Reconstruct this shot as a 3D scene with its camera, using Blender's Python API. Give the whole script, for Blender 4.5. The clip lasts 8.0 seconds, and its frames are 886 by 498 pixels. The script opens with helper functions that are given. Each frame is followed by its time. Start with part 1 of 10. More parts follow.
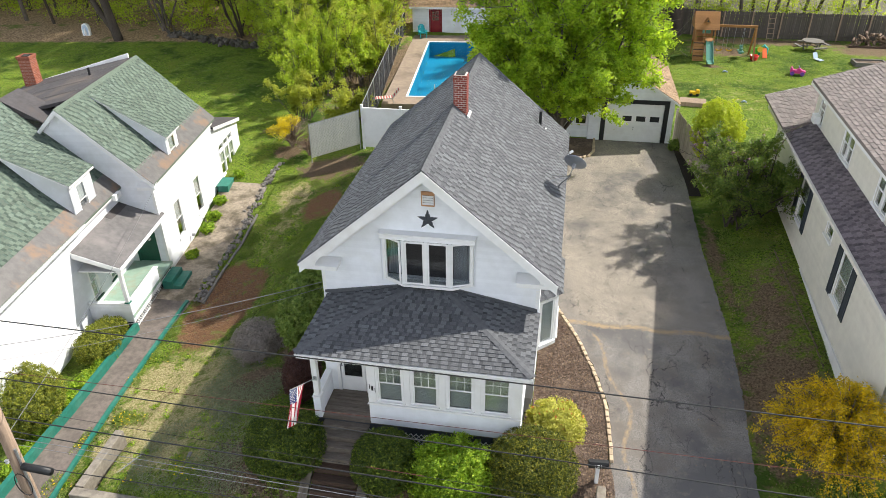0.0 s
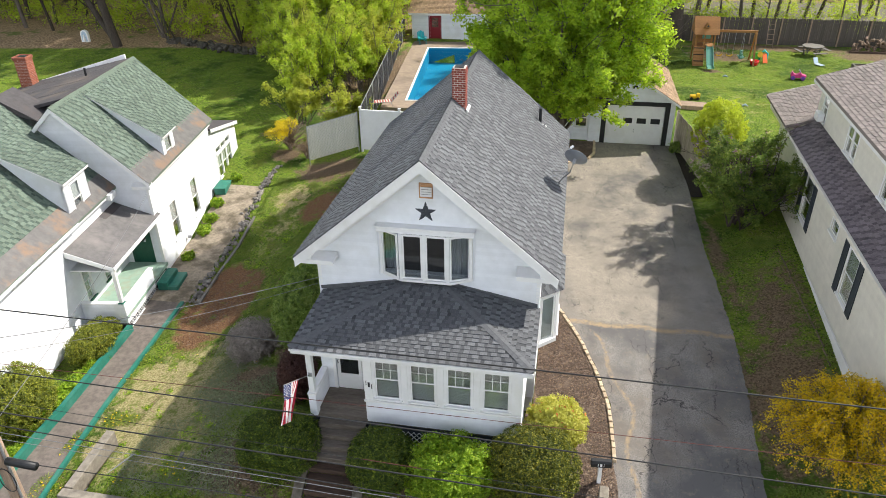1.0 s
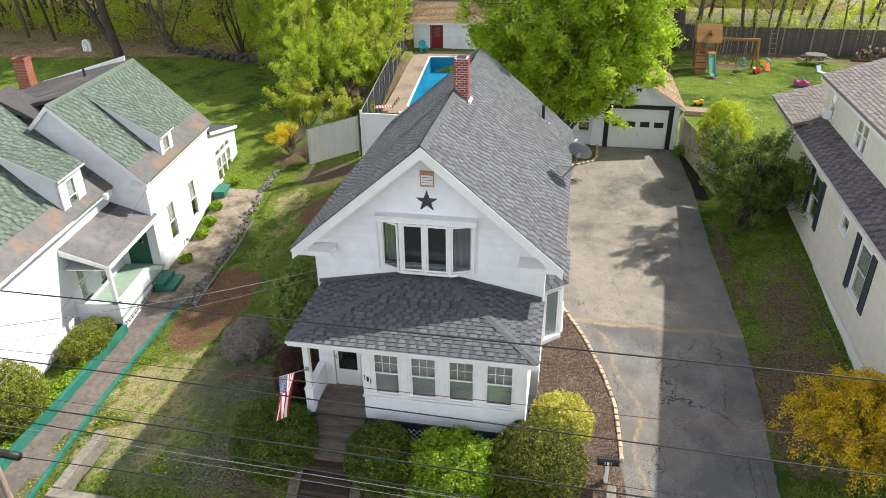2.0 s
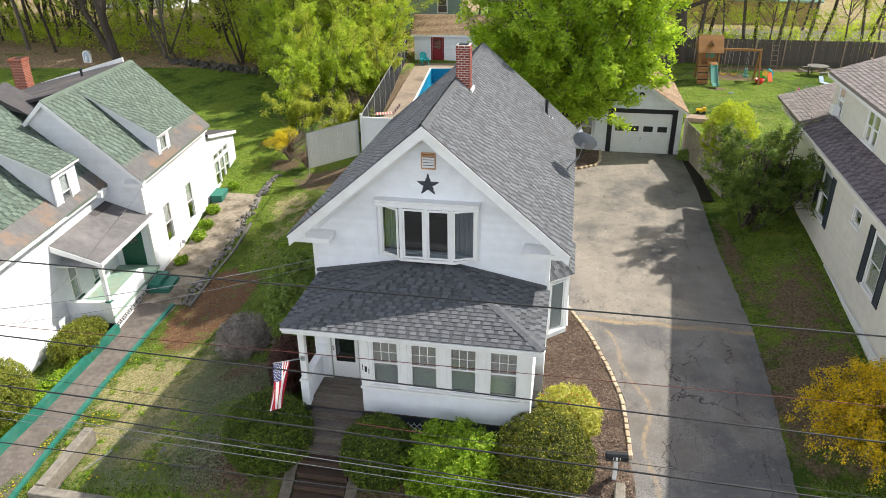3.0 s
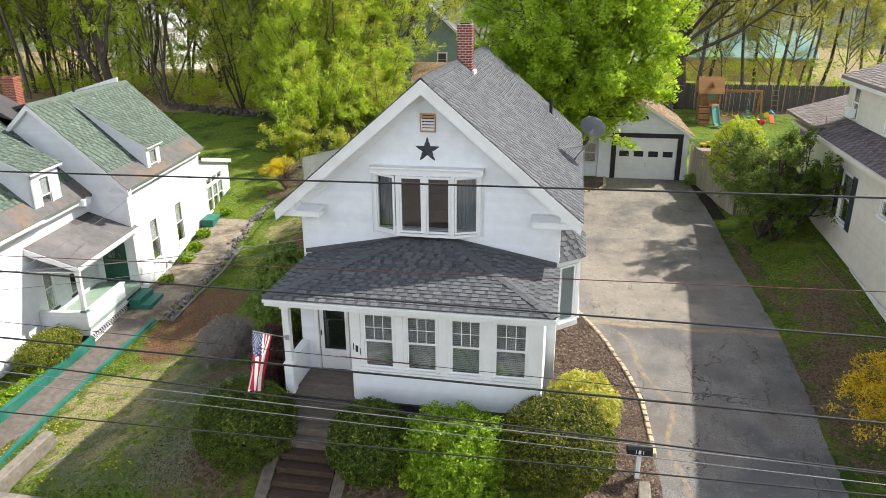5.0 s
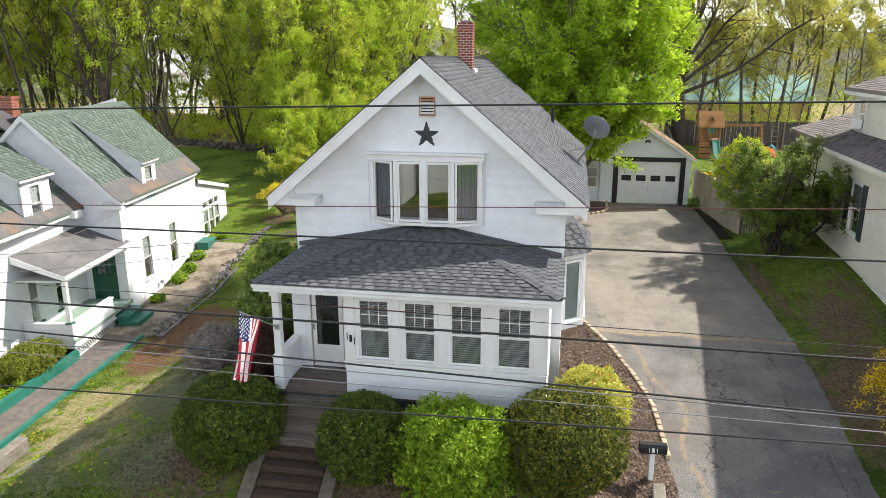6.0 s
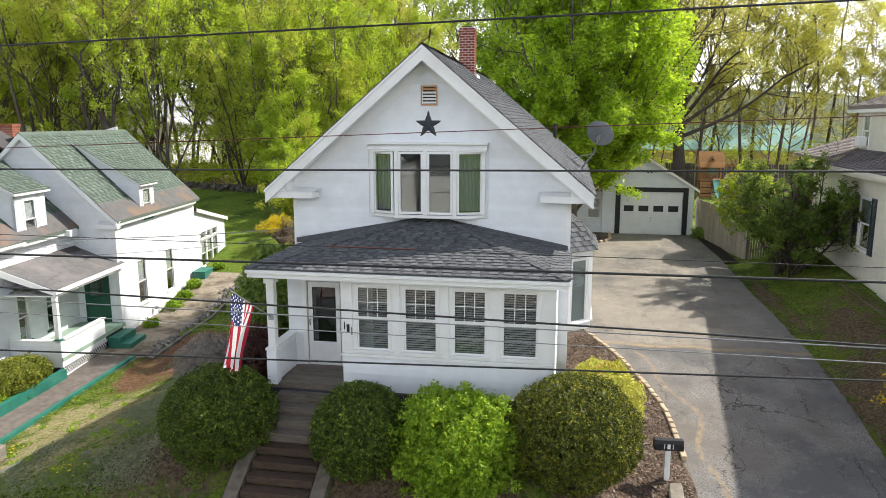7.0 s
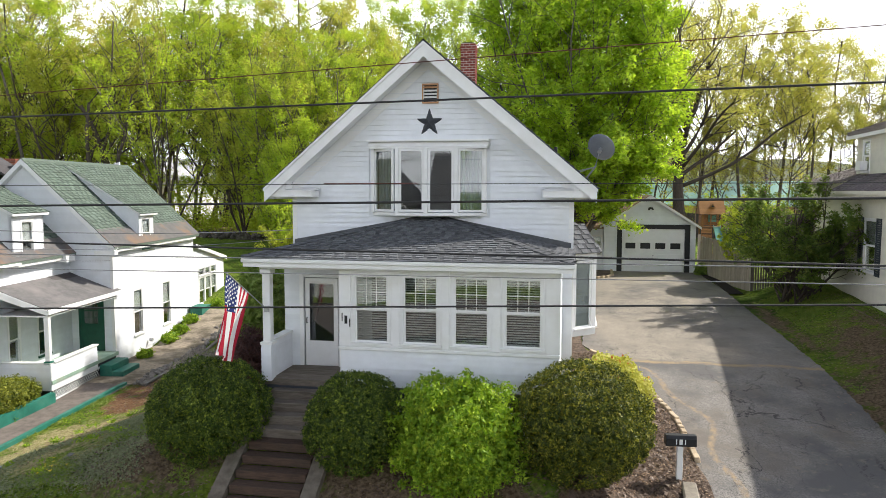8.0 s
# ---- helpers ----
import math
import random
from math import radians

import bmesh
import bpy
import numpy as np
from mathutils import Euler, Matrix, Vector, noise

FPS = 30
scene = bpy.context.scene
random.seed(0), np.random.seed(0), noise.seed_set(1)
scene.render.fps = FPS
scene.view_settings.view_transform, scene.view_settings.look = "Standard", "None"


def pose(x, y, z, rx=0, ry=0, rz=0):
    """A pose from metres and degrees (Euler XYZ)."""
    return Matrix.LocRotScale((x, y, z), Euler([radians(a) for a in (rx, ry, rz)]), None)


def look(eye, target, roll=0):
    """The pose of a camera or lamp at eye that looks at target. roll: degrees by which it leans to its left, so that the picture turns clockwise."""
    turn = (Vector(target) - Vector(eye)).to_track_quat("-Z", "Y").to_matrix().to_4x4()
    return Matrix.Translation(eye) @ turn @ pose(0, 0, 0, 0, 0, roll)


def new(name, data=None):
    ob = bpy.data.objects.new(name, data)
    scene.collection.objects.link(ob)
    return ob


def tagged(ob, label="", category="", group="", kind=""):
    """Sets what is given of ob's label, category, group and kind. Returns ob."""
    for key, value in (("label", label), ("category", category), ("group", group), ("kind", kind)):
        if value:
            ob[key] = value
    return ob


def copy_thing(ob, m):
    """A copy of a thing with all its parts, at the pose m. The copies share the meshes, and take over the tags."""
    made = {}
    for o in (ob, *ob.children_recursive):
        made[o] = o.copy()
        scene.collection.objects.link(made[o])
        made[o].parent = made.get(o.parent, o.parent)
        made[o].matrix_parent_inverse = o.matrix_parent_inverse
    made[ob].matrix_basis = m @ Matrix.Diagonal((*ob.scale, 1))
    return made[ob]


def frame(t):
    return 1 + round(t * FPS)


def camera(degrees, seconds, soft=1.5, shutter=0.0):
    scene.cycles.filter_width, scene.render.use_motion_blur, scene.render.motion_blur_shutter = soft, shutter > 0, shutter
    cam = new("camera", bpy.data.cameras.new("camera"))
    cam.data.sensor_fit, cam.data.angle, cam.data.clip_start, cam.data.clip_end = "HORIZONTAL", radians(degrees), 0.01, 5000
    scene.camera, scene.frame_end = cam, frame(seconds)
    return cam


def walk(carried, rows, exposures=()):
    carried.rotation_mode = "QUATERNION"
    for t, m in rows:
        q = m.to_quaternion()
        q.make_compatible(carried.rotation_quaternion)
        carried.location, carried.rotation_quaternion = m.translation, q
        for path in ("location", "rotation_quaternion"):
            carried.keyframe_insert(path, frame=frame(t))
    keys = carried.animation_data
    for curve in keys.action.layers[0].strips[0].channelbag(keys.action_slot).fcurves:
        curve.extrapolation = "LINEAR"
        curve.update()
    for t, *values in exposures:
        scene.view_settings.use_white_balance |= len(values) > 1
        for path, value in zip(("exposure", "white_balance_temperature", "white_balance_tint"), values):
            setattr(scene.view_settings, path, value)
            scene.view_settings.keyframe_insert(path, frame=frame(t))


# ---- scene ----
cam = camera(64.2, 8.0, soft=0.5)
PATH = [
    (0, (3.699, -17.176, 16.005), (3.385, -15.481, 14.992), -0.7),
    (0.5, (3.717, -17.131, 15.655), (3.403, -15.426, 14.658), -0.7),
    (1, (3.722, -17.085, 15.299), (3.405, -15.371, 14.318), -0.7),
    (1.5, (3.715, -17.039, 14.866), (3.394, -15.314, 13.907), -0.7),
    (3, (3.61, -16.883, 13.12), (3.281, -15.114, 12.247), -0.5),
    (3.5, (3.578, -16.802, 12.424), (3.246, -15.014, 11.591), -0.4),
    (4, (3.542, -16.704, 11.667), (3.207, -14.895, 10.882), -0.4),
    (4.5, (3.503, -16.595, 10.867), (3.166, -14.765, 10.134), -0.4),
    (6, (3.431, -16.194, 8.282), (3.084, -14.296, 7.757), -0.1),
    (6.5, (3.388, -16.097, 7.429), (3.038, -14.179, 6.985), -0.1),
    (7, (3.352, -16.006, 6.583), (2.998, -14.07, 6.227), 0.0),
    (7.5, (3.335, -15.93, 5.747), (2.977, -13.98, 5.485), 0.0),
    (8, (3.327, -15.911, 4.939), (2.967, -13.951, 4.774), 0.1),
]
walk(cam, [(t, look(eye, target, roll)) for t, eye, target, roll in PATH], ((0, 0.54), (6, 0.56), (7, 0.48), (8, 0.38)))

# ---- light ----
SUN_TO = Vector((0.825, 0.60, 1.0)).normalized()
world = bpy.data.worlds.new("world")
scene.world = world
world.use_nodes = True
wn, wl = world.node_tree.nodes, world.node_tree.links
wn.clear()
w_out, w_bg = wn.new("ShaderNodeOutputWorld"), wn.new("ShaderNodeBackground")
w_sky = wn.new("ShaderNodeTexSky")
w_sky.sky_type, w_sky.sun_disc = "NISHITA", False
w_sky.sun_elevation = math.asin(SUN_TO.z)
w_sky.sun_rotation = math.atan2(SUN_TO.x, SUN_TO.y)
w_sky.air_density, w_sky.dust_density = 1.0, 2.0
w_co, w_map = wn.new("ShaderNodeTexCoord"), wn.new("ShaderNodeMapping")
w_map.inputs["Scale"].default_value = (1.6, 1.6, 4.5)
w_cl = wn.new("ShaderNodeTexNoise")
w_cl.inputs["Scale"].default_value, w_cl.inputs["Detail"].default_value, w_cl.inputs["Roughness"].default_value = 2.2, 8, 0.6
w_rp = wn.new("ShaderNodeValToRGB")
w_rp.color_ramp.elements[0].position, w_rp.color_ramp.elements[1].position = 0.30, 0.50
w_mx = wn.new("ShaderNodeMixRGB")
w_mx.inputs[2].default_value = (14.5, 14.8, 15.4, 1)
wl.new(w_co.outputs["Generated"], w_map.inputs["Vector"])
wl.new(w_map.outputs[0], w_cl.inputs["Vector"])
wl.new(w_cl.outputs["Fac"], w_rp.inputs[0])
w_sep, w_high, w_mul = wn.new("ShaderNodeSeparateXYZ"), wn.new("ShaderNodeMapRange"), wn.new("ShaderNodeMath")
w_high.inputs[1].default_value, w_high.inputs[2].default_value = 0.22, 0.62
w_high.inputs[3].default_value, w_high.inputs[4].default_value = 1.0, 0.12
w_mul.operation = "MULTIPLY"
wl.new(w_co.outputs["Generated"], w_sep.inputs[0])
wl.new(w_sep.outputs["Z"], w_high.inputs[0])
wl.new(w_rp.outputs[0], w_mul.inputs[0])
wl.new(w_high.outputs[0], w_mul.inputs[1])
wl.new(w_mul.outputs[0], w_mx.inputs[0])
wl.new(w_sky.outputs[0], w_mx.inputs[1])
wl.new(w_mx.outputs[0], w_bg.inputs[0])
w_bg.inputs[1].default_value = 0.115
wl.new(w_bg.outputs[0], w_out.inputs[0])

sun = new("sun", bpy.data.lights.new("sun", "SUN"))
sun.data.energy, sun.data.angle, sun.data.color = 5.0, radians(0.6), (1.0, 0.95, 0.86)
sun.matrix_world = look(SUN_TO * 60, (0, 0, 0))
scene.view_settings.exposure = 0.47

# ---- materials ----
def node_mat(name):
    m = bpy.data.materials.new(name)
    m.use_nodes = True
    n, l = m.node_tree.nodes, m.node_tree.links
    return m, n, l, n["Principled BSDF"]


def add(n, kind, **kw):
    q = n.new(kind)
    for k, v in kw.items():
        q.inputs[k].default_value = v
    return q


def rgba(c):
    return (c[0], c[1], c[2], 1)


def noise_mix(n, l, vec, scale, a, b, lo=0.35, hi=0.65, detail=6):
    """Mix colour sockets or values a and b by a noise of that scale."""
    t = add(n, "ShaderNodeTexNoise", Scale=scale, Detail=detail, Roughness=0.6)
    l.new(vec, t.inputs["Vector"])
    r = n.new("ShaderNodeMapRange")
    r.inputs[1].default_value, r.inputs[2].default_value = lo, hi
    l.new(t.outputs["Fac"], r.inputs[0])
    x = n.new("ShaderNodeMixRGB")
    l.new(r.outputs[0], x.inputs[0])
    for i, c in ((1, a), (2, b)):
        if isinstance(c, (tuple, list)):
            x.inputs[i].default_value = rgba(c)
        else:
            l.new(c, x.inputs[i])
    return x.outputs[0]


def vary(n, l, col, amount, source):
    """Brightness by a random number per object or per island."""
    r = n.new("ShaderNodeMapRange")
    r.inputs[3].default_value, r.inputs[4].default_value = 1 - amount, 1 + amount
    if source == "object":
        l.new(n.new("ShaderNodeObjectInfo").outputs["Random"], r.inputs[0])
    else:
        l.new(n.new("ShaderNodeNewGeometry").outputs["Random Per Island"], r.inputs[0])
    x = n.new("ShaderNodeVectorMath")
    x.operation = "MULTIPLY"
    l.new(col, x.inputs[0])
    l.new(r.outputs[0], x.inputs[1])
    return x.outputs[0]


def surf(name, a, b, scale=5.0, rough=0.75, bump=0.15, bscale=70.0, metal=0.0, obj=0.0, isl=0.0, c=None, cscale=0.5, clo=0.5, chi=0.75, spec=0.35, stretch=(1, 1, 1), dist=0.01):
    """A weathered surface: a fine mix of a and b, large stains of c, fine relief."""
    m, n, l, p = node_mat(name)
    g = n.new("ShaderNodeNewGeometry")
    mp = n.new("ShaderNodeMapping")
    mp.inputs["Scale"].default_value = stretch
    l.new(g.outputs["Position"], mp.inputs["Vector"])
    vec = mp.outputs[0]
    col = noise_mix(n, l, vec, scale, a, b)
    if c:
        col = noise_mix(n, l, vec, cscale, col, c, clo, chi, 5)
    if obj:
        col = vary(n, l, col, obj, "object")
    if isl:
        col = vary(n, l, col, isl, "island")
    l.new(col, p.inputs["Base Color"])
    p.inputs["Roughness"].default_value, p.inputs["Metallic"].default_value = rough, metal
    p.inputs["Specular IOR Level"].default_value = spec
    if bump:
        t = add(n, "ShaderNodeTexNoise", Scale=bscale, Detail=5, Roughness=0.65)
        l.new(vec, t.inputs["Vector"])
        bp = add(n, "ShaderNodeBump", Strength=bump, Distance=dist)
        l.new(t.outputs["Fac"], bp.inputs["Height"])
        l.new(bp.outputs[0], p.inputs["Normal"])
    return m


def leaf_mat(name, a, b, c, through_part=0.5, tuft=1.6, glow=(1.25, 1.28, 0.75)):
    """Thin leaves that let sunlight through; tint by leaf and by clump."""
    m, n, l, p = node_mat(name)
    g = n.new("ShaderNodeNewGeometry")
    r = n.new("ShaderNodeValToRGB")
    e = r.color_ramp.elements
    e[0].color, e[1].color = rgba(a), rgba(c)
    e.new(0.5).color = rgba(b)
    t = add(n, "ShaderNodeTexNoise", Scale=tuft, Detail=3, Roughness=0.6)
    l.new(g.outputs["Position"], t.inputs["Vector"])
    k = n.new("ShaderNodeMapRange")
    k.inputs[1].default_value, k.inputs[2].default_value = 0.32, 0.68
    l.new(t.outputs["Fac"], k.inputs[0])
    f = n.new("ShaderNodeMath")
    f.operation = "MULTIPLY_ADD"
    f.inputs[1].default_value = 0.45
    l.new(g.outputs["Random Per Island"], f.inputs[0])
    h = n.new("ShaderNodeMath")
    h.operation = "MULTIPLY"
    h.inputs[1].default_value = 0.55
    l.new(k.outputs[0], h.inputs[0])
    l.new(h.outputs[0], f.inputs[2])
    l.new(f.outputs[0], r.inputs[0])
    col = r.outputs[0]
    l.new(col, p.inputs["Base Color"])
    p.inputs["Roughness"].default_value, p.inputs["Specular IOR Level"].default_value = 0.55, 0.3
    tr = n.new("ShaderNodeBsdfTranslucent")
    warm = n.new("ShaderNodeVectorMath")
    warm.operation = "MULTIPLY"
    warm.inputs[1].default_value = glow
    l.new(col, warm.inputs[0])
    l.new(warm.outputs[0], tr.inputs["Color"])
    mx = n.new("ShaderNodeMixShader")
    mx.inputs[0].default_value = through_part
    l.new(p.outputs[0], mx.inputs[1])
    l.new(tr.outputs[0], mx.inputs[2])
    l.new(mx.outputs[0], n["Material Output"].inputs[0])
    return m


def glass_mat(name, tint=(0.86, 0.89, 0.89), strength=1.0):
    m, n, l, p = node_mat(name)
    n.remove(p)
    t, g, f, mx = n.new("ShaderNodeBsdfTransparent"), n.new("ShaderNodeBsdfGlossy"), n.new("ShaderNodeLayerWeight"), n.new("ShaderNodeMixShader")
    f.inputs["Blend"].default_value = 0.5
    pw, ma = n.new("ShaderNodeMath"), n.new("ShaderNodeMath")
    pw.operation, ma.operation = "POWER", "MULTIPLY_ADD"
    pw.inputs[1].default_value = 4.0
    ma.inputs[1].default_value, ma.inputs[2].default_value = 0.85 * strength, 0.12 * strength
    l.new(f.outputs["Facing"], pw.inputs[0])
    l.new(pw.outputs[0], ma.inputs[0])
    t.inputs[0].default_value = rgba(tint)
    g.inputs["Roughness"].default_value = 0.02
    l.new(ma.outputs[0], mx.inputs[0])
    l.new(t.outputs[0], mx.inputs[1])
    l.new(g.outputs[0], mx.inputs[2])
    l.new(mx.outputs[0], n["Material Output"].inputs[0])
    return m


WHITE = surf("white_siding_paint", (0.77, 0.79, 0.83), (0.71, 0.73, 0.765), 3, 0.55, 0.08, 40, obj=0.03, c=(0.66, 0.67, 0.67), cscale=0.7)
TRIM = surf("white_trim_paint", (0.80, 0.80, 0.80), (0.76, 0.76, 0.76), 4, 0.45, 0.05, 40, c=(0.70, 0.69, 0.66), cscale=1.1)
CREAM = surf("cream_siding_paint", (0.68, 0.65, 0.57), (0.62, 0.59, 0.52), 3, 0.6, 0.08, 40, obj=0.03, c=(0.58, 0.56, 0.50), cscale=0.6)
STUCCO = surf("painted_foundation", (0.62, 0.63, 0.64), (0.5, 0.51, 0.52), 6, 0.85, 0.4, 30, c=(0.4, 0.4, 0.38))
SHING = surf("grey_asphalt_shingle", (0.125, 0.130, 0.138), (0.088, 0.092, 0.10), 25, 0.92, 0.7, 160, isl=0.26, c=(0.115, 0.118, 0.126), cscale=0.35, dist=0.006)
# darker copy for low tabs: shadow-band print and recess shade as colour
SHING_SHADE = surf("grey_shingle_recess_shade", (0.076, 0.079, 0.086), (0.055, 0.058, 0.063), 25, 0.92, 0.7, 160, isl=0.3, dist=0.006)
SHING_O = surf("grey_asphalt_shingle_tab", (0.125, 0.130, 0.138), (0.088, 0.092, 0.10), 25, 0.92, 0.7, 160, obj=0.26, c=(0.115, 0.118, 0.126), cscale=0.35, dist=0.006)
CAPS = surf("grey_ridge_cap", (0.115, 0.119, 0.127), (0.085, 0.089, 0.096), 9, 0.92, 0.5, 160, isl=0.2, dist=0.006)
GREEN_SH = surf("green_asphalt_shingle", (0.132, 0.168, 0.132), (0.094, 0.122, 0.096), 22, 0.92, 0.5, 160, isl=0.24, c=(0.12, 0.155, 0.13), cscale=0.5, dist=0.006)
# green for recessed tabs, darkened to stand in for the shade between tabs
GREEN_SHADE = surf("green_shingle_recess_shade", (0.075, 0.105, 0.086), (0.055, 0.08, 0.065), 22, 0.92, 0.5, 160, isl=0.28, dist=0.006)
PURP_SH = surf("weathered_purple_grey_shingle", (0.20, 0.165, 0.175), (0.145, 0.12, 0.13), 20, 0.92, 0.5, 150, isl=0.16, c=(0.06, 0.055, 0.06), cscale=1.4, dist=0.006)
# skirt roof's recessed tabs: their shade is painted as a darker purple-grey
PURP_SHADE = surf("purple_grey_recess_shade", (0.14, 0.115, 0.122), (0.09, 0.075, 0.082), 20, 0.92, 0.5, 150, isl=0.2, c=(0.03, 0.028, 0.03), cscale=1.4, dist=0.006)
BROWN_SH = surf("weathered_brown_grey_shingle", (0.24, 0.205, 0.19), (0.17, 0.145, 0.135), 20, 0.92, 0.5, 150, isl=0.2, c=(0.215, 0.185, 0.17), cscale=0.8, dist=0.006)
TAN_SH = surf("tan_brown_shingle", (0.30, 0.20, 0.12), (0.22, 0.15, 0.095), 8, 0.92, 0.5, 150, isl=0.25, c=(0.34, 0.25, 0.16), cscale=0.5, dist=0.006)
ROLLED = surf("black_rolled_roofing", (0.075, 0.07, 0.072), (0.055, 0.05, 0.052), 4, 0.85, 0.3, 120, c=(0.14, 0.11, 0.09), cscale=0.5)
PORCHROOF = surf("brown_grey_rolled_roofing", (0.15, 0.142, 0.14), (0.11, 0.105, 0.104), 4, 0.85, 0.3, 120, c=(0.21, 0.19, 0.185), cscale=0.8)
COPPER = surf("rust_stained_metal_roof", (0.125, 0.118, 0.115), (0.09, 0.086, 0.085), 3, 0.55, 0.1, 50, metal=0.2, c=(0.185, 0.12, 0.08), cscale=0.9, clo=0.52, chi=0.66)
ASPHALT_D = surf("dark_asphalt", (0.05, 0.05, 0.052), (0.04, 0.04, 0.042), 6, 0.9, 0.4, 150)
CONC = surf("grey_brown_concrete", (0.185, 0.155, 0.135), (0.12, 0.10, 0.088), 5, 0.9, 0.4, 90, c=(0.10, 0.085, 0.072), cscale=0.9)
DIRT = surf("trodden_tan_soil", (0.39, 0.325, 0.245), (0.25, 0.205, 0.155), 7, 0.95, 0.8, 45, c=(0.14, 0.115, 0.08), cscale=1.1, clo=0.45, chi=0.62, dist=0.03)
CONC_L = surf("light_concrete", (0.27, 0.24, 0.195), (0.17, 0.15, 0.122), 5, 0.9, 0.4, 90, c=(0.24, 0.22, 0.18), cscale=1.2)
DECK_P = surf("tan_pool_deck", (0.30, 0.235, 0.175), (0.235, 0.18, 0.135), 4, 0.85, 0.3, 80, c=(0.17, 0.13, 0.10), cscale=0.4)
EDGE_OLD = surf("mossy_edging_stone", (0.17, 0.13, 0.08), (0.10, 0.09, 0.05), 9, 0.9, 0.4, 60, obj=0.2)
KERB = surf("tan_edging_stone", (0.50, 0.40, 0.28), (0.40, 0.31, 0.21), 7, 0.85, 0.4, 60, obj=0.18)
STONE = surf("grey_field_stone", (0.20, 0.18, 0.16), (0.12, 0.11, 0.10), 6, 0.85, 0.6, 40, obj=0.25, isl=0.3)
STONE_D = surf("mossy_dark_stone", (0.105, 0.092, 0.078), (0.055, 0.05, 0.042), 6, 0.9, 0.6, 40, obj=0.3, c=(0.05, 0.055, 0.025), cscale=1.2)
MULCH = surf("dark_brown_bark_mulch", (0.16, 0.112, 0.082), (0.04, 0.028, 0.021), 15, 0.95, 1.0, 30, c=(0.22, 0.16, 0.12), cscale=1.6, dist=0.04)
BLACKM = surf("black_bark_mulch", (0.03, 0.022, 0.018), (0.018, 0.014, 0.012), 22, 0.95, 1.0, 45, dist=0.04)
GREENP = surf("green_painted_wood", (0.022, 0.17, 0.125), (0.018, 0.13, 0.095), 5, 0.55, 0.1, 40, c=(0.06, 0.19, 0.145), cscale=1.2)
GREEN_D = surf("dark_green_paint", (0.010, 0.085, 0.05), (0.008, 0.065, 0.04), 5, 0.4, 0.08, 40)
GREEN_F = surf("pale_green_floor_paint", (0.30, 0.42, 0.34), (0.25, 0.36, 0.29), 4, 0.5, 0.1, 40, c=(0.38, 0.33, 0.25), cscale=1.0)
BRICK = surf("red_brick", (0.25, 0.062, 0.045), (0.17, 0.042, 0.033), 9, 0.85, 0.5, 80, obj=0.22, isl=0.3)
BRICK_O = surf("orange_red_brick", (0.30, 0.105, 0.065), (0.22, 0.075, 0.048), 9, 0.85, 0.5, 80, obj=0.2, isl=0.3)
MORTAR = surf("grey_mortar", (0.58, 0.52, 0.48), (0.48, 0.43, 0.40), 12, 0.95, 0.4, 90)
BLACKP = surf("black_paint", (0.014, 0.015, 0.017), (0.02, 0.021, 0.023), 5, 0.5, 0.08, 50)
NAVY = surf("dark_slate_shutter_paint", (0.035, 0.045, 0.055), (0.028, 0.036, 0.045), 5, 0.5, 0.08, 50)
STARM = surf("dark_slate_metal", (0.045, 0.05, 0.06), (0.035, 0.04, 0.05), 6, 0.55, 0.1, 40)
GREYF = surf("dark_grey_foundation_paint", (0.055, 0.06, 0.075), (0.04, 0.045, 0.055), 5, 0.8, 0.3, 50)
STEPW = surf("weathered_step_boards", (0.20, 0.17, 0.14), (0.13, 0.11, 0.09), 5, 0.85, 0.4, 60, obj=0.15, c=(0.09, 0.07, 0.055), cscale=1.4, stretch=(1, 8, 8))
CHEEK = surf("mossy_stained_concrete", (0.17, 0.145, 0.115), (0.095, 0.08, 0.062), 6, 0.92, 0.6, 60, c=(0.09, 0.085, 0.06), cscale=2.0)
TIMBER = surf("dark_brown_timber", (0.085, 0.052, 0.036), (0.040, 0.026, 0.019), 5, 0.88, 0.4, 60, obj=0.15, c=(0.055, 0.04, 0.03), cscale=1.6, stretch=(1, 8, 8))
FENCEW = surf("silvery_fence_boards", (0.40, 0.35, 0.29), (0.30, 0.26, 0.22), 5, 0.85, 0.3, 50, obj=0.12, c=(0.24, 0.20, 0.165), cscale=1.3, stretch=(6, 6, 0.8))
FENCED = surf("dark_grey_fence_boards", (0.10, 0.086, 0.074), (0.07, 0.06, 0.052), 5, 0.88, 0.3, 50, obj=0.15, isl=0.15, c=(0.08, 0.07, 0.06), cscale=1.0, stretch=(6, 6, 0.8))
FENCEB = surf("blackish_fence_slats", (0.06, 0.062, 0.068), (0.04, 0.042, 0.046), 5, 0.7, 0.2, 50, isl=0.25, c=(0.09, 0.085, 0.08), cscale=1.0)
CEDAR = surf("orange_cedar", (0.34, 0.165, 0.052), (0.25, 0.115, 0.036), 5, 0.6, 0.2, 50, obj=0.12, isl=0.12, stretch=(5, 5, 1))
POLEW = surf("utility_pole_wood", (0.34, 0.25, 0.18), (0.25, 0.18, 0.13), 5, 0.9, 0.4, 50, c=(0.18, 0.13, 0.10), cscale=1.3, stretch=(6, 6, 0.6))
BARK = surf("grey_brown_bark", (0.15, 0.125, 0.105), (0.085, 0.07, 0.06), 7, 0.95, 0.9, 30, c=(0.22, 0.195, 0.17), cscale=0.9, stretch=(3, 3, 0.7), dist=0.03)
BARK_D = surf("dark_bark", (0.085, 0.066, 0.054), (0.045, 0.036, 0.03), 7, 0.95, 0.9, 30, c=(0.085, 0.07, 0.058), cscale=0.9, stretch=(3, 3, 0.7), dist=0.03)
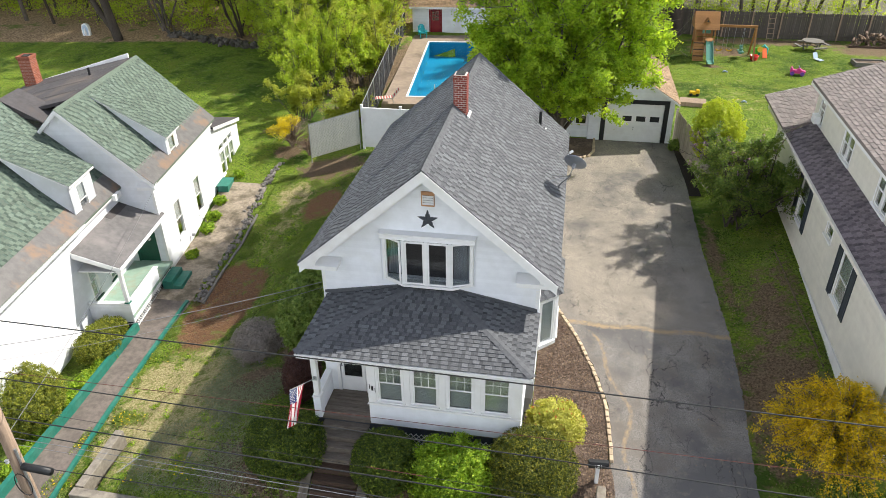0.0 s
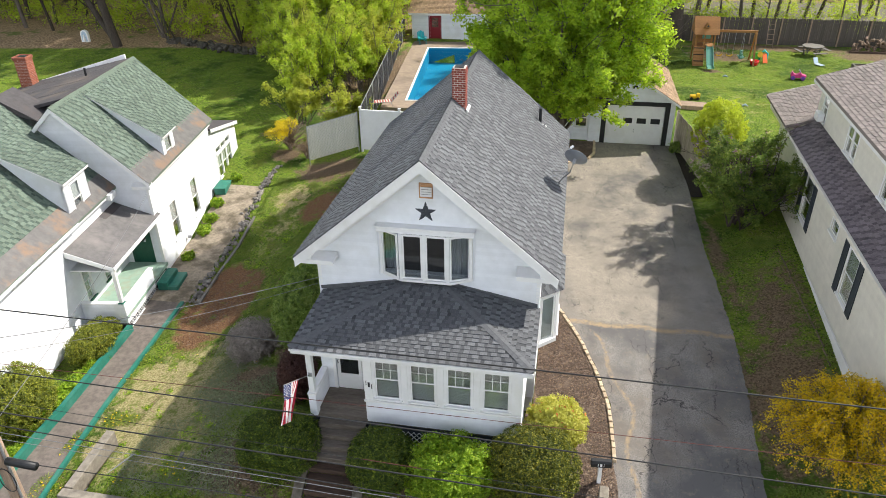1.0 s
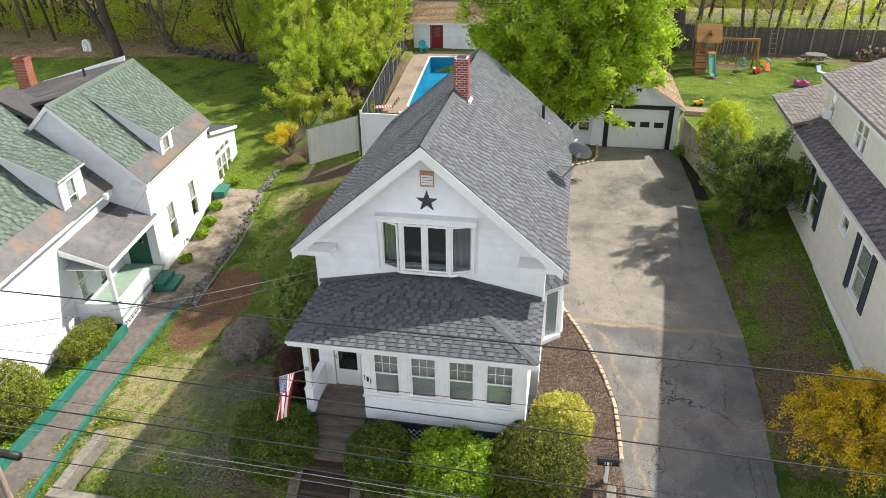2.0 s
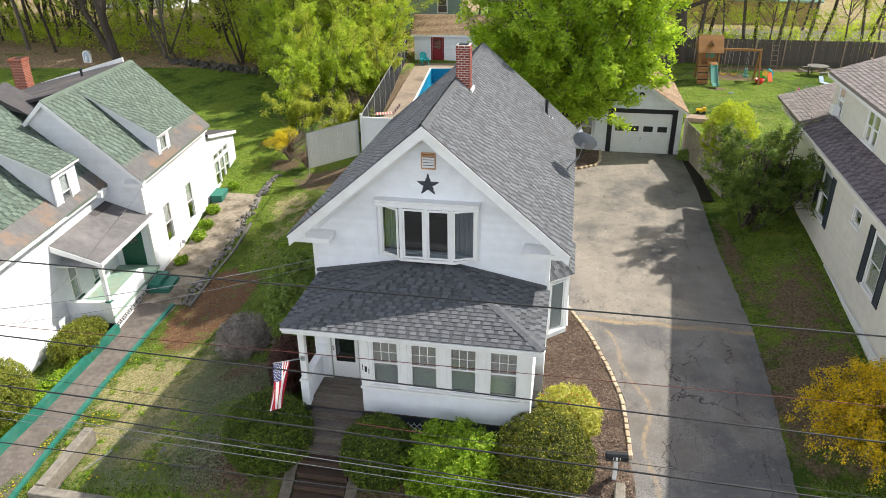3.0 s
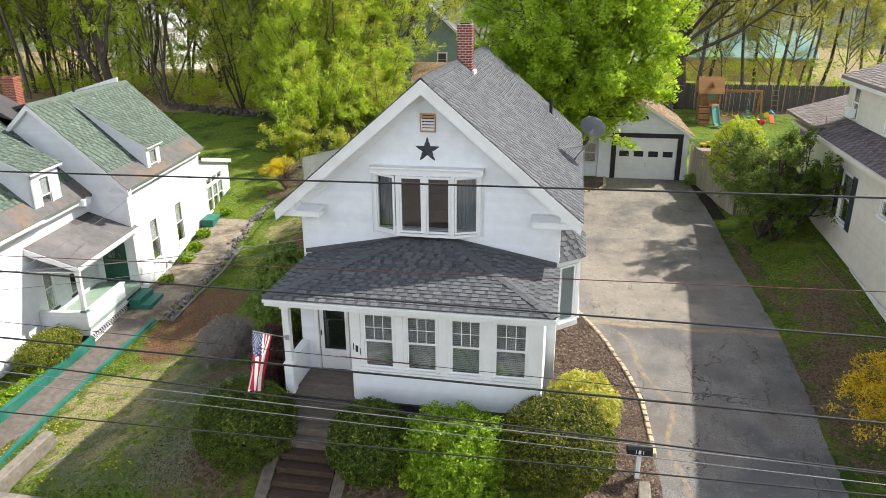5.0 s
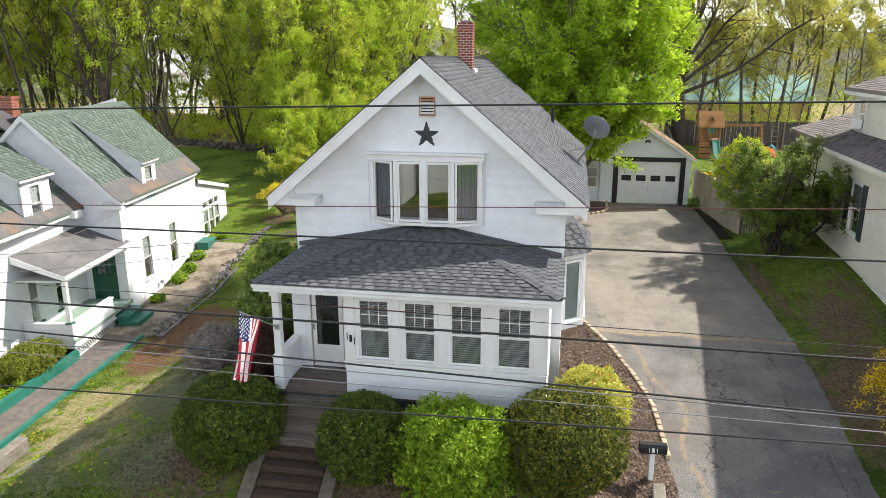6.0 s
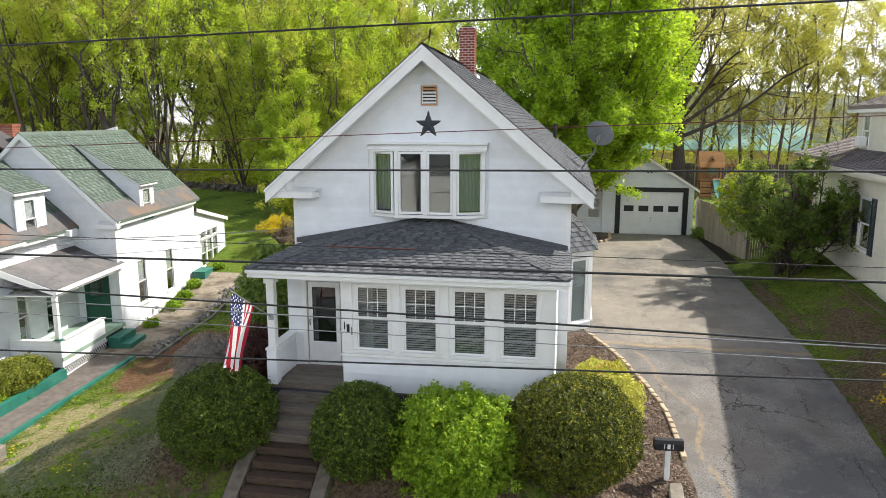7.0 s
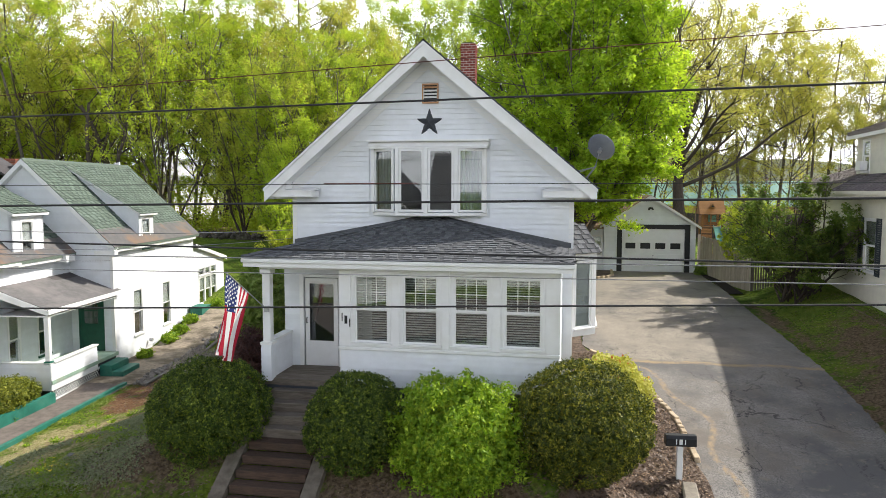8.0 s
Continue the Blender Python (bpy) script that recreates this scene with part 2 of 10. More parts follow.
TWIG = surf("grey_twigs", (0.26, 0.20, 0.15), (0.16, 0.12, 0.095), 9, 0.9, 0.3, 50, isl=0.35)
WIRE = surf("black_cable", (0.018, 0.018, 0.019), (0.03, 0.03, 0.031), 9, 0.55, 0.05, 80)
WIRE_L = surf("aluminium_cable", (0.30, 0.30, 0.31), (0.22, 0.22, 0.23), 9, 0.45, 0.05, 80, metal=0.6)
WIRE_R = surf("rusty_red_cable", (0.13, 0.035, 0.028), (0.08, 0.025, 0.02), 9, 0.6, 0.05, 80)
DISHM = surf("grey_dish_enamel", (0.20, 0.22, 0.25), (0.17, 0.19, 0.215), 4, 0.4, 0.04, 50)
GALV = surf("galvanised_steel", (0.45, 0.46, 0.47), (0.36, 0.37, 0.38), 7, 0.4, 0.06, 60, metal=0.7)
LEADF = surf("lead_flashing", (0.60, 0.60, 0.58), (0.5, 0.5, 0.5), 7, 0.5, 0.1, 60)
CURTAIN = surf("grey_curtain_cloth", (0.42, 0.44, 0.50), (0.34, 0.36, 0.41), 5, 0.9, 0.1, 90)
BLIND = surf("pale_blind_slats", (0.80, 0.79, 0.75), (0.75, 0.74, 0.70), 5, 0.6, 0.03, 60)
# darkness of unlit rooms put into the wall colour
ROOM = surf("painted_room_darkness", (0.10, 0.09, 0.08), (0.08, 0.072, 0.065), 3, 0.9, 0.05, 30)
SCREEN = surf("grey_insect_screen", (0.24, 0.25, 0.255), (0.20, 0.21, 0.215), 5, 0.8, 0.02, 60)
REDDOOR = surf("dark_red_paint", (0.22, 0.012, 0.022), (0.18, 0.010, 0.018), 5, 0.4, 0.05, 40)
TURQ = surf("turquoise_plastic", (0.01, 0.36, 0.40), (0.01, 0.32, 0.36), 4, 0.4, 0.03, 40)
PINK = surf("pink_plastic", (0.55, 0.045, 0.22), (0.48, 0.04, 0.19), 4, 0.35, 0.02, 40)
VIOLET = surf("violet_plastic", (0.16, 0.06, 0.34), (0.13, 0.05, 0.29), 4, 0.4, 0.02, 40)
REDP = surf("red_plastic", (0.62, 0.03, 0.02), (0.55, 0.025, 0.02), 4, 0.35, 0.02, 40)
ORANGEP = surf("orange_plastic", (0.75, 0.14, 0.03), (0.68, 0.12, 0.03), 4, 0.35, 0.02, 40)
YELLOWP = surf("yellow_plastic", (0.72, 0.44, 0.02), (0.65, 0.40, 0.02), 4, 0.35, 0.02, 40)
GREENPL = surf("lime_plastic", (0.12, 0.48, 0.05), (0.10, 0.42, 0.04), 4, 0.35, 0.02, 40)
SLIDEG = surf("faded_green_plastic", (0.10, 0.26, 0.20), (0.12, 0.29, 0.23), 4, 0.35, 0.03, 40)
BLUEGREY = surf("pale_blue_plastic", (0.42, 0.52, 0.62), (0.36, 0.46, 0.56), 4, 0.45, 0.03, 40)
GREYWOOD = surf("grey_weathered_wood", (0.17, 0.158, 0.14), (0.115, 0.107, 0.096), 5, 0.85, 0.3, 50, isl=0.12, stretch=(1, 6, 6))
FIREWOOD = surf("split_firewood", (0.22, 0.15, 0.10), (0.12, 0.09, 0.07), 6, 0.9, 0.5, 40, isl=0.4)
CLOTH_W = surf("white_webbing", (0.66, 0.58, 0.50), (0.60, 0.52, 0.45), 5, 0.85, 0.1, 70)
CLOTH_R = surf("red_webbing", (0.42, 0.10, 0.09), (0.36, 0.08, 0.075), 5, 0.85, 0.1, 70)
FLAGW = surf("white_flag_cloth", (0.80, 0.79, 0.78), (0.75, 0.74, 0.73), 5, 0.8, 0.05, 90)
FLAGR = surf("red_flag_cloth", (0.44, 0.015, 0.04), (0.38, 0.013, 0.035), 5, 0.8, 0.05, 90)
FLAGB = surf("blue_flag_cloth", (0.018, 0.035, 0.16), (0.015, 0.03, 0.14), 5, 0.8, 0.05, 90)
BARE = surf("unpainted_vent_wood", (0.55, 0.30, 0.16), (0.46, 0.25, 0.13), 5, 0.7, 0.1, 50)
TEALROOF = surf("teal_metal_roof", (0.27, 0.46, 0.40), (0.23, 0.40, 0.35), 3, 0.45, 0.05, 30, c=(0.34, 0.50, 0.45))
GRAVEL = surf("leaf_strewn_gravel", (0.15, 0.13, 0.10), (0.07, 0.062, 0.048), 9, 0.95, 0.6, 40, c=(0.12, 0.13, 0.05), cscale=0.35, clo=0.42, chi=0.6)
TANWALL = surf("tan_wall_boards", (0.44, 0.33, 0.15), (0.38, 0.28, 0.13), 3, 0.7, 0.1, 30)
SAGE = surf("sage_green_siding", (0.22, 0.30, 0.28), (0.19, 0.265, 0.25), 3, 0.65, 0.1, 30, obj=0.04)
GREYROOF = surf("far_grey_roof", (0.40, 0.40, 0.41), (0.33, 0.33, 0.34), 4, 0.85, 0.2, 60, isl=0.15)
POOLW = surf("blue_pool_liner", (0.004, 0.19, 0.33), (0.006, 0.23, 0.38), 0.5, 0.5, 0.02, 20)
GLASS = glass_mat("window_glass")
SHADEC = surf("pale_roller_shade", (0.55, 0.56, 0.55), (0.50, 0.51, 0.50), 4, 0.8, 0.05, 60)
DARKGLASS = glass_mat("storm_window_glass", (0.5, 0.53, 0.53))
L_MAPLE = leaf_mat("maple_leaves", (0.15, 0.26, 0.025), (0.30, 0.42, 0.045), (0.52, 0.62, 0.08), 0.58, 1.6, (1.65, 1.6, 0.75))
L_WOOD = leaf_mat("young_wood_leaves", (0.20, 0.30, 0.035), (0.33, 0.42, 0.055), (0.52, 0.56, 0.09), 0.6, 1.6, (1.5, 1.5, 0.75))
L_WOOD2 = leaf_mat("olive_wood_leaves", (0.24, 0.29, 0.05), (0.35, 0.39, 0.07), (0.50, 0.49, 0.11), 0.6, 1.6, (1.45, 1.42, 0.75))
L_YEL = leaf_mat("yellow_spring_leaves", (0.33, 0.36, 0.07), (0.44, 0.44, 0.10), (0.54, 0.43, 0.19), 0.6, 1.6, (1.35, 1.35, 0.9))
# ramp paints shaded gaps near black, besides the yellowish tips
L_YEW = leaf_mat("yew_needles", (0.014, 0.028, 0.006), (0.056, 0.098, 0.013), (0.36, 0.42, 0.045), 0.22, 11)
# lit copy of the yew needles: sun on the tips put into colour
L_YEW_LIT = leaf_mat("yew_needles_painted_sunlit", (0.011, 0.022, 0.005), (0.07, 0.095, 0.013), (0.52, 0.47, 0.045), 0.2, 11)
L_YEW3 = leaf_mat("golden_yew_needles", (0.03, 0.05, 0.010), (0.17, 0.20, 0.025), (0.52, 0.50, 0.06), 0.25, 9)
L_LIME = leaf_mat("lime_green_leaves", (0.07, 0.16, 0.012), (0.22, 0.35, 0.022), (0.54, 0.62, 0.06), 0.35, 9)
L_SPIR = leaf_mat("spirea_leaves", (0.24, 0.31, 0.03), (0.42, 0.48, 0.045), (0.60, 0.62, 0.08), 0.5, 4)
L_PIER = leaf_mat("pale_yellow_leaves", (0.36, 0.37, 0.06), (0.50, 0.49, 0.10), (0.60, 0.55, 0.16), 0.3)
L_PIERR = leaf_mat("red_shoot_leaves", (0.50, 0.12, 0.04), (0.58, 0.16, 0.06), (0.55, 0.22, 0.08), 0.25)
L_FORS = leaf_mat("forsythia_blossom", (0.16, 0.16, 0.02), (0.62, 0.43, 0.012), (0.88, 0.64, 0.015), 0.35, 5)
L_OLIVE = leaf_mat("olive_young_leaves", (0.08, 0.09, 0.02), (0.15, 0.15, 0.035), (0.24, 0.22, 0.06), 0.25, 4)
L_FORSY = leaf_mat("lemon_blossom", (0.30, 0.28, 0.03), (0.70, 0.55, 0.02), (0.80, 0.66, 0.03), 0.3)
L_LILAC = leaf_mat("lilac_leaves", (0.055, 0.10, 0.02), (0.13, 0.20, 0.035), (0.30, 0.33, 0.08), 0.42, 3)
L_LILF = leaf_mat("lilac_flowers", (0.24, 0.13, 0.22), (0.30, 0.18, 0.27), (0.22, 0.10, 0.17), 0.2)
L_RHOD = leaf_mat("rhododendron_leaves", (0.075, 0.13, 0.022), (0.18, 0.26, 0.05), (0.34, 0.40, 0.11), 0.3, 4)
L_HEATH = leaf_mat("grey_heath_twigs", (0.17, 0.145, 0.125), (0.32, 0.275, 0.245), (0.46, 0.41, 0.37), 0.1, 8)
L_BARB = leaf_mat("barberry_leaves", (0.045, 0.020, 0.018), (0.09, 0.038, 0.032), (0.15, 0.07, 0.05), 0.15)
L_COVER = leaf_mat("creeping_cover_leaves", (0.15, 0.175, 0.09), (0.22, 0.245, 0.13), (0.31, 0.32, 0.19), 0.15, 5)
L_CHIP = leaf_mat("bark_chips", (0.035, 0.022, 0.016), (0.13, 0.085, 0.06), (0.30, 0.22, 0.16), 0.0, 9)
L_GRASS = leaf_mat("grass_blades", (0.10, 0.17, 0.03), (0.19, 0.27, 0.05), (0.32, 0.35, 0.09), 0.4)
L_DANDY = leaf_mat("dandelion_heads", (0.70, 0.50, 0.01), (0.75, 0.55, 0.01), (0.65, 0.48, 0.02), 0.1)
L_DEAD = leaf_mat("fallen_leaves", (0.14, 0.08, 0.04), (0.25, 0.16, 0.095), (0.38, 0.28, 0.19), 0.1)
SLATW = leaf_mat("white_privacy_slats", (0.70, 0.70, 0.68), (0.78, 0.78, 0.76), (0.84, 0.84, 0.82), 0.75, 1.6, (1.0, 1.0, 1.0))
L_FIR = leaf_mat("spruce_needles", (0.02, 0.05, 0.012), (0.035, 0.075, 0.016), (0.06, 0.10, 0.02), 0.1)

# ---- building tools ----
class Shape:
    """Collects vertices and faces of one mesh."""

    def __init__(self):
        self.v, self.f = [], []

    def put(self, pts, faces):
        k = len(self.v)
        self.v += [tuple(p) for p in pts]
        self.f += [tuple(k + i for i in q) for q in faces]
        return self

    def box(self, x0, x1, y0, y1, z0, z1, m=None):
        p = [Vector((x, y, z)) for z in (z0, z1) for y in (y0, y1) for x in (x0, x1)]
        if m is not None:
            p = [m @ q for q in p]
        return self.put(p, [(0, 2, 3, 1), (4, 5, 7, 6), (0, 1, 5, 4), (2, 6, 7, 3), (0, 4, 6, 2), (1, 3, 7, 5)])

    def prism(self, loop, shift):
        """A closed solid from a flat loop of points and a shift."""
        n, s = len(loop), Vector(shift)
        a = [Vector(p) for p in loop]
        self.put(a + [p + s for p in a], [tuple(range(n - 1, -1, -1)), tuple(range(n, 2 * n))] + [(i, (i + 1) % n, n + (i + 1) % n, n + i) for i in range(n)])
        return self

    def tube(self, path, radii, sides=8, cap=True):
        """A round bar along a path; radii is one number or one per point."""
        path = [Vector(p) for p in path]
        if isinstance(radii, (int, float)):
            radii = [radii] * len(path)
        k, ring = len(self.v), []
        for i, p in enumerate(path):
            d = (path[min(i + 1, len(path) - 1)] - path[max(i - 1, 0)]).normalized()
            ref = Vector((0, 0, 1)) if abs(d.z) < 0.9 else Vector((1, 0, 0))
            a = d.cross(ref).normalized()
            b = d.cross(a)
            for j in range(sides):
                w = 2 * math.pi * j / sides
                self.v.append(tuple(p + radii[i] * (math.cos(w) * a + math.sin(w) * b)))
        for i in range(len(path) - 1):
            for j in range(sides):
                q, r = k + i * sides + j, k + i * sides + (j + 1) % sides
                self.f.append((q, r, r + sides, q + sides))
        if cap:
            self.f.append(tuple(k + j for j in range(sides - 1, -1, -1)))
            self.f.append(tuple(k + (len(path) - 1) * sides + j for j in range(sides)))
        return self

    def lathe(self, profile, at=(0, 0, 0), sides=24, m=None):
        """Turn a profile of (radius, height) about the upright axis."""
        k, o = len(self.v), Vector(at)
        for r, z in profile:
            for j in range(sides):
                w = 2 * math.pi * j / sides
                p = Vector((r * math.cos(w), r * math.sin(w), z))
                self.v.append(tuple((m @ p if m is not None else p) + o))
        for i in range(len(profile) - 1):
            for j in range(sides):
                q, r = k + i * sides + j, k + i * sides + (j + 1) % sides
                self.f.append((q, r, r + sides, q + sides))
        return self

    def mesh(self, name, mat, smooth=False, bevel=0.0):
        me = bpy.data.meshes.new(name)
        me.from_pydata(self.v, [], self.f)
        bm = bmesh.new()
        bm.from_mesh(me)
        if bevel:
            bmesh.ops.remove_doubles(bm, verts=bm.verts, dist=1e-5)
            bmesh.ops.bevel(bm, geom=[e for e in bm.edges if len(e.link_faces) == 2 and e.calc_face_angle(0) > 0.6], offset=bevel, segments=1, affect="EDGES")
        bmesh.ops.recalc_face_normals(bm, faces=bm.faces)
        for q in bm.faces:
            q.smooth = smooth
        bm.to_mesh(me)
        bm.free()
        me.materials.append(mat)
        return me


def part(name, shape, mat, parent, label="", smooth=False, bevel=0.0):
    """One mesh object under a thing or under a part."""
    ob = new(name, shape if isinstance(shape, bpy.types.Mesh) else shape.mesh(name, mat, smooth, bevel))
    ob.parent = parent
    if label:
        ob["label"] = label
    return ob


def thing(name, at, label, category, group="", kind="", rz=0.0):
    """An Empty at a thing's base, to carry its parts."""
    ob = new(name)
    ob.empty_display_size = 0.2
    ob.matrix_world = pose(at[0], at[1], at[2], 0, 0, rz)
    return tagged(ob, label, category, group, kind)


def solid(name, shape, mat, label, category, group="", kind="", smooth=False, bevel=0.0, at=None):
    """A thing that is one mesh."""
    ob = new(name, shape if isinstance(shape, bpy.types.Mesh) else shape.mesh(name, mat, smooth, bevel))
    if at is not None:
        ob.matrix_world = at
    return tagged(ob, label, category, group, kind)


def quads(name, pts, mat, smooth=False):
    """A mesh of loose faces from an array (faces, corners, 3)."""
    n, k = pts.shape[:2]
    me = bpy.data.meshes.new(name)
    me.vertices.add(k * n)
    me.vertices.foreach_set("co", np.ascontiguousarray(pts, dtype=np.float32).ravel())
    me.loops.add(k * n)
    me.loops.foreach_set("vertex_index", np.arange(k * n, dtype=np.int32))
    me.polygons.add(n)
    me.polygons.foreach_set("loop_start", np.arange(0, k * n, k, dtype=np.int32))
    me.update(calc_edges=True)
    me.materials.append(mat)
    return me


def unit(a):
    return a / np.maximum(np.linalg.norm(a, axis=1, keepdims=True), 1e-9)


def leaf_quads(rng, centres, size, outward=None, lean=0.5, narrow=0.55):
    """Bent diamond leaves about the centres, leaning outward."""
    n = len(centres)
    nor = unit(rng.normal(size=(n, 3)))
    if outward is not None:
        nor = unit(nor * (1 - lean) + outward * lean)
    a = unit(np.cross(nor, rng.normal(size=(n, 3))))
    b = np.cross(nor, a)
    s = (size * rng.uniform(0.65, 1.35, n))[:, None]
    droop = nor * s * rng.uniform(-0.25, 0.25, n)[:, None]
    return np.stack([centres - a * s * 0.5, centres + b * s * 0.5 * narrow + droop, centres + a * s * 0.5, centres - b * s * 0.5 * narrow + droop], axis=1)


def leaf_tris(rng, centres, size, outward=None, lean=0.5, narrow=0.55):
    """Small three-cornered leaves about the centres, leaning outward."""
    n = len(centres)
    nor = unit(rng.normal(size=(n, 3)))
    if outward is not None:
        nor = unit(nor * (1 - lean) + outward * lean)
    a = unit(np.cross(nor, rng.normal(size=(n, 3))))
    b = np.cross(nor, a) * narrow
    s = (size * rng.uniform(0.65, 1.35, n))[:, None]
    return np.stack([centres - a * s * 0.55, centres + (a * 0.4 + b * 0.5) * s, centres + (a * 0.4 - b * 0.5) * s], axis=1)


def lerp_tab(tab, v):
    if v <= tab[0][0]:
        return tab[0][1]
    for (a, b), (c, d) in zip(tab, tab[1:]):
        if v <= c:
            return b + (d - b) * (v - a) / (c - a)
    return tab[-1][1]


def wall_cells(shape, a0, a1, z0, z1, holes, y0, y1):
    """A wall along x from a0 to a1 between y0 and y1, with openings through it."""
    xs = sorted({a0, a1, *[h[0] for h in holes], *[h[1] for h in holes]})
    zs = sorted({z0, z1, *[h[2] for h in holes], *[h[3] for h in holes]})
    xs, zs = [x for x in xs if a0 <= x <= a1], [z for z in zs if z0 <= z <= z1]
    full = {(i, k) for i in range(len(xs) - 1) for k in range(len(zs) - 1) if not any(h[0] <= xs[i] and xs[i + 1] <= h[1] and h[2] <= zs[k] and zs[k + 1] <= h[3] for h in holes)}
    idx, pts, faces = {}, [], []

    def at(i, k, s):
        if (i, k, s) not in idx:
            idx[(i, k, s)] = len(pts)
            pts.append((xs[i], y1 if s else y0, zs[k]))
        return idx[(i, k, s)]

    for i, k in sorted(full):
        faces.append((at(i, k, 0), at(i + 1, k, 0), at(i + 1, k + 1, 0), at(i, k + 1, 0)))
        faces.append((at(i, k, 1), at(i, k + 1, 1), at(i + 1, k + 1, 1), at(i + 1, k, 1)))
        for n, p, q in (((i - 1, k), (i, k), (i, k + 1)), ((i + 1, k), (i + 1, k + 1), (i + 1, k)), ((i, k - 1), (i + 1, k), (i, k)), ((i, k + 1), (i, k + 1), (i + 1, k + 1))):
            if n not in full:
                faces.append((at(*p, 0), at(*q, 0), at(*q, 1), at(*p, 1)))
    return shape.put(pts, faces)


def clapboards(parent, m, ends, z0, z1, holes, mat, rise=0.105, thick=0.021, name="clapboard"):
    """Lapped boards on a wall, each an object. m brings (along, out, up) to the parent's space; ends(z) gives the wall's span at a height."""
    k = 0
    z = z0
    while z < z1 - 0.02:
        top = min(z + rise, z1)
        a, b = ends(0.5 * (z + top))
        cuts = sorted([(h[0], h[1]) for h in holes if h[2] < top - 0.02 and h[3] > z + 0.02])
        spans, s = [], a
        for c, d in cuts:
            if c > s + 0.03:
                spans.append((s, min(c, b)))
            s = max(s, d)
        if s < b - 0.03:
            spans.append((s, b))
        for c, d in spans:
            if d - c < 0.04:
                continue
            g = Shape()
            p = [(c, 0.0, z), (c, thick, z), (c, 0.005, top + 0.012), (c, 0.0, top + 0.012)]
            g.prism([m @ Vector(q) for q in p], (m.to_3x3() @ Vector((d - c, 0, 0))))
            me = bpy.data.meshes.new(name)
            me.from_pydata(g.v, [], g.f)
            me.materials.append(mat)
            ob = new(name, me)
            ob.parent = parent
            k += 1
        z = top
    return k


def shingle_field(rng, o, e, s, run, span, expo=0.14, tab=(0.10, 0.18), lift=0.016, skip=None):
    """Lapped shingle tabs on a roof plane: o eave corner, e along the eave, s up the slope; span(b) gives the extent at b up the slope."""
    o, e, s = Vector(o), Vector(e).normalized(), Vector(s).normalized()
    nrm = e.cross(s).normalized()
    if nrm.z < 0:
        nrm = -nrm
    g, b = Shape(), 0.0
    g.low = []
    while b < run - 0.02:
        top = min(b + expo, run)
        lo, hi = span(b)
        lo2, hi2 = span(top)
        row = int(round(b / expo))
        mean = 0.5 * (tab[0] + tab[1])
        a = lo - 2 * mean + ((row * 0.62 * mean) % (2 * mean))
        k = row
        while a < hi:
            k += 1
            w = mean * (1.32 if k % 2 else 0.68) * rng.uniform(0.85, 1.15)
            c0, c1 = max(a, lo), min(a + w, hi)
            d0, d1 = max(a, lo2), min(a + w, hi2)
            a += w
            if c1 - c0 < 0.01 or (skip and skip(0.5 * (c0 + c1), 0.5 * (b + top))):
                continue
            d0, d1 = min(d0, c1), max(d1, min(d0, c1) + 0.002)
            t = lift * ((1.5 if k % 2 else 0.6) + rng.uniform(-0.15, 0.15))
            gap = 0.003
            p0, p1 = o + e * (c0 + gap) + s * (b - 0.012), o + e * (c1 - gap) + s * (b - 0.012)
            q0, q1 = o + e * (d0 + gap) + s * top, o + e * (d1 - gap) + s * top
            g.put([p0, p1, p0 + nrm * t, p1 + nrm * t, q0 + nrm * 0.003, q1 + nrm * 0.003], [(0, 1, 3, 2), (2, 3, 5, 4), (0, 2, 4), (1, 5, 3)])
            # marks the low tabs, which get the colour with shade painted in
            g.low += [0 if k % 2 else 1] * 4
        b = top
    return g


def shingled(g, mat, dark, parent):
    """A roof plane's shingles as one part: thick tabs in mat, the recessed ones in dark, their shade put into the
    colour.
    """
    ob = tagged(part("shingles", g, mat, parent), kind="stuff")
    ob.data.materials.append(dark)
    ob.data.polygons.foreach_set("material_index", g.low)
    return ob


def ridge_caps(rng, a, b, width=0.15, step=0.16, drop=0.0, lift=0.02):
    """Folded cap shingles along a ridge or hip from a to b."""
    a, b = Vector(a), Vector(b)
    d = (b - a).normalized()
    side = d.cross(Vector((0, 0, 1))).normalized()
    out, n = [], max(1, int((b - a).length / step))
    for i in range(n):
        p, q = a + (b - a) * (i / n), a + (b - a) * ((i + 1.15) / n)
        up = Vector((0, 0, lift + rng.uniform(0, 0.008)))
        w = side * width
        dn = Vector((0, 0, -drop))
        out.append(Shape().put([p - w + dn + up, p + up * 1.4, p + w + dn + up, q - w + dn + up * 0.5, q + up * 0.7, q + w + dn + up * 0.5], [(0, 1, 4, 3), (1, 2, 5, 4), (0, 3, 5, 2)]))
    return out


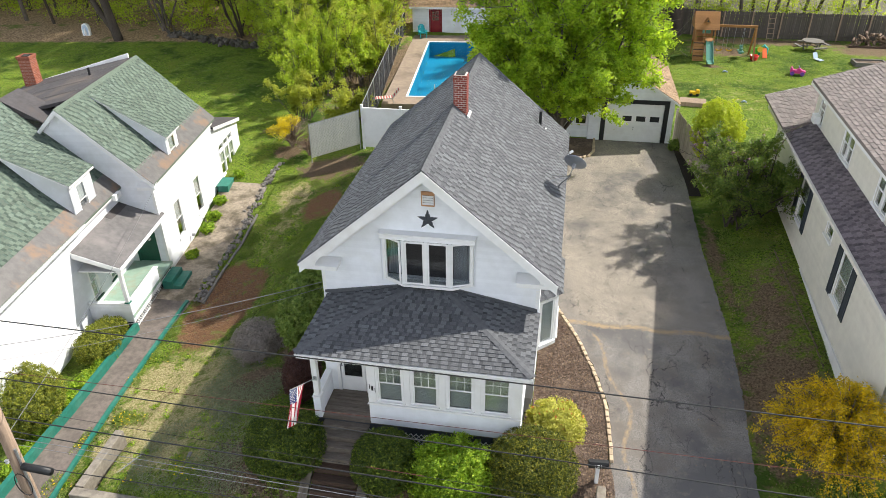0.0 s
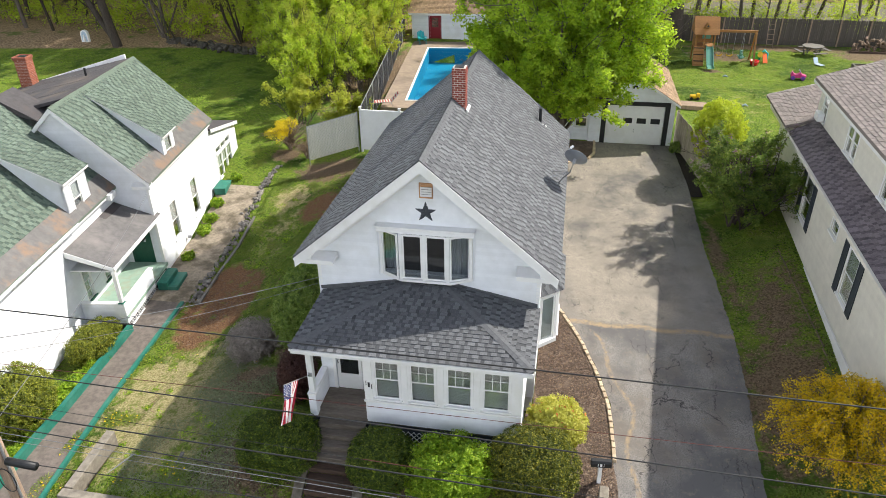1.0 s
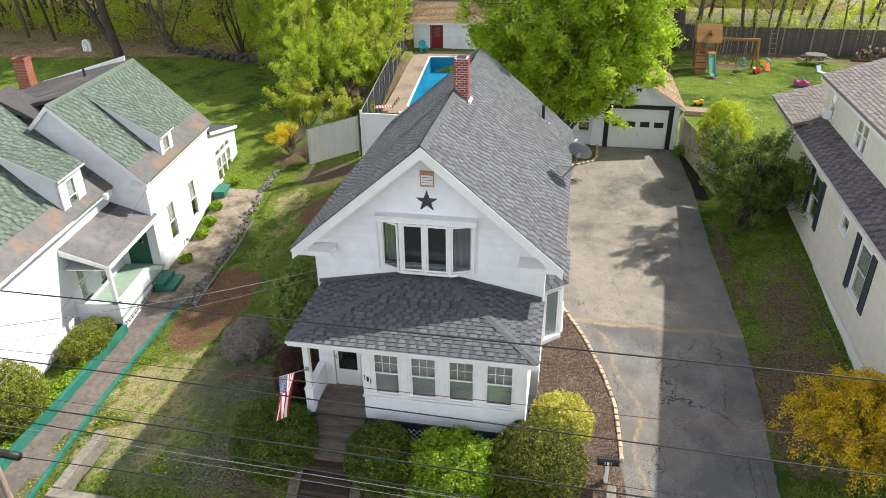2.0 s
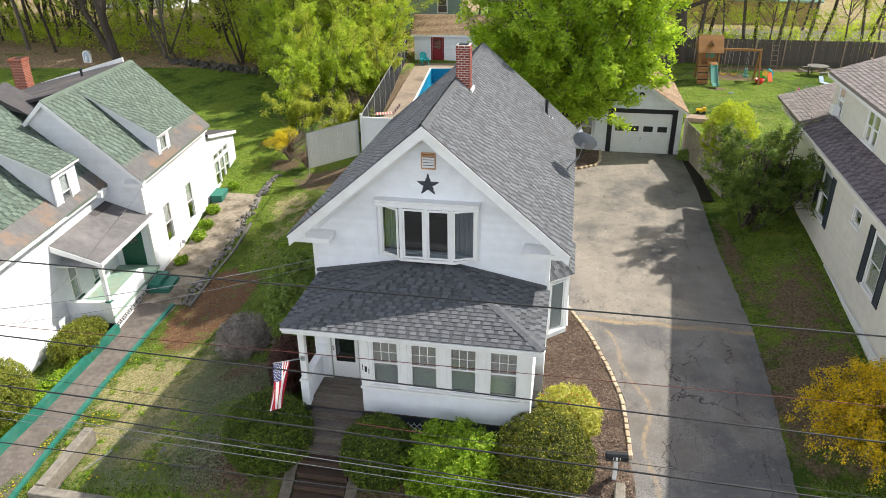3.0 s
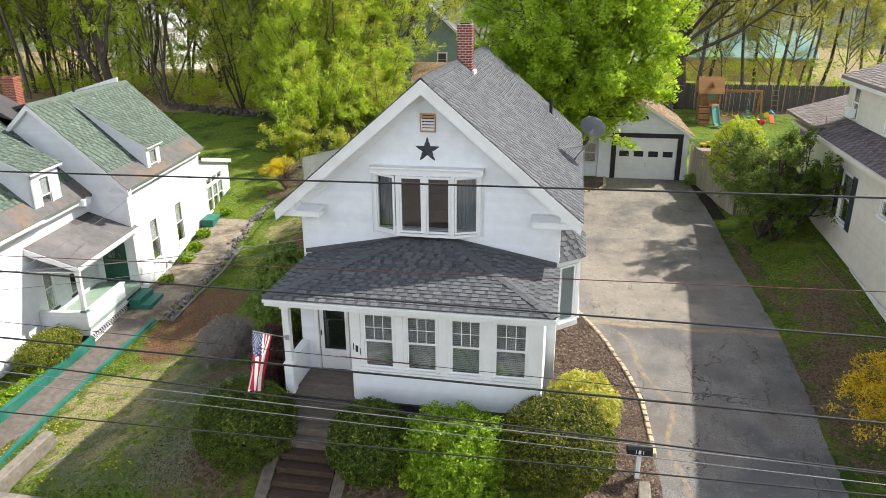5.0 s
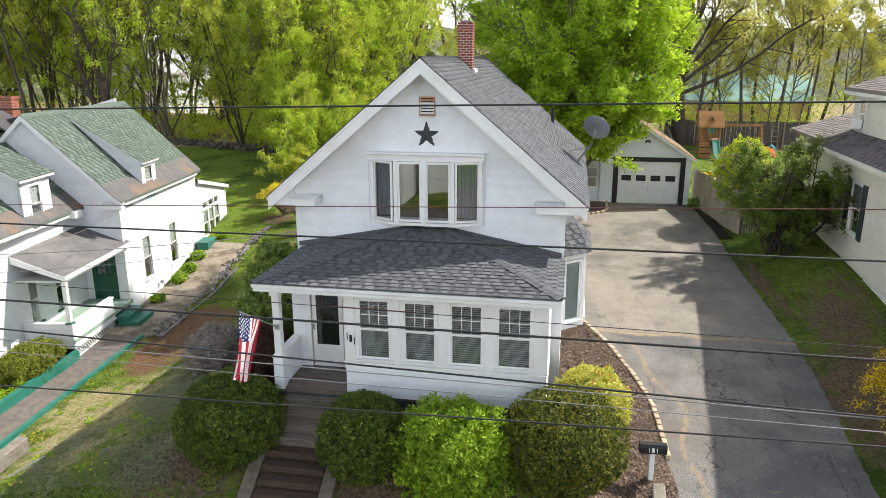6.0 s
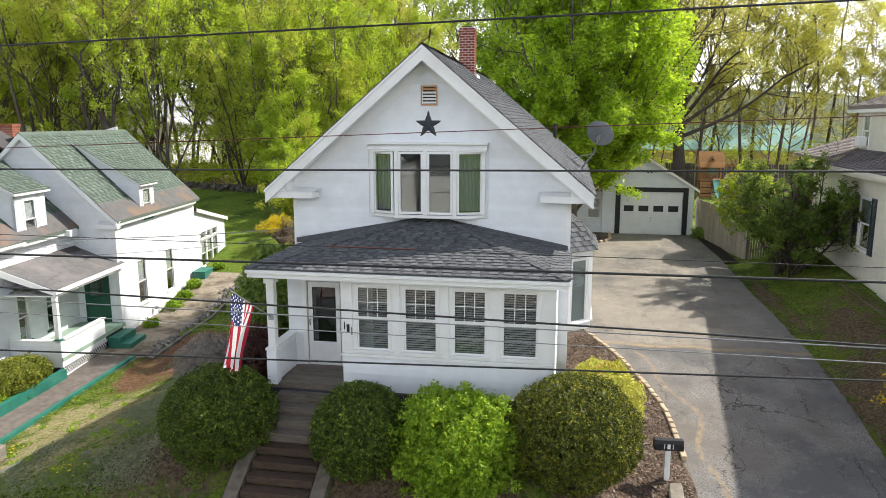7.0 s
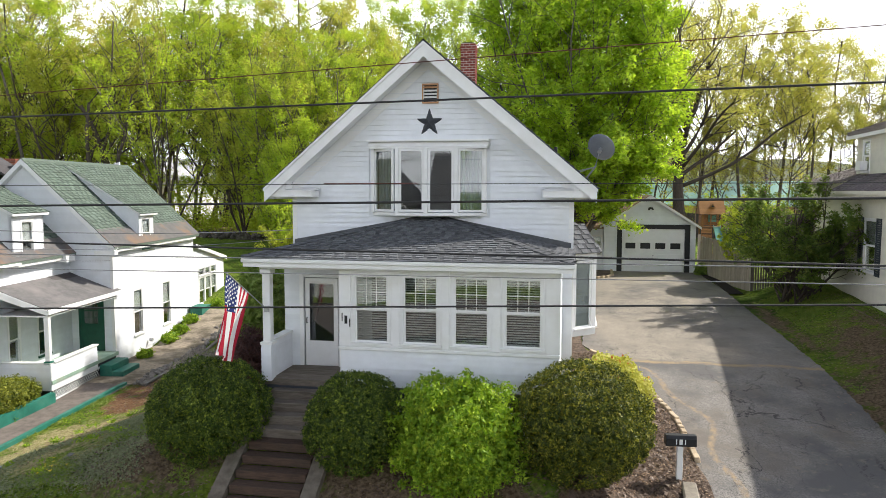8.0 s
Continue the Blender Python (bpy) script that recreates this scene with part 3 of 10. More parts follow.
def window_unit(parent, m, w, h, name="window", frame_mat=None, rails=True, glass=None, grid=(0, 0), deep=0.10, frame_w=0.07, sill=True, sill_mat=None, blind=False, curtain=False, shade=False, out=0.02, split=0.5):
    """A sash window as a part with its own frame, sashes, panes, sill; m brings (along, out, up) from its lower left corner to the parent's space."""
    frame_mat, glass = frame_mat or TRIM, glass or GLASS
    f = Shape()
    f.box(-frame_w, 0, -deep, out, -frame_w * 0.5, h + frame_w, m).box(w, w + frame_w, -deep, out, -frame_w * 0.5, h + frame_w, m)
    f.box(0, w, -deep, out, h, h + frame_w, m)
    win = part(name, f, frame_mat, parent, bevel=0.004)
    part("window_sill", Shape().box(-frame_w - 0.03, w + frame_w + 0.03, -deep, out + 0.05, -frame_w, -0.002, m), sill_mat or frame_mat, win, bevel=0.006)
    halves = ((0.0, h * split), (h * split, h)) if rails else ((0.0, h),)
    for i, (za, zb) in enumerate(halves):
        y0 = -0.055 + 0.03 * i
        s, r = Shape(), 0.035
        s.box(0, r, y0, y0 + 0.03, za, zb, m).box(w - r, w, y0, y0 + 0.03, za, zb, m)
        s.box(r, w - r, y0, y0 + 0.03, za, za + r, m).box(r, w - r, y0, y0 + 0.03, zb - r, zb, m)
        if grid[0] and i == len(halves) - 1:
            for k in range(1, grid[0]):
                x = r + (w - 2 * r) * k / grid[0]
                s.box(x - 0.008, x + 0.008, y0 + 0.006, y0 + 0.026, za + r, zb - r, m)
            for k in range(1, grid[1]):
                z = za + r + (zb - za - 2 * r) * k / grid[1]
                s.box(r, w - r, y0 + 0.008, y0 + 0.024, z - 0.008, z + 0.008, m)
        sash = part("sash", s, frame_mat, win)
        pane = part("pane", Shape().box(r, w - r, y0 + 0.013, y0 + 0.017, za + r, zb - r, m), glass, sash)
        pane.visible_shadow = False
    if blind:
        s = Shape()
        n = int(h / 0.05)
        for k in range(n):
            z = 0.03 + (h - 0.05) * k / n
            s.put([m @ Vector(p) for p in ((0.02, -0.10, z), (w - 0.02, -0.10, z), (w - 0.02, -0.145, z + 0.012), (0.02, -0.145, z + 0.012), (0.02, -0.10, z + 0.004), (w - 0.02, -0.10, z + 0.004), (w - 0.02, -0.145, z + 0.016), (0.02, -0.145, z + 0.016))],
                  [(0, 1, 2, 3), (7, 6, 5, 4), (3, 2, 6, 7), (0, 4, 5, 1)])
        part("blind", s, BLIND, win, "pale horizontal slatted blind")
    if shade:
        part("roller_shade", Shape().box(0.005, w - 0.005, -0.075, -0.07, h * 0.5 if shade == "half" else 0.01, h - 0.01, m), SHADEC, win, "pale drawn roller shade")
    if curtain:
        s = Shape()
        n = 24
        top = [(0.02 + (w - 0.04) * k / n, -0.22 + 0.03 * math.sin(k * 1.9), h - 0.02) for k in range(n + 1)]
        for (x0, y0, z0), (x1, y1, z1) in zip(top, top[1:]):
            s.put([m @ Vector(p) for p in ((x0, y0, 0.02), (x1, y1, 0.02), (x1, y1, z1), (x0, y0, z0))], [(0, 1, 2, 3)])
        part("curtain", s, CURTAIN, win, "pale grey hanging curtain", smooth=True)
    return win


def facing(o, along, out):
    """A frame whose x runs along a wall, y points out of it and z up, at o."""
    a, b = Vector(along).normalized(), Vector(out).normalized()
    r = Matrix((a, b, Vector((0, 0, 1)))).transposed().to_4x4()
    return Matrix.Translation(o) @ r

# ---- ground, driveway, beds and walks ----
RIGHT_TAB = [(-30, -2.0), (-9, -1.75), (-6.3, -1.6), (-2.3, -0.66), (5, 0), (9, 0.3), (21, 0.7), (40, 1.0), (70, 0.8), (160, -6)]
LEFT_TAB = [(-30, -3.0), (-9, -2.75), (-2, -2.3), (6, -2.1), (12, -1.95), (20, -0.6), (28, 0.3), (40, 1.0), (70, 1.2), (160, -6)]


def ease(v):
    v = min(1.0, max(0.0, v))
    return v * v * (3 - 2 * v)


def land(x, y):
    """Height of the ground."""
    k = ease((x + 12.0) / 8.5)
    z = lerp_tab(LEFT_TAB, y) * (1 - k) + lerp_tab(RIGHT_TAB, y) * k
    z += 0.75 * ease((x - 10.2) / 2.8) * ease((y + 3) / 5) * (1 - ease((y - 16) / 8))
    # lawn bank held up by the low front wall
    if -10.25 < x < -3.0:
        z += 0.75 * ease((x + 10.25) / 0.5) * ease((y + 4.5) / 0.3) * (1 - ease((y + 3.5) / 7)) * (1 - ease((x + 7) / 4))
    # bank that carries the shrubs before the porch
    if -6.2 < x < 5.2 and -6.6 < y < 0.5:
        up_ = min(0.0, 0.10 + 0.63 * (y + 3.3)) - z
        if up_ > 0:
            z += up_ * ease((x + 6.2) / 1.6) * (1 - ease((x - 2.6) / 2.4)) * (1 - ease((y + 1.5) / 1.5))
    # pool basin
    px, py = 0.9957 * (x + 6.85) + 0.0924 * (y - 27.6), -0.0924 * (x + 6.85) + 0.9957 * (y - 27.6)
    if -0.1 < px < 6.3 and -0.1 < py < 14.4:
        z -= 2.6
    elif -1.6 < px < 8.7 and -1.7 < py < 16.8:
        z = min(z, 0.82)
    return z


def steps_to(stops):
    """Grid lines that run through the stops with the given spacing."""
    out = [stops[0][0]]
    for (a, _), (b, d) in zip(stops, stops[1:]):
        n = max(1, round((b - a) / d))
        out += [a + (b - a) * (i + 1) / n for i in range(n)]
    return out


gx = steps_to([(-1500, 0), (-300, 150), (-70, 20), (-22, 2), (-15.5, 0.5), (12.0, 0.22), (18, 0.5), (70, 2), (300, 20), (1500, 150)])
gy = steps_to([(-1500, 0), (-300, 150), (-60, 20), (-10, 2), (21, 0.25), (50, 0.6), (90, 2), (300, 20), (1500, 150)])
BARE_SPOTS = [(-11.6, 32.0, 2.4, 9.0, 0.9), (-9.6, 33.0, 1.1, 11.0), (-9.4, 18.6, 2.6, 1.6), (-6.3, 0.3, 1.6, 1.5), (-4.6, -3.4, 1.9, 1.4),
              (-0.2, -4.0, 1.4, 1.6), (1.6, -4.2, 1.6, 1.4), (4.3, -3.6, 1.5, 1.6), (12.6, 1.2, 1.2, 1.6), (10.6, 7.8, 0.4, 2.2, 0.8), (11.4, 1.8, 2.2, 3.8, 1.1), (11.8, 6.2, 1.5, 4.0, 0.8), (12.7, 7.5, 0.5, 5.0, 0.75), (10.4, 10.5, 0.5, 5.0, 0.8), (13.9, 37.4, 0.9, 0.7), (15.6, 41.2, 2.2, 1.4, 1.2), (19.5, 45.2, 9.0, 1.5, 1.1), (14.8, 42.0, 2.6, 2.2), (26.5, 43.5, 3.5, 2.5),
              (-12.8, 20.5, 1.2, 1.0), (-5.0, 3.5, 1.6, 3.5), (-4.5, 10.0, 1.2, 6.0)]
RUST_SPOTS = [(-10.55, 6.4, 1.75, 3.5, 2.2), (-11.3, 8.4, 0.9, 1.9, 1.8), (-8.6, 14.5, 1.3, 1.8, 1.6)]
DRY_SPOTS = [(-10.8, 16.0, 1.3, 1.5), (-10.9, 1.2, 1.2, 2.2), (-10.3, -1.6, 1.6, 1.6), (12.6, 6.4, 0.25, 4.5, 0.6), (-11.5, 8.5, 0.6, 2.5, 0.7), (-9.2, 0.2, 3.8, 4.4, 1.1), (-10.5, 13.5, 2.0, 5.0, 0.5), (-8.5, -2.0, 3.0, 2.5, 1.0), (15.0, 30.0, 6.0, 8.0, 0.3), (-12.5, 30.0, 12.0, 8.0, 0.15)]


def spots(table, x, y):
    return max(0.0, max((g[0] if g else 1.25) * (1.1 - math.hypot((x - a) / c, (y - b) / d)) for a, b, c, d, *g in table))


gv = [(x, y, land(x, y) + (0.03 * noise.noise(Vector((x * 0.7, y * 0.7, 0))) if abs(x) < 70 and abs(y) < 90 else 0)) for y in gy for x in gx]
nx = len(gx)
gf = [(j * nx + i, j * nx + i + 1, (j + 1) * nx + i + 1, (j + 1) * nx + i) for j in range(len(gy) - 1) for i in range(nx - 1)]
gm = bpy.data.meshes.new("ground")
gm.from_pydata(gv, [], gf)


def litter_share(x, y):
    return ease((y - 38.5 - 0.12 * min(0, x + 25)) / 2.0) * max(ease((-x - 9) / 3), 0.55 * ease((y - 47.5) / 1.5) * ease((x + 9) / 3))


for key, share in (("bare", lambda x, y: min(1.0, spots(BARE_SPOTS, x, y))), ("dry", lambda x, y: min(1.0, spots(DRY_SPOTS, x, y))),
                   ("rust", lambda x, y: min(1.0, spots(RUST_SPOTS, x, y))), ("litter", litter_share)):
    gm.attributes.new(key, "FLOAT", "POINT").data.foreach_set("value", [share(v[0], v[1]) for v in gv])
gm.polygons.foreach_set("use_smooth", [True] * len(gf))


def grass_material():
    m, n, l, p = node_mat("lawn")
    g = n.new("ShaderNodeNewGeometry")
    vec = g.outputs["Position"]
    green = noise_mix(n, l, vec, 11, (0.04, 0.085, 0.011), (0.20, 0.29, 0.03), 0.40, 0.60, 12)
    green = noise_mix(n, l, vec, 3.6, green, (0.17, 0.22, 0.03), 0.52, 0.66, 12)
    green = noise_mix(n, l, vec, 0.8, green, (0.16, 0.20, 0.03), 0.48, 0.72, 8)
    green = noise_mix(n, l, vec, 0.33, green, (0.05, 0.095, 0.013), 0.5, 0.6, 9)
    green = noise_mix(n, l, vec, 6.5, green, (0.13, 0.11, 0.05), 0.56, 0.7, 10)
    green = noise_mix(n, l, vec, 2.6, green, (0.19, 0.25, 0.06), 0.54, 0.74, 10)
    straw = noise_mix(n, l, vec, 15, (0.50, 0.43, 0.23), (0.24, 0.22, 0.085), 0.40, 0.60, 12)
    straw = noise_mix(n, l, vec, 3.1, straw, (0.16, 0.20, 0.04), 0.53, 0.64, 10)
    soil = noise_mix(n, l, vec, 13, (0.095, 0.066, 0.042), (0.25, 0.185, 0.12), 0.36, 0.64, 10)
    soil = noise_mix(n, l, vec, 2.3, soil, (0.10, 0.10, 0.03), 0.58, 0.7, 10)
    litter = noise_mix(n, l, vec, 6, (0.44, 0.31, 0.19), (0.17, 0.115, 0.07), 0.40, 0.60, 12)
    litter = noise_mix(n, l, vec, 0.6, litter, (0.13, 0.16, 0.04), 0.56, 0.66, 9)
    rust = noise_mix(n, l, vec, 16, (0.29, 0.16, 0.085), (0.11, 0.06, 0.034), 0.38, 0.62, 12)
    rust = noise_mix(n, l, vec, 1.9, rust, (0.16, 0.19, 0.045), 0.55, 0.66, 10)
    col = green
    for attr, c, rag in (("dry", straw, 1.3), ("bare", soil, 1.2), ("rust", rust, 0.9), ("litter", litter, 0.6)):
        a = n.new("ShaderNodeAttribute")
        a.attribute_name = attr
        t = add(n, "ShaderNodeTexNoise", Scale=1.7, Detail=10, Roughness=0.78)
        l.new(vec, t.inputs["Vector"])
        s = n.new("ShaderNodeMath")
        s.operation = "MULTIPLY_ADD"
        s.inputs[1].default_value, s.inputs[2].default_value = rag * 2, -rag
        l.new(t.outputs["Fac"], s.inputs[0])
        u = n.new("ShaderNodeMath")
        l.new(a.outputs["Fac"], u.inputs[0])
        l.new(s.outputs[0], u.inputs[1])
        r = n.new("ShaderNodeMapRange")
        r.inputs[1].default_value, r.inputs[2].default_value = 0.32, 0.62
        l.new(u.outputs[0], r.inputs[0])
        x = n.new("ShaderNodeMixRGB")
        l.new(r.outputs[0], x.inputs[0])
        l.new(col, x.inputs[1])
        l.new(c, x.inputs[2])
        col = x.outputs[0]
    l.new(col, p.inputs["Base Color"])
    p.inputs["Roughness"].default_value, p.inputs["Specular IOR Level"].default_value = 0.95, 0.1
    t = add(n, "ShaderNodeTexNoise", Scale=22, Detail=10, Roughness=0.8)
    l.new(vec, t.inputs["Vector"])
    bp = add(n, "ShaderNodeBump", Strength=1.0, Distance=0.09)
    l.new(t.outputs["Fac"], bp.inputs["Height"])
    l.new(bp.outputs[0], p.inputs["Normal"])
    return m


gm.materials.append(grass_material())
tagged(new("ground", gm), "green spring lawn with dry and bare patches", "ground", kind="structure")


def asphalt_material():
    """Old driveway: pale worn tar, darker sealed half, right side darkened like the neighbour house's shadow, thin
    cracks, a strewn seam across.
    """
    m, n, l, p = node_mat("worn_driveway_asphalt")
    g = n.new("ShaderNodeNewGeometry")
    vec = g.outputs["Position"]
    col = noise_mix(n, l, vec, 30, (0.285, 0.265, 0.243), (0.115, 0.11, 0.105), 0.38, 0.62, 12)
    col = noise_mix(n, l, vec, 0.9, col, (0.150, 0.132, 0.115), 0.4, 0.7, 7)
    col = noise_mix(n, l, vec, 0.33, col, (0.115, 0.11, 0.108), 0.48, 0.6, 9)
    col = noise_mix(n, l, vec, 4.5, col, (0.20, 0.175, 0.145), 0.57, 0.72, 10)
    # pale worn tar beyond the seam, held back where house shade is painted
    old = n.new("ShaderNodeAttribute")
    old.attribute_name = "worn_minus_shade"
    grit = noise_mix(n, l, vec, 34, (0.37, 0.325, 0.265), (0.16, 0.142, 0.12), 0.40, 0.60, 12)
    pale = noise_mix(n, l, vec, 1.1, grit, (0.19, 0.168, 0.142), 0.38, 0.78, 10)
    pale = noise_mix(n, l, vec, 0.45, pale, (0.115, 0.108, 0.102), 0.5, 0.66, 10)
    pale = noise_mix(n, l, vec, 5.0, pale, (0.10, 0.095, 0.09), 0.58, 0.75, 10)
    blend = n.new("ShaderNodeMixRGB")
    l.new(old.outputs["Fac"], blend.inputs[0])
    l.new(col, blend.inputs[1])
    l.new(pale, blend.inputs[2])
    col = blend.outputs[0]
    vor = add(n, "ShaderNodeTexVoronoi", Scale=0.38)
    vor.feature = "DISTANCE_TO_EDGE"
    warp = add(n, "ShaderNodeTexNoise", Scale=1.3, Detail=6, Roughness=0.7)
    l.new(vec, warp.inputs["Vector"])
    sc = n.new("ShaderNodeVectorMath")
    sc.operation = "MULTIPLY_ADD"
    sc.inputs[1].default_value = (1.1, 0.5, 1.1)
    l.new(warp.outputs["Color"], sc.inputs[0])
    lengthwise = n.new("ShaderNodeVectorMath")
    lengthwise.operation = "MULTIPLY"
    lengthwise.inputs[1].default_value = (1.7, 0.34, 1.0)
    l.new(vec, lengthwise.inputs[0])
    l.new(lengthwise.outputs[0], sc.inputs[2])
    l.new(sc.outputs[0], vor.inputs["Vector"])
    cr = n.new("ShaderNodeMapRange")
    cr.inputs[1].default_value, cr.inputs[2].default_value = 0.002, 0.009
    cr.inputs[3].default_value, cr.inputs[4].default_value = 1.0, 0.0
    l.new(vor.outputs["Distance"], cr.inputs[0])
    gate = add(n, "ShaderNodeTexNoise", Scale=0.45, Detail=3)
    l.new(vec, gate.inputs["Vector"])
    gr = n.new("ShaderNodeMapRange")
    gr.inputs[1].default_value, gr.inputs[2].default_value = 0.45, 0.57
    l.new(gate.outputs["Fac"], gr.inputs[0])
    cg = n.new("ShaderNodeMath")
    cg.operation = "MULTIPLY"
    l.new(cr.outputs[0], cg.inputs[0])
    newer = n.new("ShaderNodeMath")
    newer.operation = "MULTIPLY_ADD"
    newer.inputs[1].default_value, newer.inputs[2].default_value = -0.6, 1.0
    l.new(old.outputs["Fac"], newer.inputs[0])
    both = n.new("ShaderNodeMath")
    both.operation = "MULTIPLY"
    l.new(gr.outputs[0], both.inputs[0])
    l.new(newer.outputs[0], both.inputs[1])
    l.new(both.outputs[0], cg.inputs[1])
    x = n.new("ShaderNodeMixRGB")
    x.inputs[2].default_value = rgba((0.045, 0.042, 0.04))
    l.new(cg.outputs[0], x.inputs[0])
    l.new(col, x.inputs[1])
    fine = add(n, "ShaderNodeTexVoronoi", Scale=1.15)
    fine.feature = "DISTANCE_TO_EDGE"
    l.new(sc.outputs[0], fine.inputs["Vector"])
    fr = n.new("ShaderNodeMapRange")
    fr.inputs[1].default_value, fr.inputs[2].default_value = 0.004, 0.014
    fr.inputs[3].default_value, fr.inputs[4].default_value = 0.75, 0.0
    l.new(fine.outputs["Distance"], fr.inputs[0])
    g2 = add(n, "ShaderNodeTexNoise", Scale=0.7, Detail=4)
    l.new(vec, g2.inputs["Vector"])
    g3 = n.new("ShaderNodeMapRange")
    g3.inputs[1].default_value, g3.inputs[2].default_value = 0.51, 0.62
    l.new(g2.outputs["Fac"], g3.inputs[0])
    fg = n.new("ShaderNodeMath")
    fg.operation = "MULTIPLY"
    l.new(fr.outputs[0], fg.inputs[0])
    l.new(g3.outputs[0], fg.inputs[1])
    x2 = n.new("ShaderNodeMixRGB")
    x2.inputs[2].default_value = rgba((0.05, 0.047, 0.045))
    l.new(fg.outputs[0], x2.inputs[0])
    l.new(x.outputs[0], x2.inputs[1])
    x = x2
    a = n.new("ShaderNodeAttribute")
    a.attribute_name = "strewn"
    t = add(n, "ShaderNodeTexNoise", Scale=5, Detail=9, Roughness=0.75)
    l.new(vec, t.inputs["Vector"])
    u = n.new("ShaderNodeMath")
    u.operation = "MULTIPLY"
    l.new(a.outputs["Fac"], u.inputs[0])
    l.new(t.outputs["Fac"], u.inputs[1])
    r = n.new("ShaderNodeMapRange")
    r.inputs[1].default_value, r.inputs[2].default_value = 0.27, 0.45
    l.new(u.outputs[0], r.inputs[0])
    y = n.new("ShaderNodeMixRGB")
    y.inputs[2].default_value = rgba((0.30, 0.225, 0.14))
    l.new(r.outputs[0], y.inputs[0])
    l.new(x.outputs[0], y.inputs[1])
    l.new(y.outputs[0], p.inputs["Base Color"])
    p.inputs["Roughness"].default_value, p.inputs["Specular IOR Level"].default_value = 0.9, 0.3
    bt = add(n, "ShaderNodeTexNoise", Scale=120, Detail=6, Roughness=0.7)
    l.new(vec, bt.inputs["Vector"])
    bp = add(n, "ShaderNodeBump", Strength=0.5, Distance=0.01)
    l.new(bt.outputs["Fac"], bp.inputs["Height"])
    l.new(bp.outputs[0], p.inputs["Normal"])
    return m


DRIVE_L = [(-9.5, 5.5), (-6.5, 5.75), (-2, 5.86), (0.15, 5.88), (1.0, 5.82), (2.5, 5.42), (4.1, 4.82), (5.6, 4.08), (6.3, 3.7), (18.6, 3.55), (19.0, 4.3), (19.6, 5.1), (20.2, 5.36), (22.0, 5.40)]
DRIVE_R = [(-9.5, 10.6), (-6.5, 10.2), (-1.6, 10.06), (2.66, 10.24), (5.0, 10.22), (10.8, 9.92), (16.8, 9.94), (21.4, 9.68), (22.0, 9.6)]


def strip(name, ys, left, right, nseg, lift, mat, rough_edge=0.0, skirt=0.12, strew=None):
    """A sheet laid on the ground between two edges."""
    rng = np.random.default_rng(5)
    v, f, w, row = [], [], [], nseg + 3
    for y in ys:
        a, b = lerp_tab(left, y), lerp_tab(right, y)
        a, b = a + rng.normal() * rough_edge, b + rng.normal() * rough_edge
        v.append((a, y, land(a, y) - skirt))
        for i in range(nseg + 1):
            x = a + (b - a) * i / nseg
            v.append((x, y, land(x, y) + lift))
        v.append((b, y, land(b, y) - skirt))
    for j in range(len(ys) - 1):
        for i in range(row - 1):
            f.append((j * row + i, j * row + i + 1, (j + 1) * row + i + 1, (j + 1) * row + i))
    me = bpy.data.meshes.new(name)
    me.from_pydata(v, [], f)
    if strew:
        at = me.attributes.new("strewn", "FLOAT", "POINT")
        at.data.foreach_set("value", [strew(p[0], p[1]) for p in v])
        at = me.attributes.new("worn_minus_shade", "FLOAT", "POINT")
        # the fade beyond x 7.7 paints the neighbour house's shade into the tar
        at.data.foreach_set("value", [ease((p[1] - 4.9) / 0.3) * (1 - 0.8 * ease((p[0] - 7.7 + 0.25 * math.sin(p[1] * 1.7)) / 0.9)) * (1 - 0.75 * (1 - ease((p[0] - lerp_tab(DRIVE_L, p[1]) - 0.25) / 0.8)) * (1 - ease((p[1] - 6.5) / 2.5))) for p in v])
    me.materials.append(mat)
    return new(name, me)


def strewn(x, y):
    seam = max(0.0, 1 - abs(y - 4.95 - 0.06 * math.sin(3 * x)) / 0.34)
    d = x - (lerp_tab(DRIVE_L, y) + 0.55 + 0.15 * math.sin(y * 2))
    edge = 0.9 * max(0.0, 1 - abs(d) / 0.22) if -3 < y < 4.6 else 0.0
    return max(seam, edge)


tagged(strip("driveway", steps_to([(-9.5, 0), (22.0, 0.16)]), DRIVE_L, DRIVE_R, 40, 0.03, asphalt_material(), 0.02, strew=strewn), "cracked grey asphalt driveway with worn seam", "driveway", kind="structure")

ROAD_Y = -9.5
road = Shape()
for i in range(60):
    x0, x1 = -150 + 5 * i, -145 + 5 * i
    road.put([(x0, -20.5, land(x0, -20.5) + 0.07), (x1, -20.5, land(x1, -20.5) + 0.07), (x1, ROAD_Y, land(x1, ROAD_Y) + 0.07), (x0, ROAD_Y, land(x0, ROAD_Y) + 0.07)], [(0, 1, 2, 3)])
tagged(new("road", road.mesh("road", ASPHALT_D)), "dark asphalt street", "road", kind="structure")
side = Shape()
for i in range(80):
    x0, x1 = -80 + 2 * i, -78.03 + 2 * i
    if 5.4 < x1 and x0 < 10.6:
        continue
    a = [land(x, y) + 0.18 for x in (x0, x1) for y in (ROAD_Y + 0.1, ROAD_Y + 1.8)]
    p = [Vector((x0, ROAD_Y + 0.1, a[0])), Vector((x1, ROAD_Y + 0.1, a[2])), Vector((x1, ROAD_Y + 1.8, a[3])), Vector((x0, ROAD_Y + 1.8, a[1]))]
    side.prism([q - Vector((0, 0, 0.25)) for q in p], (0, 0, 0.25))
tagged(new("pavement", side.mesh("pavement", CONC)), "grey concrete street pavement slabs", "pavement", kind="structure")

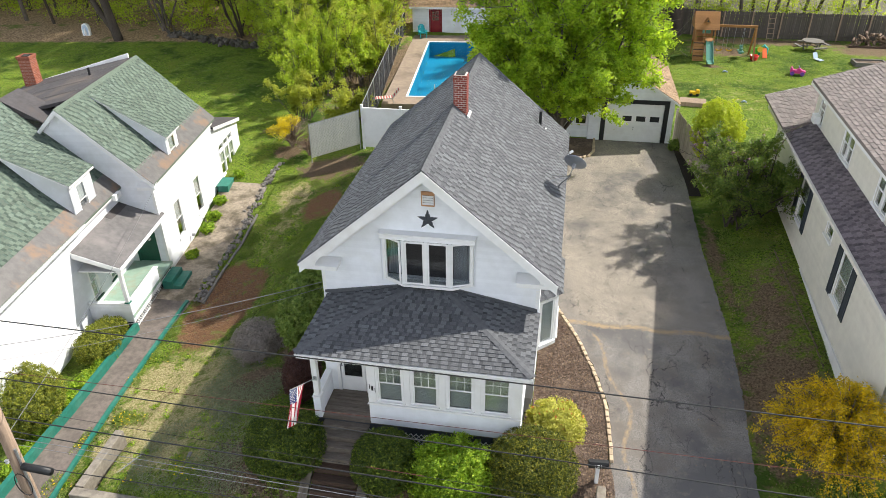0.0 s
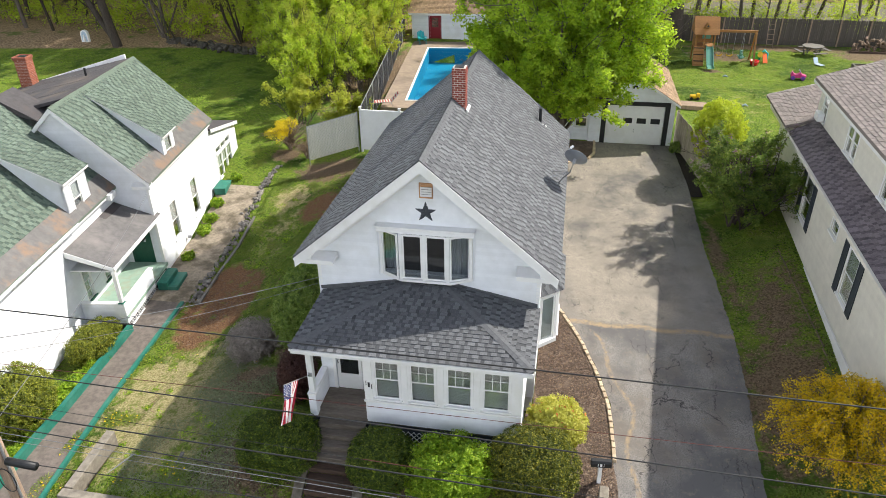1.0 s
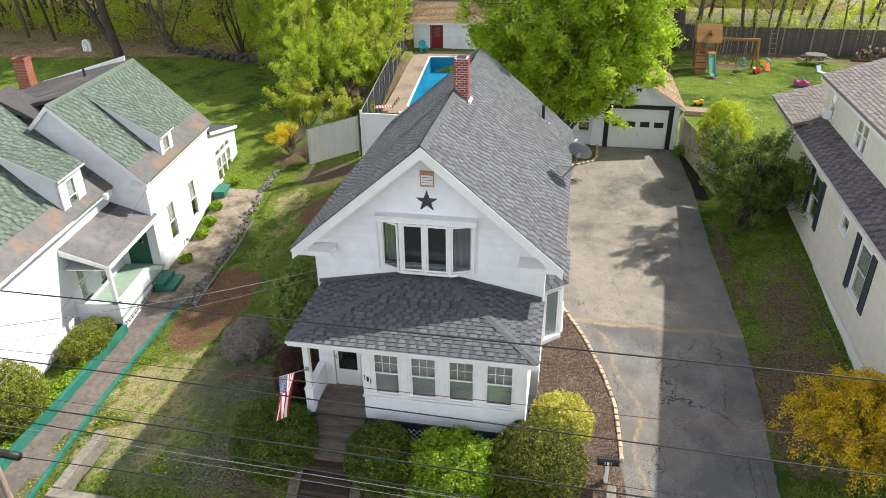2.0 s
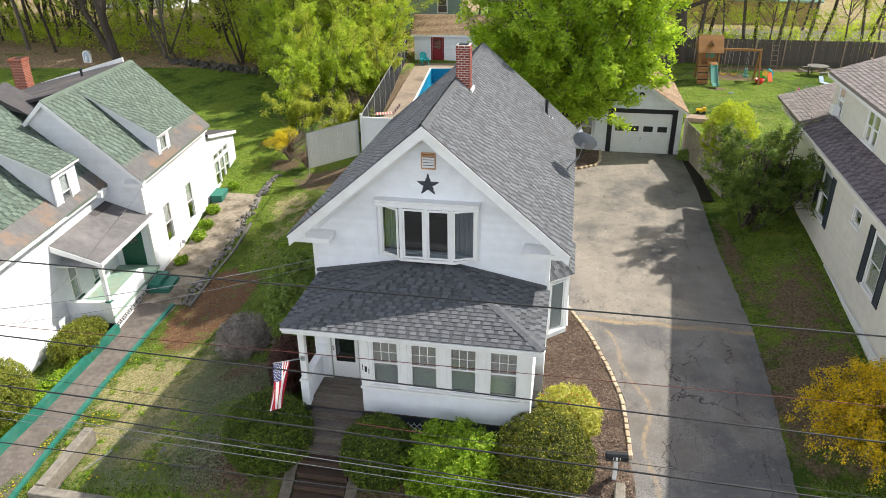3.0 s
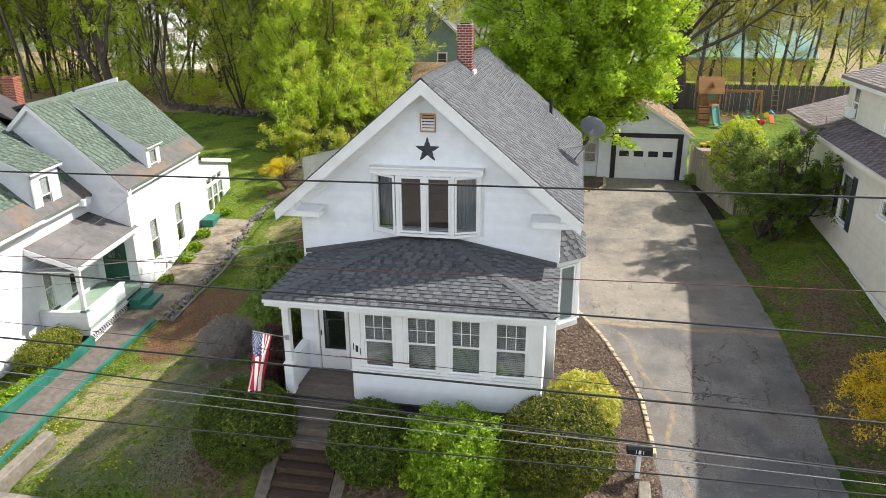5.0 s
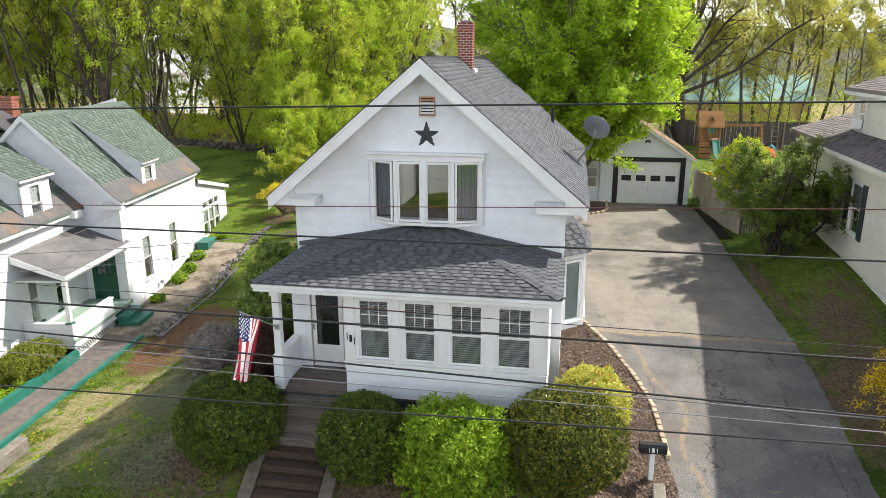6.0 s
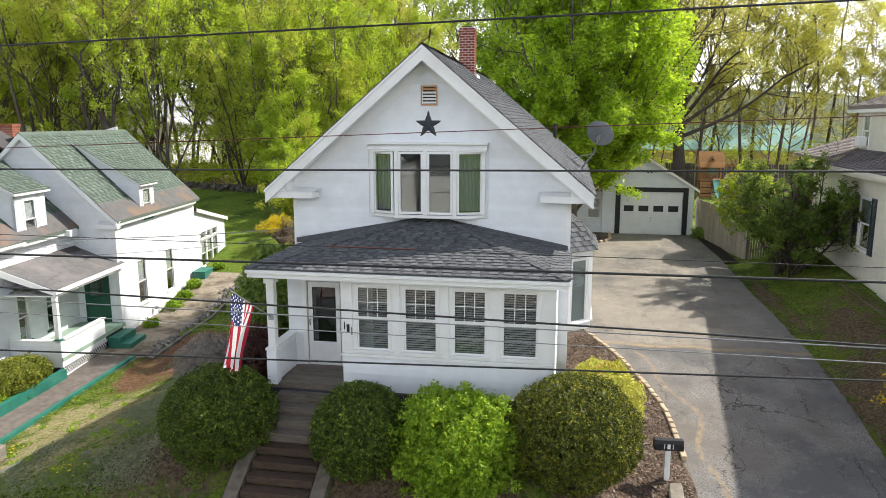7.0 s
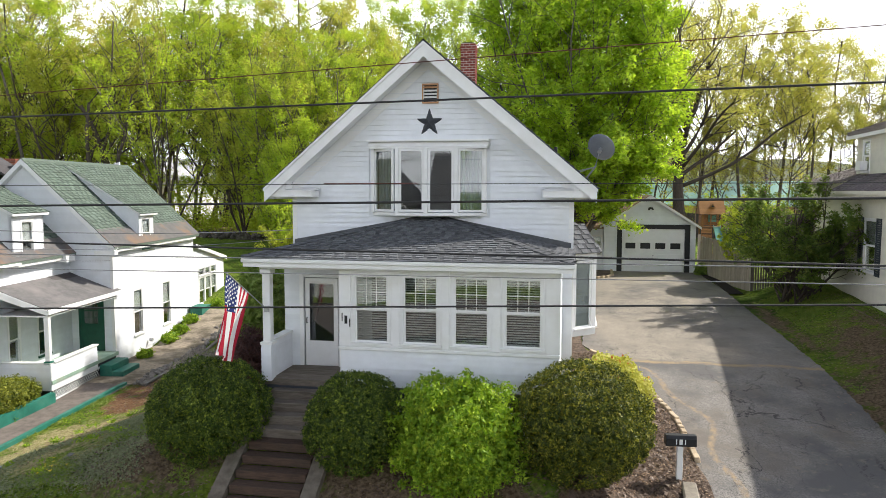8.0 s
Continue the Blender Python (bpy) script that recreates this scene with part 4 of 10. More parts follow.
# mulch bed along the house and its stone edging
BED_L = [(-5.2, 3.4), (-2.36, 3.3), (-2.3, 3.14), (0.2, 3.14), (0.3, 3.36), (11.6, 3.36)]
BED_R = [(-5.2, 6.0), (-3.4, 6.02), (-2, 5.95), (-1.2, 5.82), (0.15, 5.74), (1.0, 5.66), (2.5, 5.26), (4.1, 4.66), (5.6, 3.92), (5.7, 3.82), (6.3, 3.67), (11.6, 3.60)]
tagged(strip("mulch_bed", steps_to([(-5.2, 0), (11.6, 0.15)]), BED_L, BED_R, 14, 0.05, MULCH), "dark bark mulch bed beside the house", "mulch bed", kind="structure")
edging = thing("edging", (5.7, 0.5, land(5.7, 0.5)), "row of tan edging stones along the driveway", "edging", kind="structure")
rng = np.random.default_rng(3)
stone_me = Shape().box(-0.12, 0.12, -0.06, 0.06, -0.06, 0.09).mesh("edging_stone", KERB, bevel=0.015)
y = -1.2
while y < 5.75:
    x = lerp_tab(BED_R, y) + 0.07
    x2 = lerp_tab(BED_R, y + 0.25) + 0.07
    ob = new("edging_stone", stone_me)
    ob.parent = edging
    ob.matrix_parent_inverse = edging.matrix_world.inverted()
    ob.matrix_world = pose(x, y, land(x, y) + 0.02 + rng.normal() * 0.01, rng.normal() * 3, rng.normal() * 3, math.degrees(math.atan2(0.25, x2 - x)) + rng.normal() * 4)
    y += 0.255 * 0.25 / math.hypot(0.25, x2 - x)
solid("kerb_block", Shape().box(-0.14, 0.14, -0.55, 0.55, -0.15, 0.16), CONC_L, "pale concrete kerb block beside the driveway", "kerb", bevel=0.03, at=pose(5.55, -2.75, land(5.55, -2.75) + 0.02, 0, 0, -4))

ks = thing("edging", (12.7, 6.5, land(12.7, 6.5)), "sunken worn stone edging in the lawn strip", "edging", kind="structure")
sunk_me = Shape().box(-0.22, 0.22, -0.03, 0.03, -0.08, 0.045).mesh("edging_stone", EDGE_OLD, bevel=0.015)
for k in range(15):
    y = 3.2 + 0.47 * k
    x = 12.82 - 0.036 * (y - 3.2) + rng.normal() * 0.012
    ob = new("edging_stone", sunk_me)
    ob.parent = ks
    ob.matrix_parent_inverse = ks.matrix_world.inverted()
    ob.matrix_world = pose(x, y, land(x, y) - 0.02, rng.normal() * 2, rng.normal() * 2, 92 + rng.normal() * 2)

# dark mulch beds by the garage
tagged(strip("mulch_bed", steps_to([(18.7, 0), (22.0, 0.2)]), [(18.7, 3.4), (22, 3.4)], [(18.7, 3.7), (19.0, 4.25), (19.6, 5.0), (20.2, 5.25), (22, 5.3)], 8, 0.06, MULCH), "dark mulch bed in front of the garage", "mulch bed", kind="structure")
tagged(strip("mulch_bed", steps_to([(15.6, 0), (21.6, 0.3)]), DRIVE_R, [(15.6, 10.5), (21.6, 10.3)], 4, 0.06, BLACKM), "black mulch strip along the wooden fence", "mulch bed", kind="structure")
edging2 = thing("edging", (5.2, 19.6, land(5.2, 19.6)), "curved tan stone edging by the garage", "edging", kind="structure")
for k in range(17):
    y = 18.85 + 3.0 * k / 16
    x = lerp_tab([(18.7, 3.75), (19.0, 4.3), (19.6, 5.08), (20.2, 5.32), (22, 5.36)], y)
    ob = new("edging_stone", stone_me)
    ob.parent = edging2
    ob.matrix_parent_inverse = edging2.matrix_world.inverted()
    ob.matrix_world = pose(x, y, land(x, y) + 0.04, 0, 0, 50 + 2.5 * k)

# walk of the green-trimmed house, between painted low walls
WALK_L = [(-6, -13.3), (-2.6, -13.4), (-0.5, -13.3), (4.2, -13.55), (4.6, -14.0), (9.0, -14.5), (14.5, -15.0), (20, -15.6)]
WALK_R = [(-6, -11.6), (-3.5, -11.75), (0, -12.1), (6.6, -12.3), (9.6, -12.45), (14.2, -12.7), (20, -13.1)]
tagged(strip("walk", steps_to([(-6, 0), (6.6, 0.3)]), WALK_L, WALK_R, 8, 0.03, CONC), "stained grey-brown concrete garden walk", "walk", kind="structure")
tagged(strip("path", steps_to([(6.6, 0), (17, 0.22)]), WALK_L, WALK_R, 8, 0.028, DIRT, 0.09), "trodden tan soil path beside the house", "path", kind="structure")


def low_wall(name, pts, width, height, mat, label, category):
    """A low wall that follows the ground from point to point."""
    g = Shape()
    for (x0, y0), (x1, y1) in zip(pts, pts[1:]):
        n = max(1, int(math.hypot(x1 - x0, y1 - y0) / 0.8))
        for i in range(n):
            a, b = Vector((x0 + (x1 - x0) * i / n, y0 + (y1 - y0) * i / n, 0)), Vector((x0 + (x1 - x0) * (i + 1) / n, y0 + (y1 - y0) * (i + 1) / n, 0))
            s = (b - a).normalized().cross(Vector((0, 0, 1))) * width * 0.5
            pa, pb = Vector((a.x, a.y, land(a.x, a.y) - 0.15)), Vector((b.x, b.y, land(b.x, b.y) - 0.15))
            u = Vector((0, 0, height + 0.15))
            g.put([pa - s, pa + s, pb + s, pb - s, pa - s + u, pa + s + u, pb + s + u, pb - s + u], [(0, 1, 2, 3), (4, 7, 6, 5), (0, 4, 5, 1), (2, 6, 7, 3), (0, 3, 7, 4), (1, 5, 6, 2)])
    ob = solid(name, g, mat, label, category, kind="structure")
    return ob


low_wall("low_wall", [(-13.35, -4.5), (-13.35, -0.5), (-13.6, 4.4)], 0.19, 0.36, GREENP, "green painted low wall beside the walk", "wall")
low_wall("low_wall", [(-11.65, -4.3), (-12.05, 0), (-12.45, 6.6)], 0.14, 0.13, GREENP, "green painted low kerb beside the walk", "kerb")

# ---- the grey-roofed white house ----
rng = np.random.default_rng(11)
RIDGE, HALF, EAVE_Z, REAR = 8.27, 3.85, 5.0, 11.6
PITCH, FRONT = (RIDGE - EAVE_Z) / HALF, -0.24
house = thing("house", (0, 0, 0), "white clapboard gabled house with grey shingle roof", "house")

# walls: front gable, sides, rear
WX, WY0, WY1 = 3.33, 0.30, 11.3
BAYW = (-1.27, 1.30, 4.46, 5.93)
front = Shape()
wall_cells(front, -WX, WX, 0.2, 5.1, [(BAYW[0], BAYW[1], BAYW[2], 5.1)], WY0, WY0 + 0.16)
wall_cells(front, -WX, WX, 5.1, 5.93, [(BAYW[0], BAYW[1], 5.1, 5.93), (-WX, -2.45, 5.1, 5.93), (2.45, WX, 5.1, 5.93)], WY0, WY0 + 0.16)
zt = RIDGE - 0.22
front.prism([(-2.45, WY0, 5.93), (2.45, WY0, 5.93), (0, WY0, zt)], (0, 0.16, 0))
for s in (-1, 1):
    front.prism([(s * WX, WY0, 5.1), (s * 2.45, WY0, 5.1), (s * 2.45, WY0, 5.93)], (0, 0.16, 0))
wall_front = part("front_wall", front, WHITE, house)
part("side_wall", Shape().box(-WX, -WX + 0.16, WY0 + 0.165, WY1, 0.2, 5.22), WHITE, house)
wall_right = part("side_wall", wall_cells(Shape(), WY0 + 0.165, WY1, 0.2, 5.22, [(1.75, 3.9, 1.75, 3.2)], -WX, -WX + 0.16), WHITE, house)
wall_right.matrix_local = pose(0, 0, 0, 0, 0, 90) @ Matrix.Scale(1, 4)
rear = Shape().box(-WX, WX, WY1 - 0.15, WY1, 0.2, 5.0).prism([(-WX, WY1 - 0.15, 5.0), (WX, WY1 - 0.15, 5.0), (WX, WY1 - 0.15, 5.22), (0, WY1 - 0.15, zt + 0.06), (-WX, WY1 - 0.15, 5.22)], (0, 0.15, 0))
part("rear_wall", rear, WHITE, house)
part("foundation", Shape().box(-WX + 0.02, WX - 0.02, WY0 + 0.02, WY1 - 0.02, -1.6, 0.19), STUCCO, house)
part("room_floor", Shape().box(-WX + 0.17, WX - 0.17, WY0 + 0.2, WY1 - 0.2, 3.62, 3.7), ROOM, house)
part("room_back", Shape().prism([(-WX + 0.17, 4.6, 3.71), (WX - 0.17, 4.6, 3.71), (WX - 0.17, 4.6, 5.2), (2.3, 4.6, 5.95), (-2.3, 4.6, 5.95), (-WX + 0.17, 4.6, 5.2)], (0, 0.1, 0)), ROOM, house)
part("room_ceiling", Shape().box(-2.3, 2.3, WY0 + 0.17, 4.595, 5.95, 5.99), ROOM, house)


def gable_ends(z):
    k = min(WX, (zt - z) / PITCH + 0.02)
    return (-k, k) if z > 5.0 else (-WX, WX)


clapboards(wall_front, facing((0, WY0, 0), (1, 0, 0), (0, -1, 0)), gable_ends, 3.7, 7.9, [(-1.42, 1.45, 4.36, 6.12), (-0.15, 0.25, 6.93, 7.40), (-3.4, -2.62, 4.79, 4.97), (2.62, 3.4, 4.79, 4.97)], WHITE, 0.12, 0.03)
clapboards(wall_right, pose(0, 0, 0, 0, 0, -90) @ facing((WX, 0, 0), (0, 1, 0), (1, 0, 0)), lambda z: (WY0 + 0.1, WY1), 0.25, 4.9, [(1.3, 4.3, 1.4, 4.2)], WHITE)
for s in (-1, 1):
    part("corner_board", Shape().box(min(s * WX, s * (WX + 0.022)) - (0.0 if s > 0 else 0.0), max(s * WX, s * (WX + 0.022)), WY0 - 0.022, WY0 + 0.1, 0.25, 4.72), TRIM, house)
    part("corner_board", Shape().box(*sorted((s * (WX - 0.09), s * WX)), WY0 - 0.026, WY0 - 0.001, 3.72, 4.78), TRIM, house)

# main roof
roof = part("roof", Shape().prism([(-HALF, FRONT, EAVE_Z - 0.12), (0, FRONT, RIDGE - 0.12), (HALF, FRONT, EAVE_Z - 0.12), (HALF, FRONT, EAVE_Z - 0.02), (0, FRONT, RIDGE - 0.02), (-HALF, FRONT, EAVE_Z - 0.02)], (0, REAR - FRONT, 0)), SHING, house)
slope_len = math.hypot(HALF, RIDGE - EAVE_Z)
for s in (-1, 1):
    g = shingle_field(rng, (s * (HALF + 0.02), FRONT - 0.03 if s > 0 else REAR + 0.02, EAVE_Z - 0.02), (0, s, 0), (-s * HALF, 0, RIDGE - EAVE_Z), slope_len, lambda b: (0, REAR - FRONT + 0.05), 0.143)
    shingled(g, SHING, SHING_SHADE, roof)
for q in ridge_caps(rng, (0, FRONT - 0.03, RIDGE), (0, REAR, RIDGE), 0.14, 0.15, 0.115):
    part("ridge_cap", q, CAPS, roof)
# rakes, soffits, frieze, cornice returns
for s in (-1, 1):
    rake = Shape().prism([(s * (HALF - 0.02), FRONT - 0.035, EAVE_Z - 0.33), (s * (HALF - 0.02), FRONT - 0.035, EAVE_Z - 0.03), (0, FRONT - 0.035, RIDGE - 0.03), (0, FRONT - 0.035, RIDGE - 0.36)], (0, 0.033, 0))
    part("rake_board", rake, TRIM, house)
    crown = Shape().prism([(s * (HALF + 0.0), FRONT - 0.06, EAVE_Z - 0.09), (s * (HALF + 0.0), FRONT - 0.06, EAVE_Z - 0.025), (0, FRONT - 0.06, RIDGE - 0.025), (0, FRONT - 0.06, RIDGE - 0.09)], (0, 0.024, 0))
    part("rake_crown", crown, TRIM, house)
    soffit = Shape().prism([(s * (HALF - 0.02), FRONT - 0.001, EAVE_Z - 0.275), (s * (HALF - 0.02), FRONT - 0.001, EAVE_Z - 0.247), (0, FRONT - 0.001, RIDGE - 0.245), (0, FRONT - 0.001, RIDGE - 0.273)], (0, 0.3 - FRONT, 0))
    part("soffit", soffit, TRIM, house)
    frieze = Shape().prism([(s * (WX + 0.01), 0.272, 4.82), (s * (WX + 0.01), 0.272, 5.12), (0, 0.272, RIDGE - 0.28), (0, 0.272, RIDGE - 0.55)], (0, 0.012, 0))
    part("frieze_board", frieze, TRIM, house)
    x0, x1 = sorted((s * 2.68, s * (HALF - 0.01)))
    ret = Shape().box(x0, x1, FRONT + 0.03, 0.28, 4.79, 4.92)
    ret.prism([(x0 - 0.02, FRONT + 0.01, 4.92), (x1 + 0.02, FRONT + 0.01, 4.92), (x1 + 0.02, 0.28, 4.97), (x0 - 0.02, 0.28, 4.97)], (0, 0, 0.02))
    part("cornice_return", ret, TRIM, house)
    part("eave_block", Shape().prism([(s * 3.335, FRONT + 0.033, 4.945), (s * 3.78, FRONT + 0.033, 4.945), (s * 3.78, FRONT + 0.033, RIDGE - 0.12 - PITCH * 3.78), (s * 3.335, FRONT + 0.033, RIDGE - 0.26 - PITCH * 3.335)], (0, 0.22 - FRONT, 0)), TRIM, house)
    x0, x1 = sorted((s * (WX + 0.03), s * (HALF + 0.0)))
    part("eave_soffit", Shape().box(x0, x1, 0.31, REAR, EAVE_Z - 0.27, EAVE_Z - 0.13), TRIM, house)

# gable vent, star
vent = part("gable_vent", Shape().box(-0.14, 0.24, WY0 - 0.05, WY0, 6.94, 6.975).box(-0.14, 0.24, WY0 - 0.05, WY0, 7.355, 7.39).box(-0.14, -0.118, WY0 - 0.05, WY0, 6.975, 7.355).box(0.218, 0.24, WY0 - 0.05, WY0, 6.975, 7.355), BARE, house, "bare orange wooden vent frame")
for k in range(5):
    z = 6.985 + 0.075 * k
    part("vent_slat", Shape().prism([(-0.117, WY0 - 0.045, z), (-0.117, WY0 - 0.037, z), (-0.117, WY0 - 0.002, z + 0.045), (-0.117, WY0 - 0.010, z + 0.045)], (0.334, 0, 0)), BARE if k == 4 else TRIM, vent)
part("vent_back", Shape().box(-0.1, 0.2, WY0 - 0.001, WY0 + 0.002, 6.97, 7.36), BLACKP, vent)
star = Shape()
ring = []
for k in range(10):
    r = 0.345 if k % 2 == 0 else 0.135
    a = math.pi / 2 + k * math.pi / 5
    ring.append((0.03 + r * math.cos(a), WY0 - 0.022, 6.50 + r * math.sin(a)))
star.put([(0.03, WY0 - 0.085, 6.50)] + ring, [(0, i + 1, (i + 1) % 10 + 1) for i in range(10)])
star.prism([(p[0], WY0 - 0.018, p[2]) for p in ring], (0, 0.004, 0))
solid("star_ornament", star, STARM, "dark slate metal barn star on the gable", "ornament")

# bow window in the gable
bow = part("bow_window", Shape().box(-1.36, 1.41, 0.02, WY0 - 0.03, 5.90, 5.945).box(-1.40, 1.45, -0.02, WY0 - 0.001, 6.06, 6.10).prism([(-1.38, 0.0, 5.945), (-1.38, WY0 - 0.02, 5.945), (-1.38, WY0 - 0.02, 6.06), (-1.38, 0.1, 6.06)], (2.81, 0, 0)), TRIM, house, "white four-part bow window, one sash swung open")
part("window_seat_board", Shape().prism([(-1.33, WY0 - 0.02, 4.36), (1.38, WY0 - 0.02, 4.36), (0.78, -0.06, 4.36), (-0.70, -0.06, 4.36)], (0, 0, 0.07)), TRIM, bow)
for x in (-1.31, 1.34):
    part("jamb", Shape().box(x - 0.035, x + 0.035, 0.18, WY0 + 0.1, 4.43, 5.90), TRIM, bow)
for x in (-0.68, 0.0, 0.70):
    part("mullion", Shape().box(x - 0.045, x + 0.045, -0.03, 0.09, 4.43, 5.90), TRIM, bow)


def casement(parent, m, w, h):
    s, r = Shape(), 0.05
    s.box(0, r, -0.02, 0.02, 0, h, m).box(w - r, w, -0.02, 0.02, 0, h, m).box(r, w - r, -0.02, 0.02, 0, r, m).box(r, w - r, -0.02, 0.02, h - r, h, m)
    q = part("casement", s, TRIM, parent, bevel=0.004)
    g = part("pane", Shape().box(r, w - r, -0.003, 0.003, r, h - r, m), GLASS, q)
    g.visible_shadow = False
    return q


casement(bow, facing((-1.27, 0.235, 4.45), (0.52, -0.275, 0), (-0.275, -0.52, 0)), 0.585, 1.44)
casement(bow, facing((-0.63, 0.0, 4.45), (1, 0, 0), (0, -1, 0)), 0.585, 1.44)
casement(bow, facing((0.05, 0.0, 4.45), (1, 0, 0), (0, -1, 0)), 0.60, 1.44)
casement(bow, facing((0.75, 0.0, 4.45), (0.56, 0.22, 0), (0.22, -0.56, 0)), 0.60, 1.44)


def drape(parent, x0, x1, y, z0, z1, folds):
    s, n = Shape(), 40
    for k in range(n):
        xa, xb = x0 + (x1 - x0) * k / n, x0 + (x1 - x0) * (k + 1) / n
        ya, yb = y + 0.035 * math.sin(folds * 6.28 * k / n), y + 0.035 * math.sin(folds * 6.28 * (k + 1) / n)
        s.put([(xa, ya, z0), (xb, yb, z0), (xb, yb, z1), (xa, ya, z1)], [(0, 1, 2, 3)])
    return part("curtain", s, CURTAIN, parent, "pale blue-grey hanging curtain", smooth=True)


drape(bow, -1.24, -0.80, 0.45, 4.5, 5.88, 6)
drape(bow, 0.76, 1.24, 0.36, 4.5, 5.88, 7)

# chimney: brick by brick
chim = part("chimney", Shape().box(0.0, 0.41, 5.095, 5.505, 7.3, 9.27), MORTAR, house, "red brick chimney with pale mortar")
row, z = 0, 7.56
bw, bh = 0.178, 0.074
brick_me = Shape().box(-0.5, 0.5, -0.5, 0.5, -0.5, 0.5).mesh("brick", BRICK)
while z < 9.26:
    grow = 0.012 if z > 9.02 and z < 9.18 else 0.0
    for side_k in range(4):
        w = 0.43 + 2 * grow
        m = pose(0.205, 5.30, z, 0, 0, 90 * side_k)
        x = -w / 2 + (0.0 if row % 2 else -bw / 2)
        while x < w / 2:
            a, b = max(x, -w / 2), min(x + bw - 0.021, w / 2)
            if b - a > 0.03:
                ob = new("brick", brick_me)
                ob.parent = chim
                ob.matrix_local = m @ Matrix.Translation(((a + b) / 2, -w / 2 + 0.02, bh / 2)) @ Matrix.Diagonal((b - a, 0.05, bh - 0.021, 1))
            x += bw
    z += bh
    row += 1
part("flue", Shape().box(0.06, 0.35, 5.15, 5.45, 9.27, 9.30), BLACKP, chim)
part("flashing", Shape().prism([(0.46, 4.98, 7.80), (0.46, 5.6, 7.80), (0.52, 5.6, 7.76), (0.52, 4.98, 7.76)], (0, 0, 0.16)), LEADF, chim, "pale lead flashing at the chimney foot")
pipe = part("vent_pipe", Shape().tube([(2.69, 9.9, 5.85), (2.69, 9.9, 6.5)], 0.06, 12), BLACKP, roof, "black plumbing vent pipe")
part("flashing", Shape().prism([(2.55, 9.75, 6.06), (2.55, 10.05, 6.06), (2.95, 10.05, 5.73), (2.95, 9.75, 5.73)], (0.02, 0, 0.025)), LEADF, pipe)

# front porch: deck, enclosed room, open entry
FY = -2.35
porch = part("porch", Shape().box(-2.98, 3.1, FY + 0.02, WY0, 0.9, 1.02), STEPW, house)
for k in range(8):
    part("deck_board", Shape().box(-2.75, -1.30, FY + 0.02 + 0.146 * k, FY + 0.158 + 0.146 * k, 1.022, 1.038), STEPW, porch, bevel=0.004)
part("porch_skirt", Shape().box(-2.98, 3.1, FY + 0.03, FY + 0.13, -0.9, 0.89), GREYF, porch, "dark grey painted porch skirt")
part("porch_skirt", Shape().box(-2.98, -2.88, FY + 0.135, WY0, -0.9, 0.89), GREYF, porch)
part("porch_skirt", Shape().box(3.0, 3.1, FY + 0.135, WY0, -0.9, 0.89), GREYF, porch)
WINS = [(-0.97, -0.28), (0.04, 0.73), (1.06, 1.74), (2.06, 2.77)]
WZ0, WZ1 = 1.88, 3.245
pwall = part("porch_wall", wall_cells(Shape(), -1.29, 3.1, 1.03, 3.45, [(a - 0.03, b + 0.03, WZ0 - 0.02, WZ1 + 0.03) for a, b in WINS], FY, FY + 0.12), TRIM, porch)
part("porch_side_wall", Shape().box(2.98, 3.1, FY + 0.125, WY0 - 0.01, 1.03, 3.45), TRIM, porch)
part("porch_side_wall", Shape().box(-1.29, -1.19, FY + 0.125, -1.17, 1.03, 3.45), TRIM, porch)
clapboards(pwall, facing((0, FY, 0), (1, 0, 0), (0, -1, 0)), lambda z: (-1.27, 3.08), 0.98, 1.72, [], WHITE, 0.124, 0.03)
clapboards(pwall, facing((3.1, 0, 0), (0, 1, 0), (1, 0, 0)), lambda z: (FY, WY0), 0.98, 3.4, [], WHITE)
part("water_table", Shape().box(-1.32, 3.13, FY - 0.06, FY - 0.001, 1.725, 1.79), TRIM, pwall, bevel=0.008)
for xa, xb in ((-1.29, -1.06), (-0.19, -0.05), (0.82, 0.97), (1.83, 1.97), (2.86, 3.1)):
    part("pilaster", Shape().box(xa, xb, FY - 0.02, FY - 0.001, 1.795, 3.40), TRIM, pwall)
part("corner_strip", Shape().box(3.085, 3.125, FY - 0.045, FY - 0.022, 1.795, 3.2), TRIM, pwall)
for a, b in WINS:
    window_unit(pwall, facing((a, FY, WZ0), (1, 0, 0), (0, -1, 0)), b - a, WZ1 - WZ0, grid=(3, 2), blind=True, frame_w=0.05, deep=0.09, out=0.012)
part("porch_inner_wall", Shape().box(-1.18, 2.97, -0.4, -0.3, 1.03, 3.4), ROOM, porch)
part("porch_ceiling", Shape().box(-3.0, 3.1, FY + 0.13, WY0 - 0.02, 3.46, 3.5), TRIM, porch)
part("porch_beam", Shape().box(-3.02, 3.12, FY - 0.01, FY + 0.14, 3.33, 3.45), TRIM, porch)
part("porch_beam", Shape().box(-3.02, -2.9, FY + 0.145, WY0 - 0.02, 3.33, 3.45), TRIM, porch)
